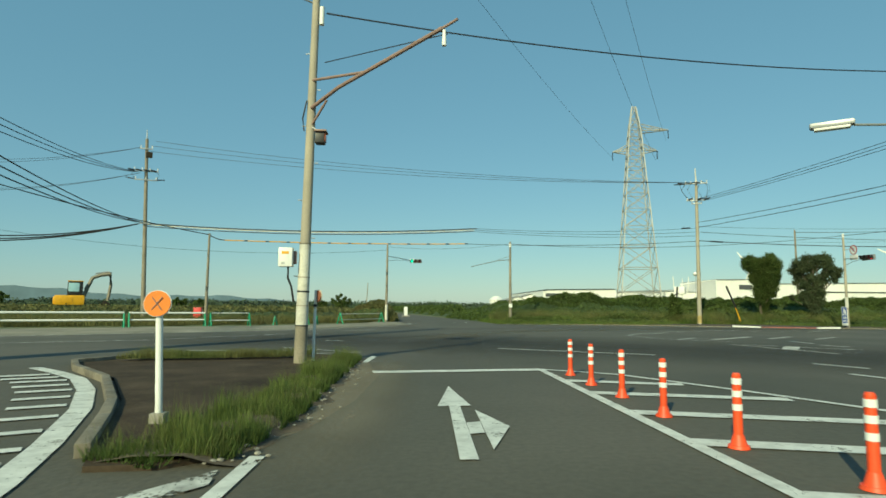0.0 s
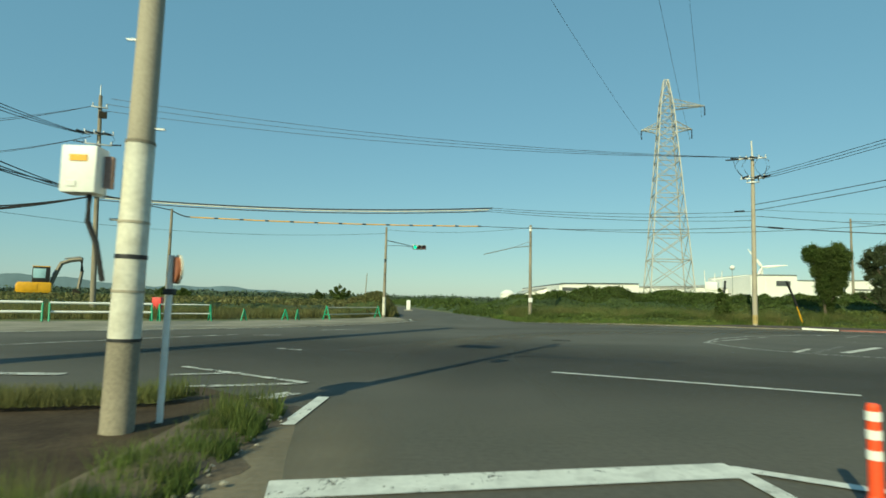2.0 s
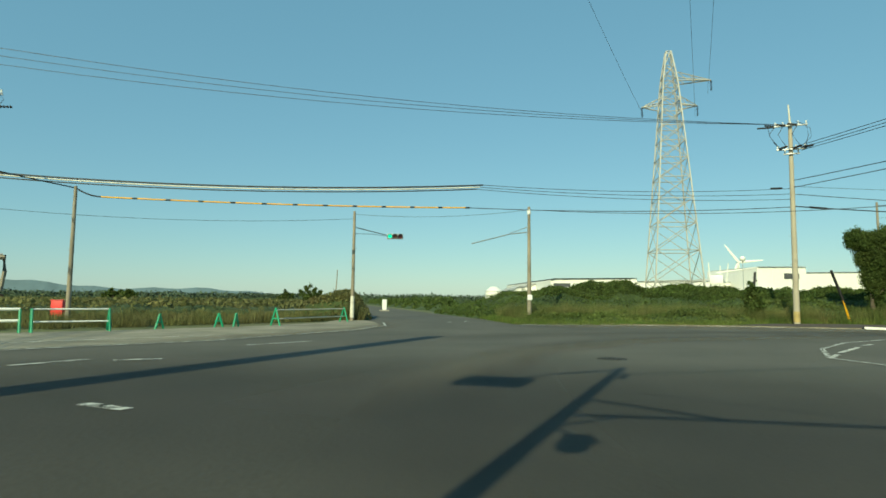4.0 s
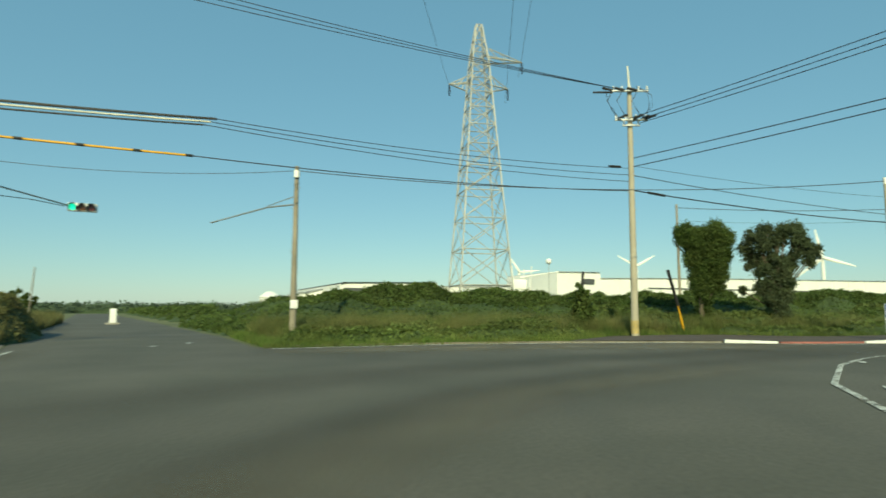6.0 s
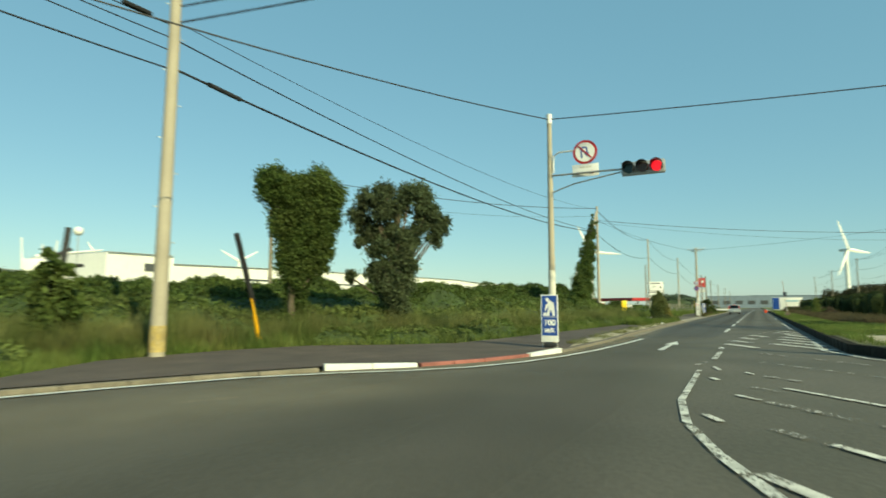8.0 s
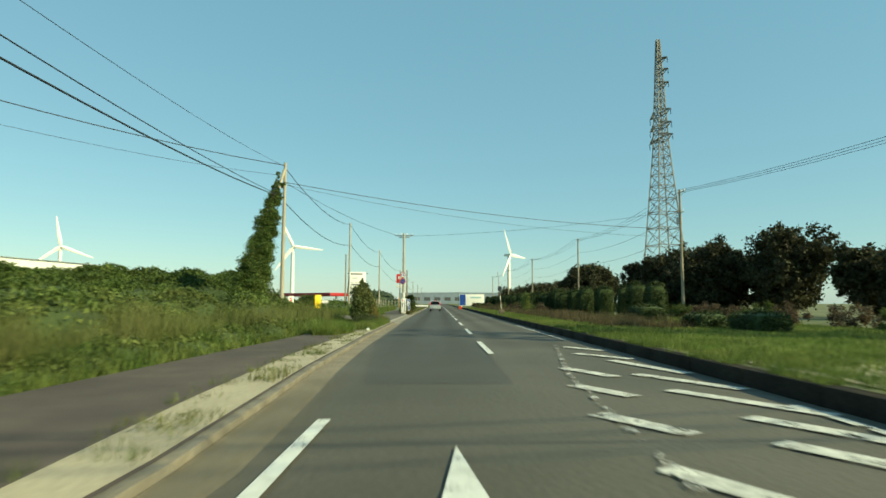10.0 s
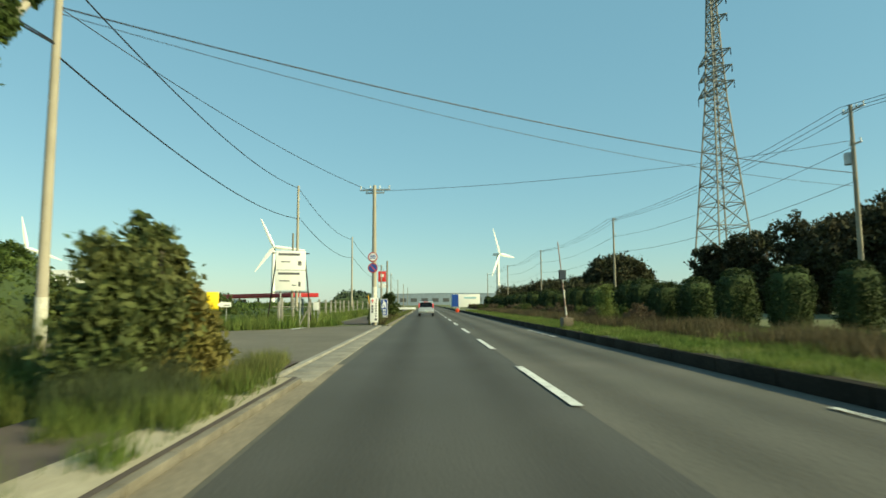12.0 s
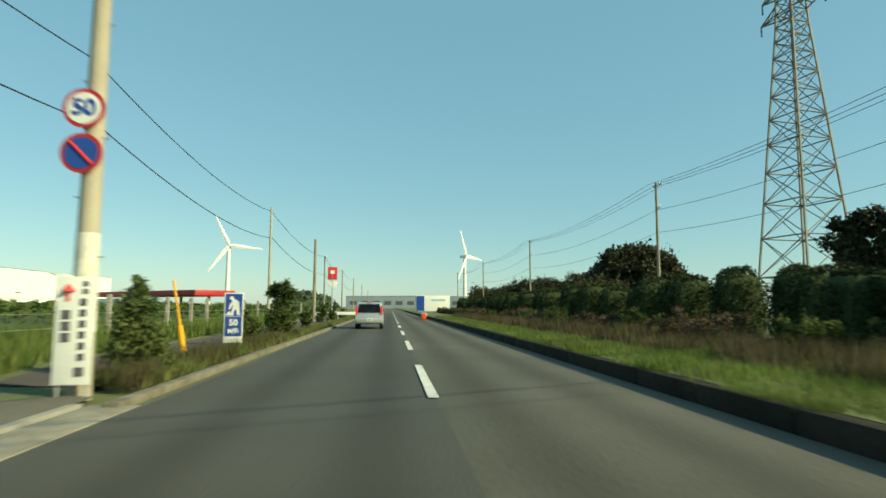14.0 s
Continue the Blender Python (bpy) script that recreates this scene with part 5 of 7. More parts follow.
mound("vine_thicket", [(10.0, 58.2), (16, 58.6), (22, 59.2), (27, 59.2), (32, 59.0), (36, 57.2), (42, 54.6), (50, 53.0), (60, 52.4), (75, 52.6), (75, 66), (40, 76), (16, 76), (6.8, 82), (7.8, 75), (9.5, 62)], 2.7, 440000, 0.15, LEAF_DARK, "dense dark vine thicket behind the meadow", 0.5, 7.0, 0.5, hump=1.2, ease=0.58)
mound("weed_clumps", [(27, 57.4), (33, 56.2), (37, 52.8), (42, 51), (50, 50.4), (60, 50), (73, 50), (73, 53), (60, 53), (42, 55.4), (33, 60), (27, 60)], 1.25, 60000, 0.13, LEAF_WEED, "lumpy green weeds before the thicket", 0.5, 1.2, 0.9, "weeds", 0.8)
mound("edge_weeds", [(33.2, 53.0), (34.7, 50.7), (36.4, 49.25), (40, 48.95), (50, 48.55), (60, 48.15), (72, 47.95), (72, 49.3), (60, 49.6), (50, 50.1), (41, 50.5), (37.4, 51.6), (35.2, 53.9)], 0.48, 24000, 0.1, LEAF_WEED, "lumpy leafy weeds along the walkway edge", 0.35, 0.7, 1.2, "weeds", 0.8)
mound("front_weeds", [(10.3, 52.6), (14, 52.5), (18, 52.2), (22, 51.8), (25.5, 53.8), (26.2, 57.5), (20, 57.5), (10.3, 57.0)], 0.62, 42000, 0.12, LEAF_WEED, "lumpy broad-leaved weeds along the grassy corner", 0.4, 0.9, 1.1, "weeds", 0.7)
grass("verge_grass", [(37, 45.5), (44, 46.1), (52, 46.3), (62, 46.6), (62, 45.55), (50, 45.4), (41, 44.95), (37, 44.95)], 9000, 0.04, 0.25, 0.014, GRASS_DRY, "sparse grass along the kerb", 0.09, 0.25, 1.7)
grass("verge_weeds", [(62, 46.7), (70, 47.0), (73.0, 46.5), (73.0, 45.65), (62, 45.6)], 17000, 0.1, 0.6, 0.016, GRASS, "weeds along the walkway edge", 0.08, 0.1, 1.3)
grass("verge_tuft", [(58.5, 46.6), (60.5, 46.2), (61.4, 46.6), (61.2, 47.4), (59.6, 47.8), (58.4, 47.4)], 7000, 0.25, 0.75, 0.016, GRASS, "tall fresh grass tuft beside the walkway", 0.08)

# vine-clad trees
tree("vine_clad_tree", (34.75, 55.05, 0), 6.6, [(-0.85, 0.3, 5.75, 0.58), (-0.45, 0.2, 5.95, 0.58), (0.15, -0.1, 5.65, 0.62), (0.7, -0.6, 5.95, 0.62), (1.0, -0.9, 5.45, 0.55), (-0.1, 0.0, 5.0, 0.75), (0.5, -0.4, 4.8, 0.7), (0.1, -0.1, 4.1, 0.72), (0.15, -0.1, 3.3, 0.66), (0.2, -0.1, 2.5, 0.5), (0.2, 0.0, 1.7, 0.42), (0.75, -0.6, 4.15, 0.58), (0.75, -0.65, 3.45, 0.5), (0.7, -0.6, 2.85, 0.38), (-0.35, 0.2, 4.35, 0.5), (0.95, -0.85, 4.75, 0.5), (0.1, 0.1, 2.9, 0.55), (0.25, -0.1, 2.1, 0.45), (0.2, 0.0, 0.9, 0.5)], 105000, 0.105, LEAF_DARK, "dense vine-clad tree with a forked top", 0.14, loose=90, spread=0.2, slim=0.85, droop=0.5)
SHAGGY = [(-1.35, 5.0, 0.46), (-0.95, 5.65, 0.5), (-0.3, 6.0, 0.46), (0.4, 6.02, 0.5), (1.0, 5.75, 0.5), (1.6, 5.35, 0.46), (1.75, 4.85, 0.34), (1.4, 4.45, 0.34), (-1.25, 4.3, 0.36), (-1.6, 3.95, 0.26), (-0.7, 4.85, 0.5), (0.1, 5.25, 0.55), (0.95, 4.9, 0.45), (1.25, 4.1, 0.3), (-0.85, 3.9, 0.3),
          (0.3, 4.4, 0.36), (-1.6, 2.45, 0.26), (-1.25, 2.5, 0.24), (-0.6, 2.65, 0.4), (-0.4, 2.0, 0.34), (0.1, 2.25, 0.36), (0.2, 3.25, 0.3), (-0.15, 3.4, 0.26), (0.0, 1.4, 0.42), (0.2, 0.8, 0.5), (0.1, 2.85, 0.42), (-0.3, 2.5, 0.42), (0.25, 1.9, 0.44), (0.3, 3.1, 0.42), (0.35, 2.4, 0.4), (-0.1, 1.7, 0.44), (0.6, 3.75, 0.36), (-0.65, 2.9, 0.34),
          (-0.4, 3.6, 0.5), (0.2, 3.8, 0.5), (0.5, 3.4, 0.42), (-0.1, 2.95, 0.5), (-0.5, 4.3, 0.45), (0.6, 4.35, 0.45)]
tree("shaggy_tree", (38.3, 52.7, 0), 6.5, [(0.6 * u + random.uniform(-0.5, 0.5) * 0.8, -0.8 * u + random.uniform(-0.5, 0.5) * 0.6, z, 0.9 * r) for u, z, r in SHAGGY], 44000, 0.18, leafy("grey_green_leaves", (0.062, 0.085, 0.04), (0.1, 0.115, 0.06)), "shaggy small tree with drooping leaves", 0.1, loose=260, spread=0.36, slim=0.55, droop=0.8)
# ivy on the stay
tree("ivy_growth", (71.4, 54.6, 0), 10, [(-0.65 + 8.6 * k / 27 + 0.12 * math.sin(k * 2.3), 0.15 * math.sin(k * 1.7) - 0.45 * (1 - k / 27), 0.5 + 10.3 * k / 27, 0.92 * (1 - k / 27) ** 0.9 + 0.24) for k in range(28)], 80000, 0.115, LEAF_DARK, "ivy climbing the slanting stay pole", 0.05, (6.4, -0.1), "ivy")
tree("road_bush", (70.85, 46.95, 0.05), 2.6, [(0.0, 0.25, 2.4, 0.12), (0.4, -0.05, 1.95, 0.14), (-0.5, 0.45, 1.95, 0.16), (0.1, 0.15, 2.2, 0.2), (0.0, 0.2, 1.9, 0.3), (-0.6, 0.42, 1.75, 0.38), (0.36, 0.0, 1.62, 0.3), (-0.2, 0.15, 1.35, 0.4), (-0.75, 0.4, 1.2, 0.34), (0.5, 0.1, 1.1, 0.3), (0.0, 0.2, 0.9, 0.45), (-0.75, 0.3, 0.75, 0.4), (-0.85, 0.3, 0.5, 0.34)], 15000, 0.13, LEAF_BUSH, "leafy olive roadside bush beside the kerb", 0.05, (0, 0), "bush", loose=190, spread=0.38, slim=0.8, droop=0.3)
tree("yellowing_bush", (71.5, 46.75, 0.05), 1.7, [(0.0, 0.0, 1.4, 0.2), (-0.2, 0.1, 1.2, 0.3), (0.3, -0.05, 1.05, 0.28), (0.0, 0.0, 0.85, 0.34), (0.4, -0.08, 0.65, 0.28), (-0.4, 0.1, 0.6, 0.32), (0.1, -0.05, 0.4, 0.34)], 7000, 0.13, leafy("yellowing_leaves", (0.15, 0.16, 0.045), (0.3, 0.24, 0.08)), "yellowing low bush beside the olive one", 0.04, (0, 0), "bush", loose=120, spread=0.28, slim=0.8, droop=0.3)
grass("kerb_tussock", [(71.0, 45.85), (72.5, 45.9), (75.6, 46.2), (76.2, 46.7), (74.5, 46.7), (72.5, 46.5), (71.2, 46.4)], 3600, 0.2, 0.62, 0.014, GRASS_DRY, "pale straggling weeds between bush and kerb", 0.06)
grass("grey_tussock", [(68.9, 46.4), (70.3, 46.1), (70.6, 46.7), (70.0, 47.4), (69.0, 47.3)], 5000, 0.35, 0.95, 0.014, leafy("grey_green_blades", (0.075, 0.1, 0.045), (0.12, 0.13, 0.07)), "grey-green tussock at the foot of the bush", 0.08)

# field on the west and north-west
mound("field_growth", [(-120, 46), (-60, 50), (-24, 52), (-12, 54.5), (-6, 57), (-1.8, 60), (-3.5, 75), (-8, 118), (-50, 160), (-120, 130)], 1.15, 130000, 0.27, FIELD_WEEDS, "overgrown field of yellow-green weeds", 2.0, 3.0, 0.5, "weeds")
grass("field_grass", [(-40, 42), (-22, 38), (-15, 41), (-10, 45), (-5, 51), (-1.6, 55), (-1.6, 63), (-12, 59), (-40, 55)], 120000, 0.25, 0.95, 0.035, FIELD_WEEDS, "tall yellowish grass behind the barrier", 0.0, -0.2, 0.8)
grass("roadside_grass", [(-1.6, 56.9), (0.6, 56.9), (0.0, 62), (-4, 100), (-6, 100), (-2.2, 60)], 26000, 0.5, 1.6, 0.05, FIELD_WEEDS, "tall grass at the side road corner")
mound("weedy_bush", [(-4, 57.2), (0.2, 57.0), (0.9, 59), (0.3, 66), (-2, 70), (-4, 62)], 1.8, 16000, 0.16, FIELD_WEEDS, "tall brownish weeds at the side road corner", 0.5, 1.2, 0.6, "weeds")
mound("side_bushes", [(9.0, 66), (10.5, 66), (10, 80), (6, 108), (-8, 235), (-4, 235), (12, 110)], 1.6, 30000, 0.35, LEAF_DARK, "low bushes along the side road", 1.5, 1.2)
for x, y, k in ((-12.3, 122, 1.35), (-16, 118, 0.9), (-40, 110, 1.0), (-62, 96, 1.1), (-30, 92, 0.8), (-52, 70, 0.9), (-75, 78, 1.2)):
    tree("field_bush", (x, y, 0), 2.6 * k, [(0, 0, 2.5 * k, 0.7 * k), (0.9 * k, 0, 2.0 * k, 0.7 * k), (-0.9 * k, 0.2, 1.8 * k, 0.7 * k), (0, 0, 1.3 * k, 1.0 * k)], 2600, 0.3, LEAF_DARK, "lone dark bush standing in the weedy field", 0.08, (0, 0), "bush", 3)
solid("leaning_stake", add_tube(bmesh.new(), (0, 0, 0), (0.25, 0, 4.9), 0.07, 0.05, 8), POLE_OLD, "thin weathered stake leaning in the field", "stake", at=(-4.6, 88.0, 0))
# island grass
grass("island_grass", [(0.2, 6.95), (0.6, 7.3), (0.78, 9), (0.82, 12), (0.85, 15), (0.9, 17.2), (0.5, 17.8), (0.25, 15.5), (0.2, 12), (0.05, 9.5), (-0.3, 7.8), (-0.55, 7.3)], 24000, 0.06, 0.46, 0.009, GRASS, "long green grass tufts along the island edge", 0.05, 0.28, 3.2)
grass("island_weeds", [(0.2, 6.85), (0.75, 7.2), (0.95, 9), (0.95, 12), (0.98, 15), (1.0, 16.8), (0.4, 17.4), (0.3, 15.5), (0.25, 12), (0.1, 9.5), (-0.3, 7.6), (-0.5, 7.1)], 44000, 0.04, 0.26, 0.014, LEAF_DARK, "dark green weeds on the soil bank", 0.03, 0.08, 4.1)
grass("island_straw", [(0.2, 6.9), (0.7, 7.2), (0.9, 9), (0.9, 16.8), (0.3, 17), (0.0, 9.5), (-0.6, 7.3)], 7000, 0.15, 0.55, 0.005, GRASS_DRY, "thin pale seed stalks over the island grass", 0.05, 0.2, 2.6)
grass("island_tail_grass", [(-0.2, 17.6), (-4.2, 16.8), (-4.6, 15.9), (-2.5, 16.3), (-0.5, 16.9)], 9000, 0.06, 0.34, 0.012, GRASS_DRY, "dry grass at the island's tail", 0.1)

# median
grass("median_weeds", [(60, 35.6), (150, 35.6), (150, 32.2), (60, 32.2)], 85000, 0.25, 0.75, 0.03, DRY_WEEDS, "rank dry weeds before the hedge", 0.27, -0.1, 0.8)
grass("median_grass", [(46, 37.3), (60, 37.35), (150, 37.35), (150, 34.5), (60, 34.5), (46, 35.5)], 160000, 0.06, 0.28, 0.025, GRASS, "green grass on the median", 0.24)
grass("median_lawn", [(44, 36.9), (66, 36.9), (66, 25), (48, 24), (44, 29)], 70000, 0.05, 0.22, 0.03, GRASS, "short green lawn beyond the sandy patch", 0.27)
grass("hedge_lawn", [(64, 34.7), (112, 34.7), (112, 31.5), (90, 30.5), (66, 24)], 60000, 0.06, 0.25, 0.035, GRASS, "short lawn before the hedge", 0.27)
grass("kerb_overhang", [(44, 37.62), (110, 37.62), (110, 37.3), (44, 37.3)], 40000, 0.05, 0.22, 0.014, GRASS, "grass hanging over the median kerb", 0.26, 0.1, 2.0)
grass("nose_grass", [(36.6, 36.4), (38.6, 37.25), (46, 37.3), (46, 36.6), (39, 36.8), (37.4, 34.4), (36, 33.6)], 4500, 0.05, 0.28, 0.016, GRASS, "thin grass at the median nose", 0.27)
for i in range(44):
    x = 90 + (i - 8) * 3.0 + random.uniform(-0.6, 0.6) if i >= 8 else 58 + i * 3.0
    y = 33.0 + random.uniform(-0.7, 0.7) if i >= 8 else 25.5 + random.uniform(-1, 1)
    r = random.uniform(0.6, 1.0)
    tree("brown_shrub", (x, y, 0.25), 1, [(0, 0, 0.5, r * 0.62), (0.8, 0.1, 0.42, r * 0.55), (-0.8, -0.1, 0.45, r * 0.55), (0.3, 0.3, 0.25, r * 0.6)], 3000, 0.09, LEAF_BROWN if i % 3 else LEAF, "dry brownish low shrub on the median", 0.02, (0, 0), "shrub", 3)


def hedge(at, w, d, h):
    root = thing("clipped_hedge", "clipped dark green hedge block on the median", "hedge", at, 0, "hedge blocks")
    n = int(1300 * (w * d + 2 * h * (w + d)) / 4)
    u = RNG.uniform(-1, 1, (n, 3))
    k = np.abs(u).argmax(1)
    s = np.sign(u[np.arange(n), k])
    u[np.arange(n), k] = s
    # rounded corners
    e = 2.7
    u /= (np.abs(u) ** e).sum(1)[:, None] ** (1 / e)
    p = u * np.array([w / 2, d / 2, h / 2]) + np.array([0, 0, h * 0.4]) + RNG.normal(0, 0.05, (n, 3))
    swell = 0.1 * wavy(p[:, 0] * 2.1 + at[0], p[:, 1] * 2.1 + p[:, 2] * 1.7 + at[1], 1.2)
    p += u * swell[:, None]
    p = p[p[:, 2] > 0.0]
    raw("leaf_cover", leaves(p, 0.095, 0.2, 3), 3, LEAF_HEDGE, "", "", parent=root)
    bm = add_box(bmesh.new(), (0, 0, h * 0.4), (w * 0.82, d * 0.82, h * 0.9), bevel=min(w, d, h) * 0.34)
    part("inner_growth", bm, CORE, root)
    return root


for x, y, w, d, h in ((58.5, 30.5, 2.6, 1.6, 0.9), (61.5, 31.2, 2.2, 1.5, 0.8), (71, 30.4, 3.0, 1.8, 1.1), (78.4, 27.0, 1.4, 1.5, 2.9), (80.6, 27.6, 1.4, 1.6, 3.0), (83.4, 27.6, 1.3, 1.4, 2.8), (85.8, 28.6, 1.4, 1.6, 2.8), (88.0, 29.6, 1.4, 1.6, 2.8)):
    hedge((x, y, 0.2), w, d, h)
x = 91.0
while x < 190:
    w = random.uniform(1.3, 1.8)
    hedge((x + w / 2, 29.6 + random.uniform(-0.5, 0.5), 0.2), w, random.uniform(1.5, 1.9), random.uniform(2.3, 2.9))
    x += w + random.choice((0.2, 0.3, 0.45, 0.6, 1.2))


def broad_tree(at, h, w, n=24000, leaf=0.32, material=LEAF_EVERGREEN):
    blobs = []
    for _ in range(22):
        a, q = random.uniform(0, math.tau), random.uniform(0.1, 1) ** 0.6
        z = random.uniform(0.16, 0.88) * h
        rr = w / 2 * (1.0 - 0.5 * abs(z / h - 0.55))
        blobs.append((math.cos(a) * rr * q * 0.75, math.sin(a) * rr * q * 0.75, z, w * random.uniform(0.16, 0.26)))
    return tree("broad_tree", at, h, blobs, n, leaf, material, "dark broad-leaved evergreen tree beyond the hedge", w * 0.035, corners=3)


for x, y, h, w in ((99, 6, 8.4, 8), (105, 8, 8.6, 8.5), (111, 9.5, 8.2, 8.5), (117, 11, 7.8, 8), (122, 12.5, 7.0, 7), (93, 8, 8.6, 8), (102, 12, 7.6, 8), (80, 9, 5.6, 6.5), (73, 11, 5.2, 6), (177, 12, 6.0, 9), (190, 12, 5.5, 10), (150, 20, 4.0, 6), (205, 14, 5.5, 10), (222, 15, 5, 10), (240, 18, 5, 10)):
    broad_tree((x, y, 0.1), h, w)
tree("umbrella_tree", (166, 9, 0.1), 9, [(7.0 * math.cos(k * 2.4) * math.sqrt(k / 26) * 0.85, 7.0 * math.sin(k * 2.4) * math.sqrt(k / 26) * 0.85, 7.6 - 3.6 * (k / 26) ** 1.5, 1.7 - 0.5 * k / 26) for k in range(26)] + [(5.2 * math.cos(k), 5.2 * math.sin(k), 4.2, 1.3) for k in range(6)], 34000, 0.5, LEAF_EVERGREEN, "dark evergreen tree with a wide domed crown", 0.3, corners=3, loose=80, spread=0.3)

tree("feathery_shrub", (91.4, 34.4, 0.27), 2, [(0, 0, 1.75, 0.28), (0.35, 0.1, 1.45, 0.34), (-0.35, 0, 1.4, 0.3), (0, 0, 1.05, 0.48), (0.28, 0, 0.65, 0.42), (-0.28, 0.1, 0.6, 0.42)], 6000, 0.1, LEAF_WEED, "pale green feathery shrub before the hedge", 0.03, (0, 0), "shrub", loose=140, spread=0.35, slim=0.5)

# unseen slim tall trees south of the junction, added for shadows across the road
for x, y, h in ((46.4, 17.4, 17.6), (48.0, 18.0, 17.3), (49.6, 17.6, 18.0), (51.3, 18.6, 17.0)):
    tree("slim_tree", (x, y, 0.1), h, [(random.uniform(-0.3, 0.3), random.uniform(-0.3, 0.3), z * 1.0, 0.75 - 0.02 * abs(z - 9)) for z in np.arange(3.0, h, 1.1)], 2200, 0.2, LEAF, "unseen tall slim tree added south of the junction for its shadow", 0.16)


# ---- driveway lot and verge farther east ----
bank = [(88.8, 57.1), (91.8, 53.3), (93.4, 50.8), (97.0, 48.4), (99.0, 46.6), (130, 46.2), (210, 46.2), (210, 75), (84, 75), (86, 61)]
sheet("bank", bank, 0.056, EARTH, "weedy bank beyond the driveway", "ground")
grass("bank_grass", [(88.8, 57.4), (91.8, 53.6), (93.6, 51.0), (97.2, 48.8), (99.4, 48.4), (104, 49.6), (140, 50.2), (140, 60), (86, 64)], 80000, 0.3, 1.0, 0.045, GRASS, "tall green weeds on the bank", 0.056)
mound("driveway_thicket", [(78.5, 56.8), (85, 57.2), (90.5, 58.8), (94, 63), (94, 72), (77, 72)], 3.7, 44000, 0.2, LEAF_DARK, "dark thicket beyond the driveway", 0.8, 2.6, 0.5)
mound("bank_thicket", [(93, 58), (100, 54), (112, 53), (150, 53), (200, 54), (200, 76), (120, 80), (80, 74), (82, 62), (88, 60)], 1.35, 42000, 0.28, LEAF_DARK, "green thicket on the bank behind the fence", 1.2, 2.0)
grass("kerb_weeds", [(99.6, 46.9), (104, 46.6), (140, 46.4), (190, 46.3), (190, 45.7), (140, 45.7), (99.6, 45.7)], 22000, 0.08, 0.4, 0.03, GRASS_DRY, "dry weeds along the kerb", 0.06)
sheet("far_walkway", [(99.6, 46.7), (140, 46.5), (210, 46.5), (210, 49), (140, 49.4), (104, 49.2), (100, 48.3)], 0.08, WALKWAY, "asphalt footpath along the weedy verge", "pavement")
for i, (x, y) in enumerate(((109.8, 47.0), (111.6, 46.9), (116.8, 46.9), (121, 47.2), (128, 47.2), (137, 47.3), (146, 47.3), (158, 47.3))):
    s = random.uniform(0.8, 1.25)
    tree("verge_bush", (x, y, 0.06), 1.5, [(0, 0, 0.95 * s, 0.4 * s), (0.3, 0.1, 0.6 * s, 0.42 * s), (-0.3, 0, 0.55 * s, 0.4 * s), (0, 0.1, 0.3 * s, 0.45 * s)], 2600, 0.11, LEAF, "leafy bush on the weedy verge", 0.03, (0, 0), "bush")
tree("verge_bush", (101.2, 46.62, 0.06), 1.8, [(0.05, 0.0, 1.55, 0.2), (0.1, 0.1, 1.25, 0.3), (-0.1, -0.1, 1.0, 0.32), (0.15, 0.0, 0.7, 0.38), (-0.15, 0.1, 0.5, 0.36), (0.35, -0.15, 0.35, 0.34)], 5200, 0.1, LEAF_BUSH, "tall leafy bush beside the sign pole", 0.03, (0, 0), "bush", loose=110, spread=0.28, slim=0.8, droop=0.3)
tree("spiky_shrub", (114.9, 46.5, 0.06), 2.3, [(0.0, 0.0, 2.0, 0.34), (0.15, 0.25, 1.75, 0.3), (-0.1, -0.25, 1.7, 0.3), (0.0, 0.05, 0.95, 0.32), (0.1, 0.1, 0.5, 0.42), (-0.1, -0.15, 0.35, 0.4)], 2600, 0.3, LEAF, "dark spiky shrub on a thin stalk on the verge", 0.04, (0, 0), "shrub", loose=60, spread=0.3, slim=0.28, droop=0.2)
grass("verge_weeds", [(99.3, 45.75), (116, 45.72), (116, 46.6), (107, 46.85), (102, 46.9), (99.9, 46.8)], 9000, 0.15, 0.6, 0.02, DRY_WEEDS, "rank brownish weeds on the verge beside the kerb", 0.06, -0.1, 1.5)
grass("verge_weeds", [(99.3, 45.75), (116, 45.72), (116, 46.6), (107, 46.85), (102, 46.9), (99.9, 46.8)], 8000, 0.12, 0.45, 0.02, GRASS, "green weeds on the verge beside the kerb", 0.06, 0.0, 1.8)


def fence_line():
    root = thing("lot_fence", "row of weathered concrete fence posts with wires", "fence", (0, 0, 0.2))
    base = None
    xs = [96.1, 98.9, 101.7, 104.3, 107.8, 110.7, 113.4, 115.9, 118.9, 121.3, 125, 129, 133, 138.8, 146, 153.6, 163, 173]
    for x in xs:
        base = part("fence_post", add_box(bmesh.new(), (x, 51.4, 0.62), (0.14, 0.14, 1.8), bevel=0.015), CONCRETE, root)
    for z in (0.5, 0.9, 1.3):
        part("fence_wire", add_line(bmesh.new(), [(x, 51.32, z) for x in xs], 0.006, 4), STEEL, root)
    return root


fence_line()


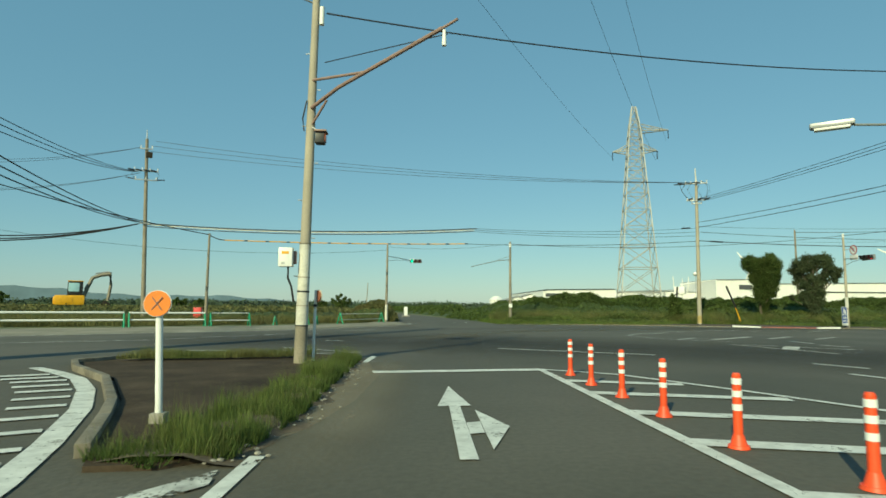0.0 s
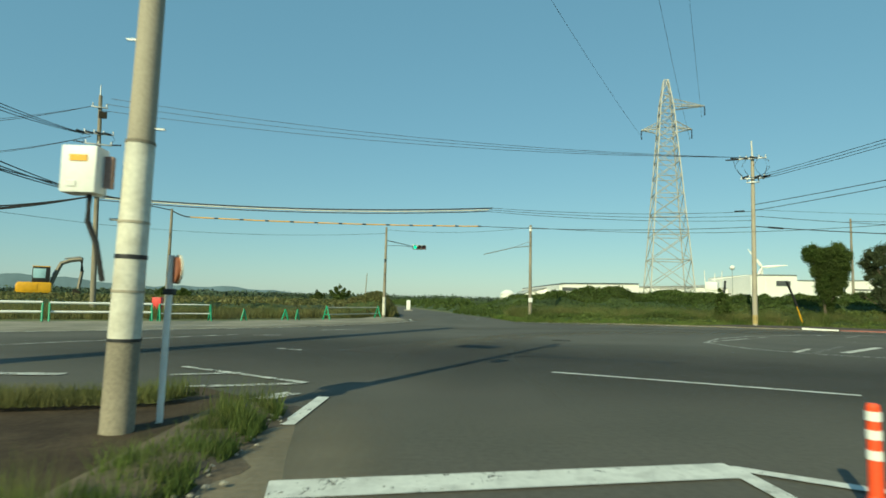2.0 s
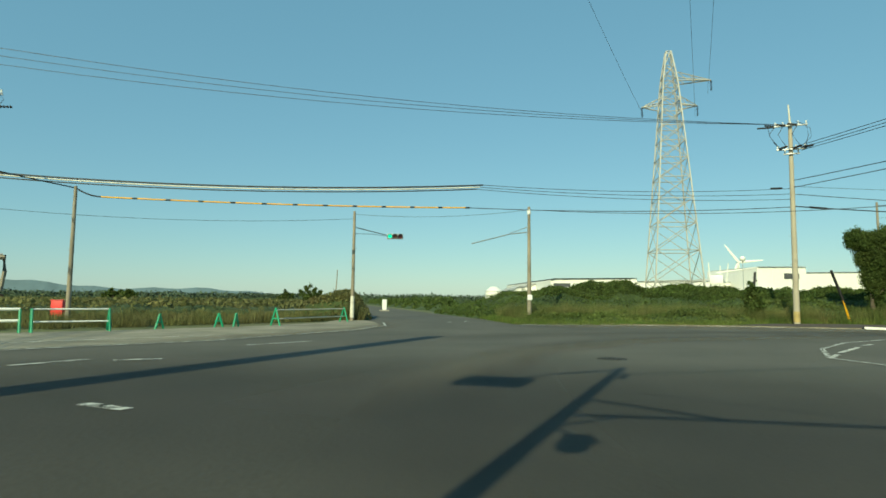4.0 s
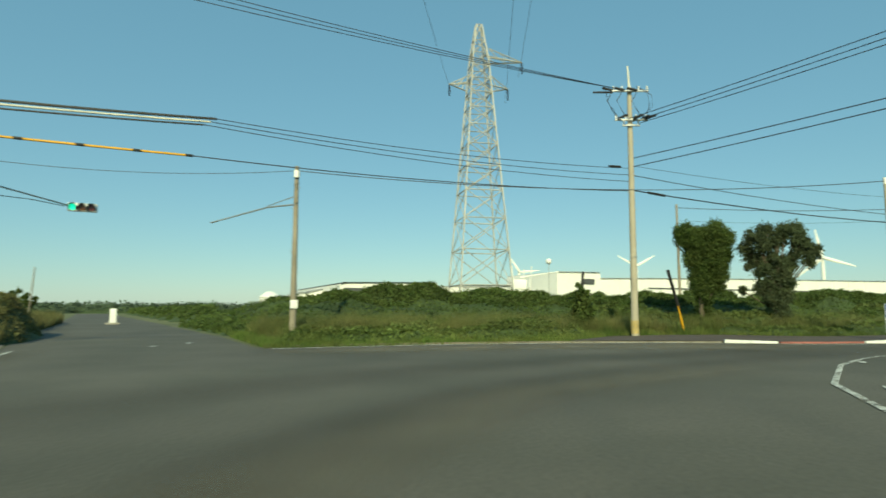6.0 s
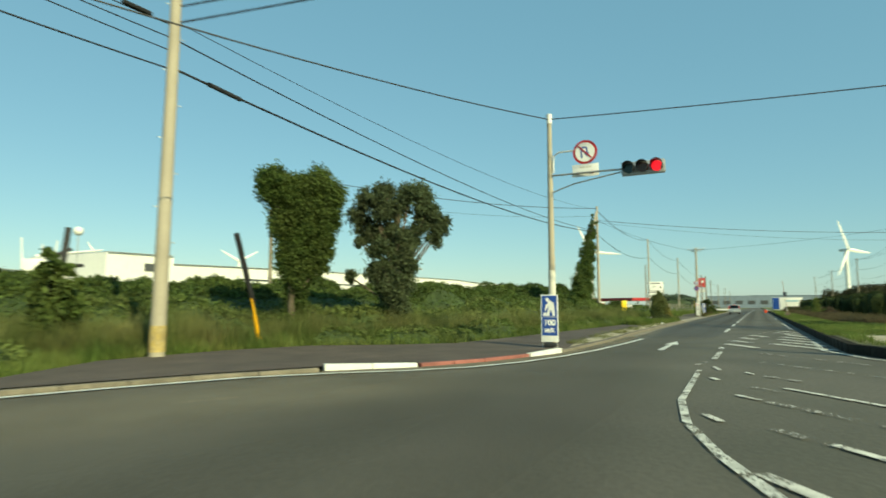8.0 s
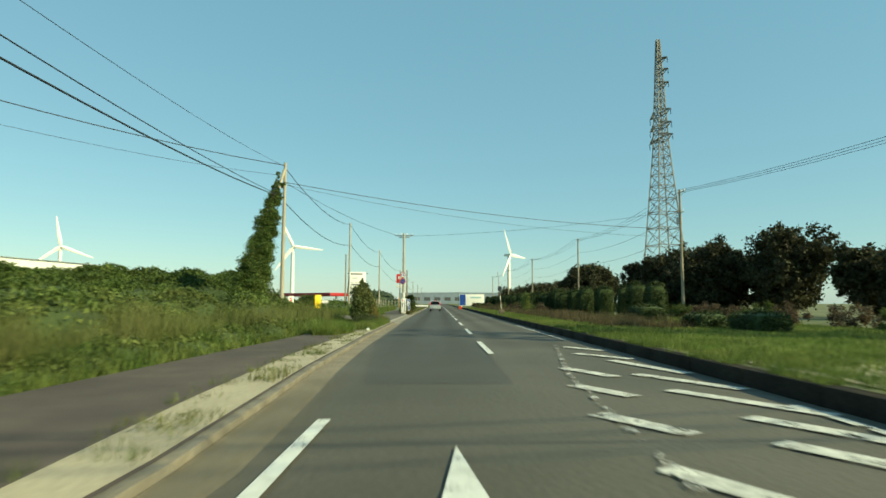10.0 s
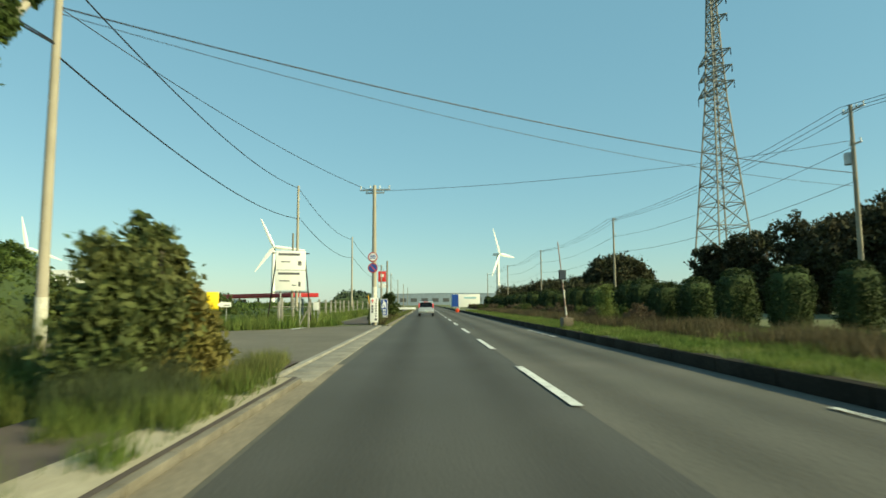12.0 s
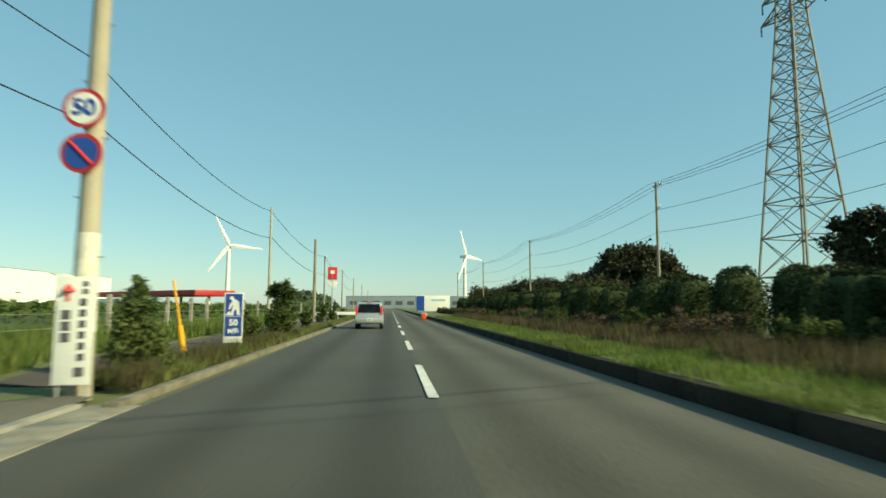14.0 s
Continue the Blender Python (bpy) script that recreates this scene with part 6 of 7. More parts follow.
def flat_sign(name, at, w, h, z0, material, label, turn=0.0, legs=True, bars=(), tilt=0.0):
    """A flat board on two legs facing west; bars: (dy, dz, width, height, material) of writing or fields."""
    root = thing(name, label, "sign board", at, turn)
    board = part("board", add_box(bmesh.new(), (0, 0, z0 + h / 2), (0.03, w, h), bevel=0.006), material, root)
    for dy, dz, bw, bh, m in bars:
        part("bar", add_box(bmesh.new(), (-0.019, dy, z0 + h / 2 + dz), (0.006, bw, bh)), m, board)
    if legs:
        for s in (-1, 1):
            part("leg", add_tube(bmesh.new(), (0.03, s * (w / 2 - 0.06), -0.3), (0.03, s * (w / 2 - 0.06), z0 + h * 0.8), 0.022, 0.022, 8), STEEL, root)
    return root


def lines(w, h, n, material, cols=1, fill=0.75, seed=1):
    """Rows of unreadable writing as plain bars."""
    rr = random.Random(seed)
    out = []
    for i in range(n):
        z = h / 2 - (i + 0.7) * h / (n + 0.4)
        length = w * fill * rr.uniform(0.6, 1.0)
        out.append((w * 0.42 - length / 2, z, length, h / n * 0.35, material))
    return out


PALE_BLUE = mat("pale_blue_print", (0.35, 0.55, 0.62), 0.5, var=0.15)
GREY_INK = mat("grey_ink", (0.09, 0.09, 0.1), 0.6, var=0.1)
flat_sign("lot_sign", (94.2, 54.6, 0.24), 0.62, 1.4, 0.4, mat("bright_yellow_sheet", (0.8, 0.56, 0.02), 0.5, var=0.12, big=2.0, bump=0.04), "leaning plain yellow sign panel among weeds", radians(25))
flat_sign("lot_sign", (93.9, 57.2, 0.3), 0.55, 1.2, 0.4, WHITE, "white upright sign panel with red writing among weeds", radians(20), True, [(0.0, 0.38 - 0.2 * i, 0.2, 0.13, RED) for i in range(5)])
flat_sign("lot_sign", (93.6, 60.1, 0.35), 0.95, 1.3, 0.35, PALE_BLUE, "pale blue notice panel among weeds", radians(20), True, lines(0.95, 1.3, 7, WHITE, seed=3))
root = thing("arrow_plate", "small white arrow plate on a stake among weeds", "sign", (94.0, 53.9, 0.2), radians(20))
part("stake", add_tube(bmesh.new(), (0.03, -0.1, -0.2), (0.03, -0.1, 1.2), 0.02, 0.02, 8), STEEL, root)
plate = part("plate", flat_sheet([[(-0.34, -0.13), (-0.34, 0.12), (0.12, 0.14), (0.1, 0.2), (0.36, 0.0), (0.1, -0.19), (0.12, -0.12)]], 0.0, 0.015, Vector((0, 0, 1.16))), WHITE, root)
part("bar", add_box(bmesh.new(), (-0.018, -0.12, 1.12), (0.006, 0.32, 0.05)), GREY_INK, plate)
root = thing("low_rail", "pale pipe rail with a slanting brace below the billboard", "rail", (95.2, 50.6, 0.2))
part("rail", add_tube(bmesh.new(), (0, -1.0, 1.0), (0, 1.1, 1.02), 0.025, 0.025, 8), CONCRETE, root)
for y in (-0.9, 0.75):
    part("post", add_box(bmesh.new(), (0, y, 0.55), (0.1, 0.1, 1.5), bevel=0.012), CONCRETE, root)
part("brace", add_tube(bmesh.new(), (0.0, -0.4, 0.0), (0, -1.05, 1.25), 0.035, 0.035, 8), CONCRETE, root)
bb = flat_sign("billboard", (96.6, 51.05, 0.2), 1.68, 2.3, 1.95, WHITE, "white two-panel company billboard on slanted steel legs", radians(16), False,
               [(0.1, 0.93, 1.2, 0.13, GREY_INK), (0.3, 0.5, 0.5, 0.06, GREY_INK), (-0.5, 0.42, 0.2, 0.25, GREY_INK), (0.0, 0.02, 1.66, 0.03, GREY_INK), (0.1, -0.18, 1.2, 0.13, GREY_INK), (0.35, -0.6, 0.6, 0.06, GREY_INK), (-0.5, -0.78, 0.14, 0.28, GREY_INK), (-0.2, -0.85, 0.25, 0.06, GREY_INK)])
for s in (-1, 1):
    part("slanted_leg", add_line(bmesh.new(), [(0.1, s * 0.8, 3.9), (0.62, s * 1.27, -0.2)], 0.04, 8), DARK_KERB, bb)
    part("upright_leg", add_tube(bmesh.new(), (0.06, s * 0.55, -0.25), (0.06, s * 0.55, 4.0), 0.045, 0.045, 8), STEEL, bb)
    part("rail", add_box(bmesh.new(), (0.04, 0, 2.98 + s * 1.12), (0.06, 2.1, 0.06)), DARK_KERB, bb)
flat_sign("small_white_plate", (98.9, 50.0, 0.24), 0.35, 0.5, 0.75, WHITE, "small white plate on a stake by the fence", 0.0)
root = flat_sign("lane_notice", (98.78, 46.42, 0.1), 0.5, 1.52, 0.12, WHITE, "white upright notice board with a red arrow", radians(3), True,
                 [(0.11, 0.22 - 0.16 * i, 0.12, 0.13, GREY_INK) for i in range(3)] + [(-0.13, 0.66 - 0.11 * i, 0.07, 0.07, GREY_INK) for i in range(2)] + [(-0.11, 0.4 - 0.155 * i, 0.09, 0.1, GREY_INK) for i in range(6)] + [(-0.1, -0.58, 0.13, 0.13, GREY_INK)])
bm = add_box(bmesh.new(), (-0.022, 0.1, 1.37), (0.006, 0.05, 0.16))
add_tube(bm, (-0.022, 0.1, 1.43), (-0.022, 0.1, 1.55), 0.1, 0.0, 4)
part("red_arrow", bm, RED, root)
# yellow sleeve on a stay wire
root = thing("stay_wire_guard", "yellow guard sleeve on a slanting stay wire", "stay wire", (105.5, 47.15, 0.08), 0, "stay guards")
part("guard_sleeve", add_tube(bmesh.new(), (0, 0, -0.05), (-0.04, 0.12, 0.75), 0.085, 0.075, 12), YELLOW, root)
part("stay_wire", add_tube(bmesh.new(), (-0.035, 0.1, 0.65), (-0.1, 0.3, 1.9), 0.035, 0.03, 8), YELLOW, root)
# leaning wrapped post and stub in the meadow corner
root = thing("stay_wire_guard", "leaning black-wrapped stay with yellow foot guard", "stay wire", (32.2, 54.0, 0.3), 0, "stay guards")
part("wrapped_stay", add_tube(bmesh.new(), (-0.5, -0.15, 1.2), (-1.55, -0.5, 3.2), 0.085, 0.085, 10), DARK, root)
part("guard_sleeve", add_tube(bmesh.new(), (0, 0, -0.2), (-0.35, -0.1, 0.75), 0.07, 0.06, 10), YELLOW, root)
part("stay_rod", add_tube(bmesh.new(), (-0.3, -0.1, 0.6), (-0.6, -0.2, 1.3), 0.04, 0.04, 8), YELLOW, root)
root = thing("wrapped_stub", "dark wrapped stub post leaning in the thicket", "post", (27.4, 57.0, 0.0))
part("stub", add_tube(bmesh.new(), (0, 0, 0.0), (0.28, -0.1, 3.55), 0.09, 0.08, 10), DARK, root)
part("stub_arm", add_tube(bmesh.new(), (-0.15, 0, 2.45), (0.75, -0.1, 2.5), 0.05, 0.05, 8), DARK, root)
part("stub_tie", add_tube(bmesh.new(), (-0.1, 0, 2.7), (0.4, -0.1, 2.95), 0.05, 0.05, 8), DARK, root)
tree("vine_clump", (27.0, 56.4, 0), 2.6, [(0, 0, 2.3, 0.45), (0.1, 0, 1.7, 0.6), (0, 0, 1.0, 0.75)], 3200, 0.2, LEAF_DARK, "vine clump on the stub post", 0.04, (0, 0), "vine")
utility_pole((48.3, 69.6, 0), 11.1, 0.15, "thin concrete pole far behind the vine-clad tree", POLE_OLD, (0, 0))

# ---- upright blue signs at the median nose ----
root = flat_sign("direction_board", (36.85, 36.55, 0.27), 0.44, 1.75, 0.33, BLUE, "tall blue board with white writing and a red bent arrow", radians(8), True,
                 [(-0.11, 0.62 - 0.27 * i, 0.1, 0.13, CONCRETE) for i in range(5)] + [(0.11, 0.6, 0.07, 0.36, RED), (0.0, 0.75, 0.22, 0.08, RED), (0, -0.81, 0.42, 0.12, WHITE)])
for k, letter in enumerate("この先右折"):
    text_part("letter", letter, 0.17, (-0.019, 0.1, 1.46 - 0.2 * k), FACE_W, CONCRETE, root)
flat_sign("notice_board", (36.35, 35.35, 0.27), 0.8, 1.9, 0.15, PALE_BLUE, "pale blue bordered notice board", radians(8), True, [(0, 0, 0.66, 1.74, WHITE), (0.0, 0.6, 0.5, 0.1, RED), (0.0, 0.2, 0.5, 0.1, GREY_INK), (0, -0.3, 0.5, 0.1, PALE_BLUE)])

# street lamp reaching in from the east side of the south arm
root = thing("street_lamp", "grey street lamp with a long bowl head on an arm", "street lamp", (19.4, 16.3, 0))
part("lamp_pole", add_tube(bmesh.new(), (0, 0, -0.1), (0, 0, 9.6), 0.15, 0.1, 14), POLE, root)
part("lamp_arm", add_line(bmesh.new(), [(0, 0, 6.0), (-2.5, 0.25, 6.4), (-5.3, 0.35, 6.35)], 0.035, 8), STEEL, root)
part("lamp_brace", add_line(bmesh.new(), [(0, 0, 4.6), (-1.3, 0.1, 5.2), (-2.2, 0.2, 6.3)], 0.03, 8), STEEL, root)
lh = part("lamp_head", add_box(bmesh.new(), (-5.75, 0.6, 6.42), (1.05, 0.3, 0.16), radians(-35), bevel=0.06), STEEL, root)
part("lamp_bowl", add_box(bmesh.new(), (-5.75, 0.6, 6.32), (0.85, 0.24, 0.1), radians(-35), bevel=0.045), WHITE, lh)


# ---- barriers, excavator and clutter on the west side ----
def barrier(a, b, label, rails=(0.85, 0.42), r=0.04, frames=True, material=WHITE):
    a, b = Vector((*a, 0)), Vector((*b, 0))
    root = thing("pipe_barrier", label, "barrier", (a + b) / 2, 0, "pipe barriers")
    mid = (a + b) / 2
    for z in rails:
        part("rail", add_tube(bmesh.new(), a - mid + Vector((0, 0, z)), b - mid + Vector((0, 0, z)), r, r, 10), material, root)
    if frames:
        n = Vector((-(b - a).y, (b - a).x, 0)).normalized() * 0.28
        for p in (a, b):
            bm = add_tube(bmesh.new(), p - mid - n, p - mid + Vector((0, 0, 0.9)), 0.045, 0.045, 8)
            add_tube(bm, p - mid + n, p - mid + Vector((0, 0, 0.9)), 0.045, 0.045, 8)
            add_tube(bm, p - mid - n * 0.6 + Vector((0, 0, 0.36)), p - mid + n * 0.6 + Vector((0, 0, 0.36)), 0.035, 0.035, 8)
            part("a_frame", bm, GREEN, root, "green plastic trestle")
    return root


barrier((-27, 30.5), (-20.5, 34.8), "white pipe barrier on green trestles", (0.85,), 0.06)
barrier((-20.3, 35.0), (-15.2, 38.4), "white pipe barrier on green trestles", (0.9, 0.45), 0.06)
barrier((-15.0, 38.6), (-11.3, 41.0), "white pipe barrier on green trestles", (0.88, 0.45), 0.055)
barrier((-11.0, 41.2), (-8.9, 42.7), "white pipe barrier on green trestles", (0.88, 0.4), 0.03)
barrier((-3.4, 48.2), (-0.5, 54.0), "weathered thin pipe barrier at the side road", (0.8, 0.35), 0.03, True, POLE_WHITE)
for x, y in ((-7.5, 44.2), (-5.6, 46.2), (-5.0, 46.9)):
    root = thing("trestle", "single green plastic trestle on the gravel", "trestle", (x, y, 0), random.uniform(0, 3), "trestles")
    bm = add_tube(bmesh.new(), (0, -0.2, 0), (0, 0, 0.66), 0.045, 0.045, 8)
    part("front_leg", bm, GREEN, root)
    part("rear_leg", add_tube(bmesh.new(), (0, 0.2, 0), (0, 0, 0.66), 0.045, 0.045, 8), GREEN, root)
    part("crossbar", add_tube(bmesh.new(), (0, -0.16, 0.3), (0, 0.16, 0.3), 0.035, 0.035, 8), GREEN, root)
bm = add_box(bmesh.new(), (0, 0, 0.6), (0.6, 0.4, 1.1), bevel=0.03)
add_box(bm, (0, 0, 1.18), (0.66, 0.46, 0.06), bevel=0.02)
solid("red_cabinet", bm, RED, "red metal cabinet beside a pole in the grass", "cabinet", at=(-15.2, 50.6, 0))
root = thing("roadside_post", "pale blue post with two dark boxes", "post", (-23.5, 35.2, 0))
part("post", add_tube(bmesh.new(), (0, 0, -0.1), (0, 0, 2.6), 0.07, 0.07, 10), PALE_BLUE, root)
for z in (2.0, 2.5):
    part("box", add_box(bmesh.new(), (0, -0.05, z), (0.22, 0.2, 0.34), bevel=0.03), BLACK, root)

ex = thing("excavator", "yellow tracked excavator parked on the field", "excavator", (-42.0, 80.0, 0.0), radians(29))
for y in (-1.15, 1.15):
    bm = add_box(bmesh.new(), (0, y, 0.5), (3.9, 0.6, 0.95), bevel=0.4)
    tr = part("track", bm, DARK, ex)
    for k in range(5):
        part("roller", add_tube(bmesh.new(), (-1.4 + 0.7 * k, y - 0.33, 0.35), (-1.4 + 0.7 * k, y + 0.33, 0.35), 0.2, 0.2, 12), DARK_KERB, tr)
part("turntable", add_tube(bmesh.new(), (0, 0, 0.9), (0, 0, 1.3), 0.8, 0.8, 20), DARK, ex)
body = part("upper_body", add_box(bmesh.new(), (-0.1, 0, 1.95), (3.3, 2.5, 1.25), bevel=0.18), YELLOW, ex)
part("counterweight", add_box(bmesh.new(), (-1.6, 0, 1.9), (0.6, 2.3, 1.1), bevel=0.25), YELLOW, body)
part("side_panel", add_box(bmesh.new(), (-0.6, -1.27, 1.95), (1.6, 0.04, 0.7), bevel=0.015), YELLOW, body)
cabm = part("cab", add_box(bmesh.new(), (0.45, -0.6, 3.45), (1.7, 1.05, 1.8), bevel=0.15), BLACK, ex)
part("cab_glass", add_box(bmesh.new(), (0.3, -1.14, 3.6), (1.2, 0.03, 1.1), bevel=0.01), PALE_BLUE, cabm)
part("cab_roof", add_box(bmesh.new(), (0.45, -0.6, 4.4), (1.75, 1.1, 0.1), bevel=0.04), YELLOW, cabm)
part("boom", add_line(bmesh.new(), [(1.4, 0.2, 2.3), (1.8, 0.2, 3.6), (2.3, 0.2, 4.9), (3.2, 0.2, 5.3), (4.4, 0.2, 5.5)], 0.27, 6), POLE_OLD, ex, "dusty brown folded boom")
part("stick", add_line(bmesh.new(), [(4.3, 0.2, 5.7), (4.45, 0.2, 4.0), (4.2, 0.2, 1.9)], 0.22, 6), POLE_OLD, ex)
part("hydraulic_ram", add_tube(bmesh.new(), (1.5, 0.2, 3.4), (2.2, 0.2, 5.0), 0.1, 0.1, 8), STEEL, ex)
part("hydraulic_ram", add_tube(bmesh.new(), (2.6, 0.2, 5.5), (4.2, 0.2, 5.8), 0.09, 0.09, 8), STEEL, ex)
part("bucket", add_box(bmesh.new(), (3.95, 0.2, 1.35), (0.95, 1.0, 0.9), 0, Matrix.Rotation(0.5, 4, "Y"), 0.1), DARK_KERB, ex)


# ---- buildings ----
def hall(name, at, w, d, profile, label, material=CLAD, turn=0.0, bays=8, roof_mat=None, door=True):
    """A hall whose front is w wide (x from 0) with the roofline (share of width, height); walls, roof, panels and openings."""
    root = thing(name, label, "building", at, turn)
    bm = bmesh.new()
    pts = [(0, -0.5)] + [(u * w, z) for u, z in profile] + [(w, -0.5)]
    f0 = [bm.verts.new((x, 0, z)) for x, z in pts]
    f1 = [bm.verts.new((x, d, z)) for x, z in pts]
    bm.faces.new(f0), bm.faces.new(f1[::-1])
    for i in (0, len(pts) - 2):
        bm.faces.new((f0[i], f0[i + 1], f1[i + 1], f1[i]))
    part("wall", bm, material, root)
    bm = bmesh.new()
    r0 = [bm.verts.new((x, -0.3, z + 0.06)) for x, z in pts[1:-1]]
    r1 = [bm.verts.new((x, d + 0.3, z + 0.06)) for x, z in pts[1:-1]]
    for i in range(len(r0) - 1):
        bm.faces.new((r0[i], r0[i + 1], r1[i + 1], r1[i]))
    bmesh.ops.solidify(bm, geom=bm.faces, thickness=0.15)
    part("roof", bm, roof_mat or material, root)
    for k in range(1, bays):
        x = w * k / bays
        z = float(np.interp(k / bays, [u for u, _ in profile], [z for _, z in profile]))
        part("panel_rib", add_box(bmesh.new(), (x, -0.03, z / 2), (0.12, 0.06, z - 0.3)), material, root)
    return root


DARK_TRIM = mat("dark_roof_trim", (0.07, 0.075, 0.08), 0.6, var=0.15)
h1 = hall("warehouse", (22.5, 92, 0), 11.5, 30, [(0, 4.15), (0.04, 4.3), (1, 4.5)], "low white warehouse with a dark roof edge", CLAD, 0, 5, DARK_TRIM)
part("opening", add_box(bmesh.new(), (1.5, -0.05, 3.5), (2.2, 0.06, 0.5)), DARK_TRIM, h1)
hall("storage_hall", (17.8, 96, 0), 2.8, 8, [(0, 2.7), (0.5, 3.3), (1, 2.7)], "small white tank-like hall", CLAD, 0, 2)
hall("storage_hall", (20.0, 100, 0), 9, 8, [(0, 3.2), (0.3, 3.9), (0.7, 3.9), (1, 3.4)], "small white hall beside the warehouse", CLAD, 0, 3)
hall("storage_hall", (34.0, 94, 0), 14, 20, [(0, 4.1), (0.5, 4.4), (1, 4.2)], "low white hall behind the thicket", CLAD, 0, 5)
h2 = hall("block_building", (48.6, 89, 0), 6.6, 12, [(0, 6.0), (1, 6.1)], "white block building with a dark window band", CLAD, 0, 3)
part("window_band", add_box(bmesh.new(), (4.6, -0.05, 4.9), (2.0, 0.06, 0.7)), DARK_TRIM, h2)
h3 = hall("long_warehouse", (55, 90, 0), 88, 60, [(0, 5.4), (0.1, 5.6), (0.3, 5.9), (0.5, 6.1), (0.7, 6.3), (0.85, 5.9), (0.95, 5.2), (1, 4.7)], "long white warehouse with a gently curved roof", CLAD, 0, 22)
part("eave_band", add_box(bmesh.new(), (26, -0.06, 4.3), (34, 0.08, 0.18)), DARK_TRIM, h3)
hall("block_building", (250, 155.5, 0), 50, 30, [(0, 12.6), (0.9, 12.4), (1, 11.4)], "large white block building beyond the fields", CLAD, 0, 8)
hall("block_building", (301, 153, 0), 33, 26, [(0, 12.2), (1, 12.5)], "lower white block building beside the larger one", CLAD, 0, 5)
root = thing("filling_station", "flat red canopy on posts beyond the weeds", "canopy", (172.6, 63.2, 0.02), math.atan2(22.5, 18.9))
part("fascia", add_box(bmesh.new(), (14.7, 3, 3.05), (29.4, 6.0, 0.75), bevel=0.04), DEEP_RED, root)
part("white_stripe", add_box(bmesh.new(), (14.7, -0.03, 2.72), (29.3, 0.05, 0.14)), WHITE, root)
for k in range(5):
    part("post", add_box(bmesh.new(), (1.5 + 6.6 * k, 3, 1.35), (0.3, 0.3, 2.7), bevel=0.03), WHITE, root)
part("kiosk", add_box(bmesh.new(), (22, 5, 1.2), (8, 3, 2.4), bevel=0.05), CLAD, root)
root = thing("pole_sign", "red square sign on a tall pole", "sign", (230, 55.6, -0.04))
part("post", add_tube(bmesh.new(), (0, 0, 0), (0, 0, 9), 0.16, 0.16, 10), STEEL, root)
sp = part("panel", add_box(bmesh.new(), (0, 0, 9.2), (0.3, 2.2, 3.0), bevel=0.05), RED, root)
part("emblem", add_box(bmesh.new(), (-0.17, 0, 9.5), (0.02, 1.0, 0.8)), WHITE, sp)
part("lower_panel", add_box(bmesh.new(), (0, 0, 6.6), (0.3, 2.2, 1.2), bevel=0.05), WHITE, root)
root = thing("white_store", "white box building with a blue end panel", "building", (238, 27.5, 0))
part("body", add_box(bmesh.new(), (0, 3.8, 2.0), (8, 8.2, 4.2), bevel=0.05), CLAD, root)
part("blue_panel", add_box(bmesh.new(), (-4.03, 7.0, 2.2), (0.06, 1.9, 3.6)), BLUE, root)
part("window_strip", add_box(bmesh.new(), (-4.03, 2.6, 3.0), (0.06, 3.6, 0.5)), PALE_BLUE, root)
# blue-grey of the far works includes painted-in distance haze
FAR_BLUE = mat("hazy_blue_cladding", (0.2, 0.25, 0.3), 0.7, var=0.15, big=0.05, fine=0.4)
far = hall("far_works", (575, 78, 0), 106, 30, [(0, 10), (0.5, 10.4), (1, 10)], "long hazy blue-grey works building at the road's end", FAR_BLUE, radians(-90), 12)
for k in range(11):
    part("bay_window", add_box(bmesh.new(), (6 + 9.4 * k, -0.1, 4.5), (5.5, 0.1, 3.2)), DARK_TRIM, far)
hall("blue_roof_hall", (330, 2, 0), 24, 12, [(0, 7.0), (1, 7.2)], "hall with a blue fascia behind the trees", CLAD, radians(-90), 4, BLUE)


def turbine(at, hub, blade, yaw, spin, label):
    root = thing("wind_turbine", label, "wind turbine", at, yaw, "wind turbines")
    part("mast", add_tube(bmesh.new(), (0, 0, 0), (0, 0, hub), blade * 0.075, blade * 0.05, 16), CLAD, root)
    part("nacelle", add_box(bmesh.new(), (blade * 0.06, 0, hub), (blade * 0.26, blade * 0.09, blade * 0.09), bevel=blade * 0.015), CLAD, root)
    part("hub", add_tube(bmesh.new(), (-blade * 0.07, 0, hub), (-blade * 0.14, 0, hub), blade * 0.05, blade * 0.02, 14), CLAD, root)
    for k in range(3):
        a = spin + k * math.tau / 3
        d, n = Vector((0, math.sin(a), math.cos(a))), Vector((0, math.cos(a), -math.sin(a)))
        c = Vector((-blade * 0.1, 0, hub))
        bm = bmesh.new()
        rings = []
        for u, w in ((0.02, 0.06), (0.12, 0.12), (0.3, 0.11), (0.65, 0.08), (1.0, 0.03)):
            p = c + d * blade * u
            t = Vector((blade * 0.03 * (1 - u * 0.8), 0, 0))
            s = n * blade * w / 2
            rings.append([bm.verts.new(p + q) for q in (-s, t, s, -t)])
        for s, t in zip(rings, rings[1:]):
            for i in range(4):
                bm.faces.new((s[i], s[(i + 1) % 4], t[(i + 1) % 4], t[i]))
        bm.faces.new(rings[0][::-1]), bm.faces.new(rings[-1])
        part("blade", bm, CLAD, root)
    return root


turbine((866, -57.5, 0), 69, 38, radians(50), radians(26), "white wind turbine on the horizon beyond the road")
turbine((827, 241, 0), 76, 40, radians(18), radians(25), "white wind turbine behind the red canopy")
turbine((772, 520, 0), 70, 38, radians(35), radians(10), "white wind turbine beyond the warehouse")
turbine((487, 553, 0), 52, 24, radians(60), radians(60), "white wind turbine far behind the warehouse")
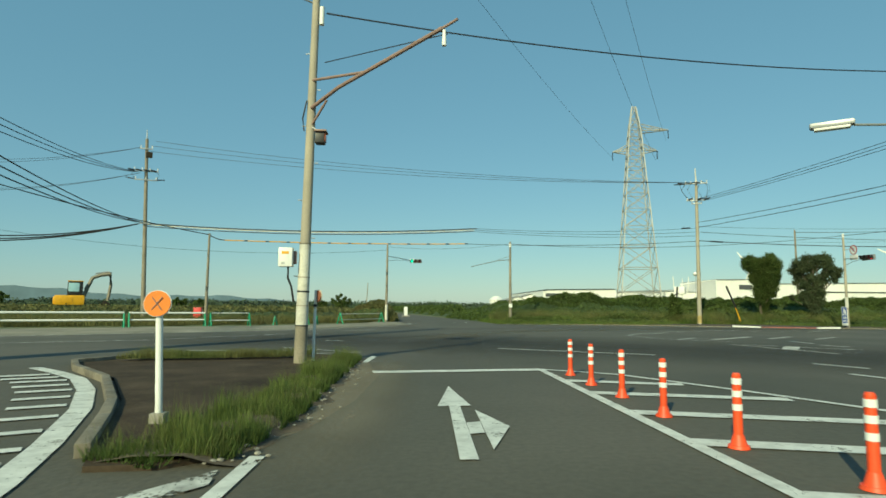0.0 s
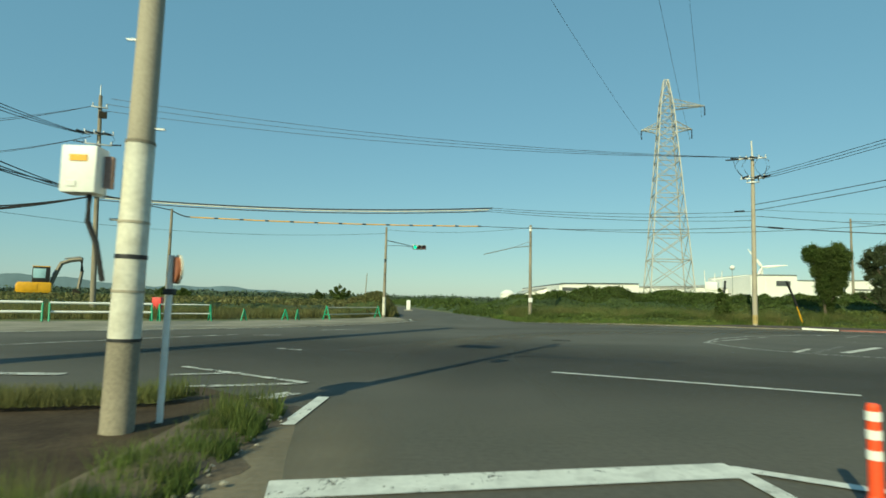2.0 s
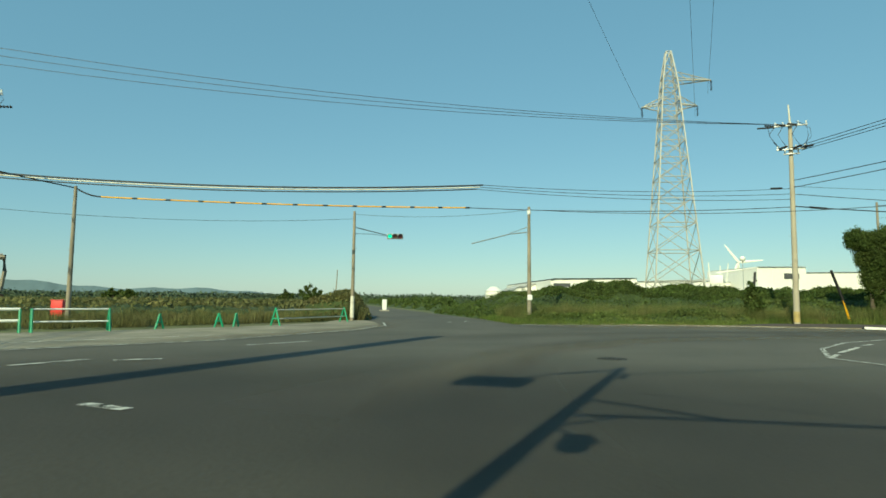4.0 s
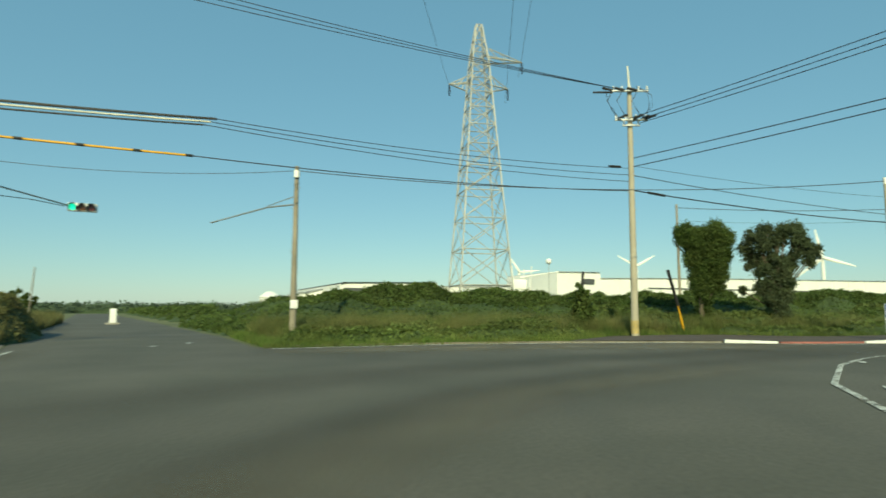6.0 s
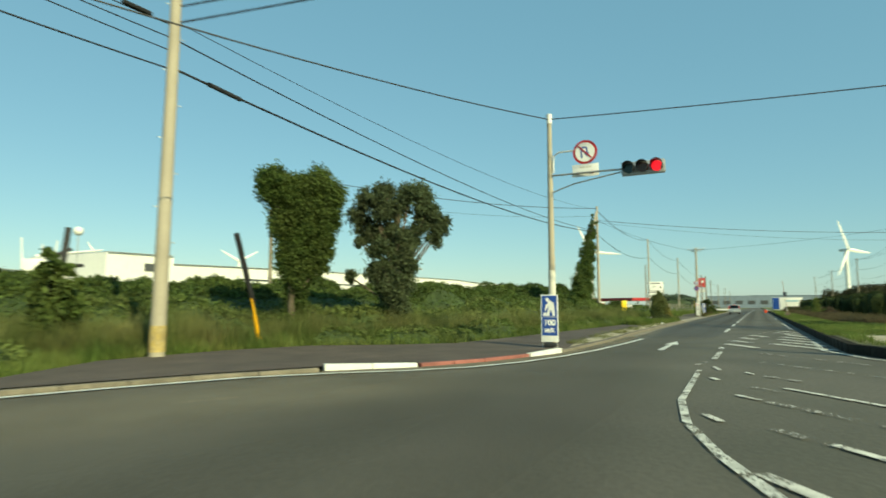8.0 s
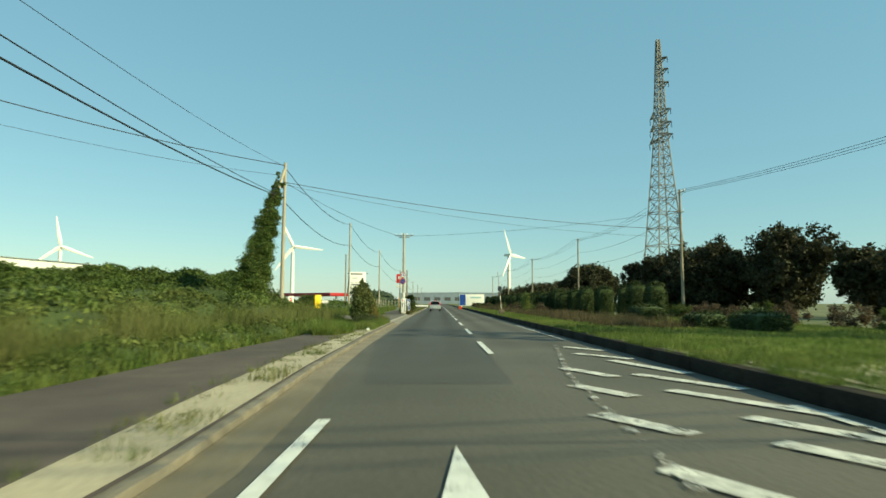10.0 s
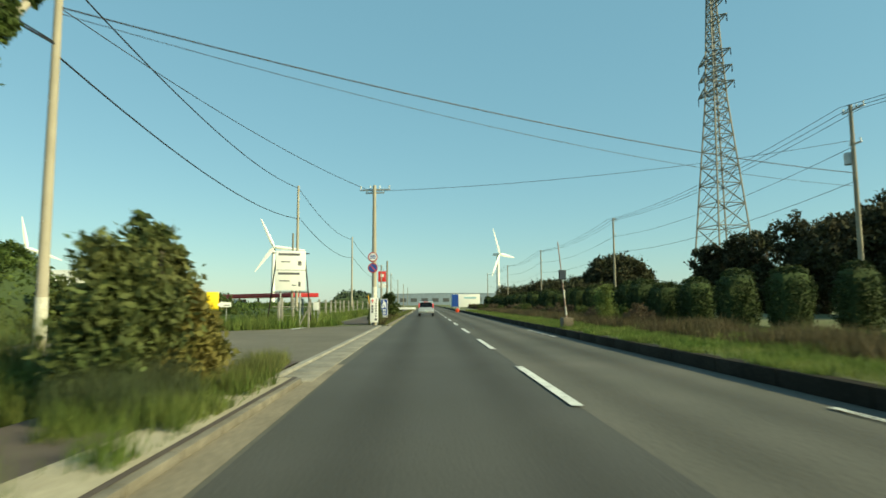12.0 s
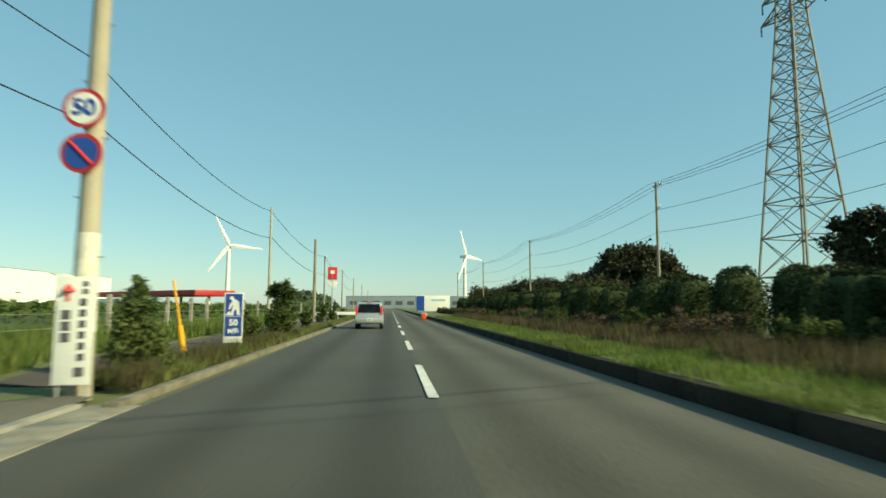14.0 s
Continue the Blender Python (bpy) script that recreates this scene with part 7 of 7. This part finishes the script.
turbine((373, 623, 0), 46, 24, radians(70), radians(35), "white wind turbine far behind the tower")

# far woods and hills round the place
for name, poly, h, n in (("far_woods", [(-170, 240), (-30, 245), (-24, 262), (60, 262), (220, 215), (420, 150), (430, 180), (240, 260), (60, 300), (-170, 290)], 3.2, 16000), ("far_woods", [(-330, 20), (-200, 120), (-150, 235), (-175, 250), (-360, 40)], 1.6, 7000), ("far_woods", [(260, 4), (320, 10), (560, -30), (560, -70), (300, -30), (250, -20)], 8.5, 9000), ("far_woods", [(250, 60), (330, 62), (560, 90), (560, 125), (320, 85), (250, 74)], 5.0, 6000)):
    mound(name, poly, h, n * 3, 1.0, HAZE_GREEN, "far band of dark green woods", 3.0, 5.0, 0.45, "woods", 5.0)
bm = bmesh.new()
HILL = [(-1150 + i * 25, 10 + 26 * math.exp(-((i - 16) / 7.5) ** 2) + 12 * math.exp(-((i - 30) / 5.0) ** 2) + 2 * math.sin(i * 1.7)) for i in range(46)]
lo = [bm.verts.new((x, 1300 + 0.25 * x, -5)) for x, z in HILL]
hi = [bm.verts.new((x, 1330 + 0.25 * x, z)) for x, z in HILL]
bk = [bm.verts.new((x, 1500 + 0.25 * x, -5)) for x, z in HILL]
for i in range(len(HILL) - 1):
    bm.faces.new((lo[i], lo[i + 1], hi[i + 1], hi[i]))
    bm.faces.new((hi[i], hi[i + 1], bk[i + 1], bk[i]))
# distance haze over the wooded hill is put into its blue colour
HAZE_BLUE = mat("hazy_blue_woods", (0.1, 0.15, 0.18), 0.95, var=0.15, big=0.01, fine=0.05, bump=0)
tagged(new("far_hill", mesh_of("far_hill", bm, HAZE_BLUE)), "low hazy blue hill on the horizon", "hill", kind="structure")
root = thing("white_post_sign", "white square post at the side road mouth", "post", (1.2, 92, 0))
part("panel", add_box(bmesh.new(), (0, 0, 0.75), (0.55, 0.12, 1.4), bevel=0.03), WHITE, root)
part("plinth", add_box(bmesh.new(), (0, 0, 0.05), (1.2, 0.5, 0.2), bevel=0.02), CONCRETE, root)
root = thing("road_barrier", "red and white water-filled barrier at the median end", "barrier", (152, 38.4, 0))
part("red_block", add_box(bmesh.new(), (0, 0, 0.3), (1.4, 0.5, 0.6), bevel=0.1), POST_RED, root)
part("white_rail", add_box(bmesh.new(), (6, -0.4, 0.5), (8, 0.15, 0.3), bevel=0.04), WHITE, root)
root = thing("roadside_rail", "low white guard rail across a far driveway", "guard rail", (150, 47.2, 0.1))
part("beam", add_box(bmesh.new(), (0, 0, 0.55), (0.2, 5, 0.3), bevel=0.03), WHITE, root)
for y in (-2, 0, 2):
    part("post", add_tube(bmesh.new(), (0.1, y, -0.1), (0.1, y, 0.6), 0.06, 0.06, 8), STEEL, root)


# ---- silver minivan driving ahead ----
def minivan(at, turn):
    """Seen from behind; the car's length runs along its own x, rear at -x."""
    root = thing("minivan", "silver compact minivan seen from behind on the lane", "car", at, turn)
    L, Wd, H = 3.8, 1.66, 1.62
    bm = bmesh.new()
    prof = [(-1.88, 0.32), (-1.9, 0.62), (-1.86, 0.95), (-1.62, 1.52), (-1.3, 1.6), (0.3, 1.58), (0.75, 1.42), (1.2, 1.02), (1.75, 0.9), (1.9, 0.7), (1.9, 0.32)]
    rings = []
    for s, inset in ((-1, 0), (1, 0)):
        rings.append([bm.verts.new((x, s * (Wd / 2 - max(0, z - 0.95) * 0.2), z)) for x, z in prof])
    bm.faces.new(rings[0]), bm.faces.new(rings[1][::-1])
    for i in range(len(prof)):
        j = (i + 1) % len(prof)
        bm.faces.new((rings[0][i], rings[1][i], rings[1][j], rings[0][j]))
    bmesh.ops.bevel(bm, geom=list(bm.edges), offset=0.06, segments=3, affect="EDGES", profile=0.6)
    body = part("body", bm, SILVER, root)
    bm = bmesh.new()
    v = [bm.verts.new(p) for p in ((-1.875, -0.68, 0.98), (-1.875, 0.68, 0.98), (-1.66, 0.6, 1.48), (-1.66, -0.6, 1.48))]
    bm.faces.new(v)
    bmesh.ops.solidify(bm, geom=bm.faces, thickness=-0.02)
    bmesh.ops.translate(bm, verts=bm.verts, vec=(-0.012, 0, 0))
    part("rear_window", bm, GLASS_DARK, root)
    for s in (-1, 1):
        bm = bmesh.new()
        v = [bm.verts.new((x, s * (Wd / 2 + 0.008 - max(0, z - 0.95) * 0.2), z)) for x, z in ((-1.5, 1.0), (0.95, 1.0), (0.62, 1.4), (-1.35, 1.45))]
        bm.faces.new(v if s < 0 else v[::-1])
        part("side_window", bm, GLASS_DARK, root)
        part("tail_lamp", add_box(bmesh.new(), (-1.8, s * 0.74, 1.12), (0.14, 0.12, 0.52), 0, Matrix.Rotation(radians(22), 4, "Y"), 0.03), RED, root)
        for x in (-1.2, 1.2):
            wh = part("wheel", add_tube(bmesh.new(), (x, s * 0.62, 0.29), (x, s * 0.82, 0.29), 0.29, 0.29, 22), DARK, root)
            part("rim", add_tube(bmesh.new(), (x, s * 0.8, 0.29), (x, s * 0.825, 0.29), 0.18, 0.16, 18), STEEL, wh)
    part("bumper", add_box(bmesh.new(), (-1.92, 0, 0.5), (0.14, 1.6, 0.26), bevel=0.05), SILVER, root)
    part("number_plate", add_box(bmesh.new(), (-2.0, -0.05, 0.55), (0.02, 0.33, 0.165), bevel=0.004), WHITE, root)
    part("plate_bar", add_box(bmesh.new(), (-2.012, -0.05, 0.55), (0.004, 0.22, 0.06)), GREEN, root)
    part("brake_lamp", add_box(bmesh.new(), (-1.63, 0, 1.56), (0.05, 0.4, 0.04), bevel=0.01), RED, root)
    part("wiper", add_tube(bmesh.new(), (-1.9, 0.1, 1.02), (-1.84, -0.35, 1.1), 0.012, 0.012, 6), BLACK, root)
    return root


minivan((127, 43.2, 0), 0)

bm = bmesh.new()
bmesh.ops.create_icosphere(bm, subdivisions=3, radius=0.085)
for v in bm.verts:
    v.co *= 1 + 0.7 * noise.noise(v.co * 14)
    v.co.z = max(v.co.z * 0.8, -0.05)
solid("plastic_bag", bm, WHITE, "crumpled white plastic bag by the kerb", "litter", at=(62.3, 45.8, 0.13))

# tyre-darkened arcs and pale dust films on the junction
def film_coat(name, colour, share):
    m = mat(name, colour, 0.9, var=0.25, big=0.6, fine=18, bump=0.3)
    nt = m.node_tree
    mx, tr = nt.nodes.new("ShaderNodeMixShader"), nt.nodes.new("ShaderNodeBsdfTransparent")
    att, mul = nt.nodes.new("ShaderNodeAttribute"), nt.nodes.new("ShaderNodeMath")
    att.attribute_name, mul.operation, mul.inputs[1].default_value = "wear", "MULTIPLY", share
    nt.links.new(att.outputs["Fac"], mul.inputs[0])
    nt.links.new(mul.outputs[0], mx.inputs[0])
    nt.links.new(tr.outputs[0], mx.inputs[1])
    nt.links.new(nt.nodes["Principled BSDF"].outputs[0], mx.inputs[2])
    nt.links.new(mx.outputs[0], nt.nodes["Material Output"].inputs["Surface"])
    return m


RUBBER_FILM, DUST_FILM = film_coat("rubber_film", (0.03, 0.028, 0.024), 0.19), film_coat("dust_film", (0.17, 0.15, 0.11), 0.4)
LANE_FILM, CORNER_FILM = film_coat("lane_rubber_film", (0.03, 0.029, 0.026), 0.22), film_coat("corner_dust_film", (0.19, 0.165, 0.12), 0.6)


film_count = [0]


def film_track(name, pts, width, material, label):
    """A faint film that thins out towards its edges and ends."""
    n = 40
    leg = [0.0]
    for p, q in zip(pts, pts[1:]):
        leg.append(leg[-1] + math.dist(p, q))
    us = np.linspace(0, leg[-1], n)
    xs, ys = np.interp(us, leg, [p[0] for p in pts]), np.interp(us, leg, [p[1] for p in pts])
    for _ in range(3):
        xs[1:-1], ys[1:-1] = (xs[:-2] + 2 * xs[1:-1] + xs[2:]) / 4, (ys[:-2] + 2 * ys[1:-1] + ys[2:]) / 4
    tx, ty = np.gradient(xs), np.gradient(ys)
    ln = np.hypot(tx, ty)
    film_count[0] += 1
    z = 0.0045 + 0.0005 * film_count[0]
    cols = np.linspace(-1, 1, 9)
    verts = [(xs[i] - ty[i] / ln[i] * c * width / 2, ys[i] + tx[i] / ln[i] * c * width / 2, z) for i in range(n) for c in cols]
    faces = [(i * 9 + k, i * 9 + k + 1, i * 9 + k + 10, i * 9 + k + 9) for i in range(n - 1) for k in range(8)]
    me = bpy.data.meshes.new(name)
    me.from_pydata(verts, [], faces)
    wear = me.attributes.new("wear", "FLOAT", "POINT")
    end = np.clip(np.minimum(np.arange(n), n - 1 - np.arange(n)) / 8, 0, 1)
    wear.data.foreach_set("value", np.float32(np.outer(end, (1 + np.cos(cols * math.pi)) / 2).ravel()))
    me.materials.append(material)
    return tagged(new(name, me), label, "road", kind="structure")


film_track("tyre_track", [(-1, 33.5), (3, 38), (8, 41.4), (13, 42.9), (19, 43.7), (26, 43.6), (34, 43.2), (50, 43.0)], 4.2, RUBBER_FILM, "tyre-darkened arc across the junction")
film_track("tyre_track", [(3.0, 15), (3.3, 24), (4.6, 31), (8.5, 37), (15, 40.4), (24, 41.9), (36, 42.3)], 2.8, RUBBER_FILM, "tyre-darkened arc across the junction")
# dark film laid soft-edged over the asphalt of the southern arm
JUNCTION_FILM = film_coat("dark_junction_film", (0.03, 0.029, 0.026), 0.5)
film_track("junction_film", [(-9, 29.0), (-2, 26.8), (5, 24.6), (12, 21.0), (21, 14.5)], 17.0, JUNCTION_FILM, "soft-edged darker band across the southern arm")
film_track("dust_track", [(8.8, 50.0), (15, 49.7), (20, 48.6), (24, 46.8), (30, 44.6)], 6.0, CORNER_FILM, "pale dust at the rounded corner")
film_track("dust_track", [(26.0, 48.0), (28.6, 46.3), (31, 45.3), (34, 44.7), (41, 44.55), (48, 44.7)], 1.0, CORNER_FILM, "brown dust along the kerb")
film_track("dust_track", [(-6, 36), (-1, 42), (1.5, 47), (2.2, 54)], 3.0, DUST_FILM, "pale dust beside the gravel")
film_track("dust_track", [(1.5, 25), (6, 33.5), (12, 38.5), (22, 40.6)], 2.6, DUST_FILM, "pale dust between the tyre tracks")
film_track("dust_track", [(1.25, 6), (1.55, 10), (1.7, 14), (1.4, 18)], 1.7, CORNER_FILM, "pale dust thinning out beside the island")
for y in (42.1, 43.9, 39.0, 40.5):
    film_track("tyre_track", [(44, y), (120, y), (215, y)], 1.3, LANE_FILM, "faint wheel track along the lane")

# small white things above the thicket
root = thing("ball_lamp", "small white ball lamp on a thin mast", "lamp", (40.2, 78.5, 0))
part("mast", add_tube(bmesh.new(), (0, 0, 0), (0, 0, 6.0), 0.04, 0.03, 8), STEEL, root)
bm = bmesh.new()
bmesh.ops.create_uvsphere(bm, u_segments=14, v_segments=10, radius=0.3, matrix=Matrix.Translation((0, 0, 6.2)))
part("ball", bm, WHITE, root)
root = thing("white_gantry", "white splayed steel gantry behind the thicket", "gantry", (41.5, 86, 0), radians(-35))
for x0, x1, z in ((-0.5, -0.9, 6.3), (0.2, 0.4, 5.9), (0.6, 1.3, 6.2)):
    part("mast", add_tube(bmesh.new(), (x0, 0, 0), (x1, 0, z), 0.1, 0.05, 8), CLAD, root)
part("cabin", add_box(bmesh.new(), (0, 0, 4.2), (1.5, 1.0, 1.1), bevel=0.1), CLAD, root)
part("boom", add_tube(bmesh.new(), (0, 0, 5.0), (4.2, 0, 5.6), 0.09, 0.06, 8), CLAD, root)
root = thing("round_tank", "small white round tank with a domed top", "tank", (15.6, 95.0, -0.4))
part("shell", add_tube(bmesh.new(), (0, 0, 0), (0, 0, 3.1), 1.1, 1.1, 24), CLAD, root)
part("dome", add_tube(bmesh.new(), (0, 0, 3.1), (0, 0, 3.7), 1.2, 0.4, 24), CLAD, root)
painted("driveway_mark", [[(93.0, 50.0), (95.0, 49.75), (95.1, 50.05), (93.2, 50.3)]], PAINT, "white fleck of paint on the driveway")
bpy.data.objects["driveway_mark"].location.z = 0.055
cable((48.3, 69.6, 10.8), (80.0, 54.4, 11.7), 0.7, 0.028)
cable((48.3, 69.6, 9.6), (80.0, 54.4, 10.9), 0.8, 0.012)
# top fittings of the corner pole
for x in (-0.8, -0.3, 0.5):
    part("jumper", add_line(bmesh.new(), [(x, -0.2, 12.8), (x - 0.35, -0.25, 12.2), (x - 0.1, -0.25, 11.7), (x + 0.15, -0.2, 11.35)], 0.018, 6), WIRE, corner)
part("jumper", add_line(bmesh.new(), [(0.4, -0.2, 13.0), (0.95, -0.25, 12.7), (1.05, -0.25, 12.0), (0.85, -0.2, 11.3)], 0.018, 6), WIRE, corner)
for x in (-1.35, -1.1, -0.75):
    part("strain_insulator", add_tube(bmesh.new(), (x, 0.1, 12.8), (x - 0.4, 0.25, 12.85), 0.06, 0.05, 8), DARK, corner)
for x in (0.3, 0.7, 1.0):
    part("strain_insulator", add_tube(bmesh.new(), (x, -0.2, 11.3), (x + 0.2, -0.6, 11.3), 0.06, 0.05, 8), DARK, corner)

for x, y, r in ((84.8, 56.5, 1.35), (101.5, 57.0, 1.3), (104.5, 58.2, 1.1), (98.5, 57.6, 0.9)):
    tree("round_bush", (x, y, 0.05), 2, [(0, 0, r, r * 0.75), (r * 0.7, 0.2, r * 0.7, r * 0.6), (-r * 0.6, -0.2, r * 0.7, r * 0.6), (0.1, -0.4, r * 0.5, r * 0.7)], 9000, 0.16, LEAF, "rounded dark bush behind the fence", 0.05, (0, 0), "bush")

# unseen stout mast added west of the slip road to shadow the western arm
root = thing("stout_mast", "unseen stout mast added west of the slip road for its shadow", "mast", (-9.4, 14.5, 0))
part("shaft", add_tube(bmesh.new(), (0, 0, -0.2), (0, 0, 16.6), 0.5, 0.36, 24), STEEL, root)
part("flange", add_tube(bmesh.new(), (0, 0, 0.0), (0, 0, 0.06), 0.8, 0.8, 24), STEEL, root)
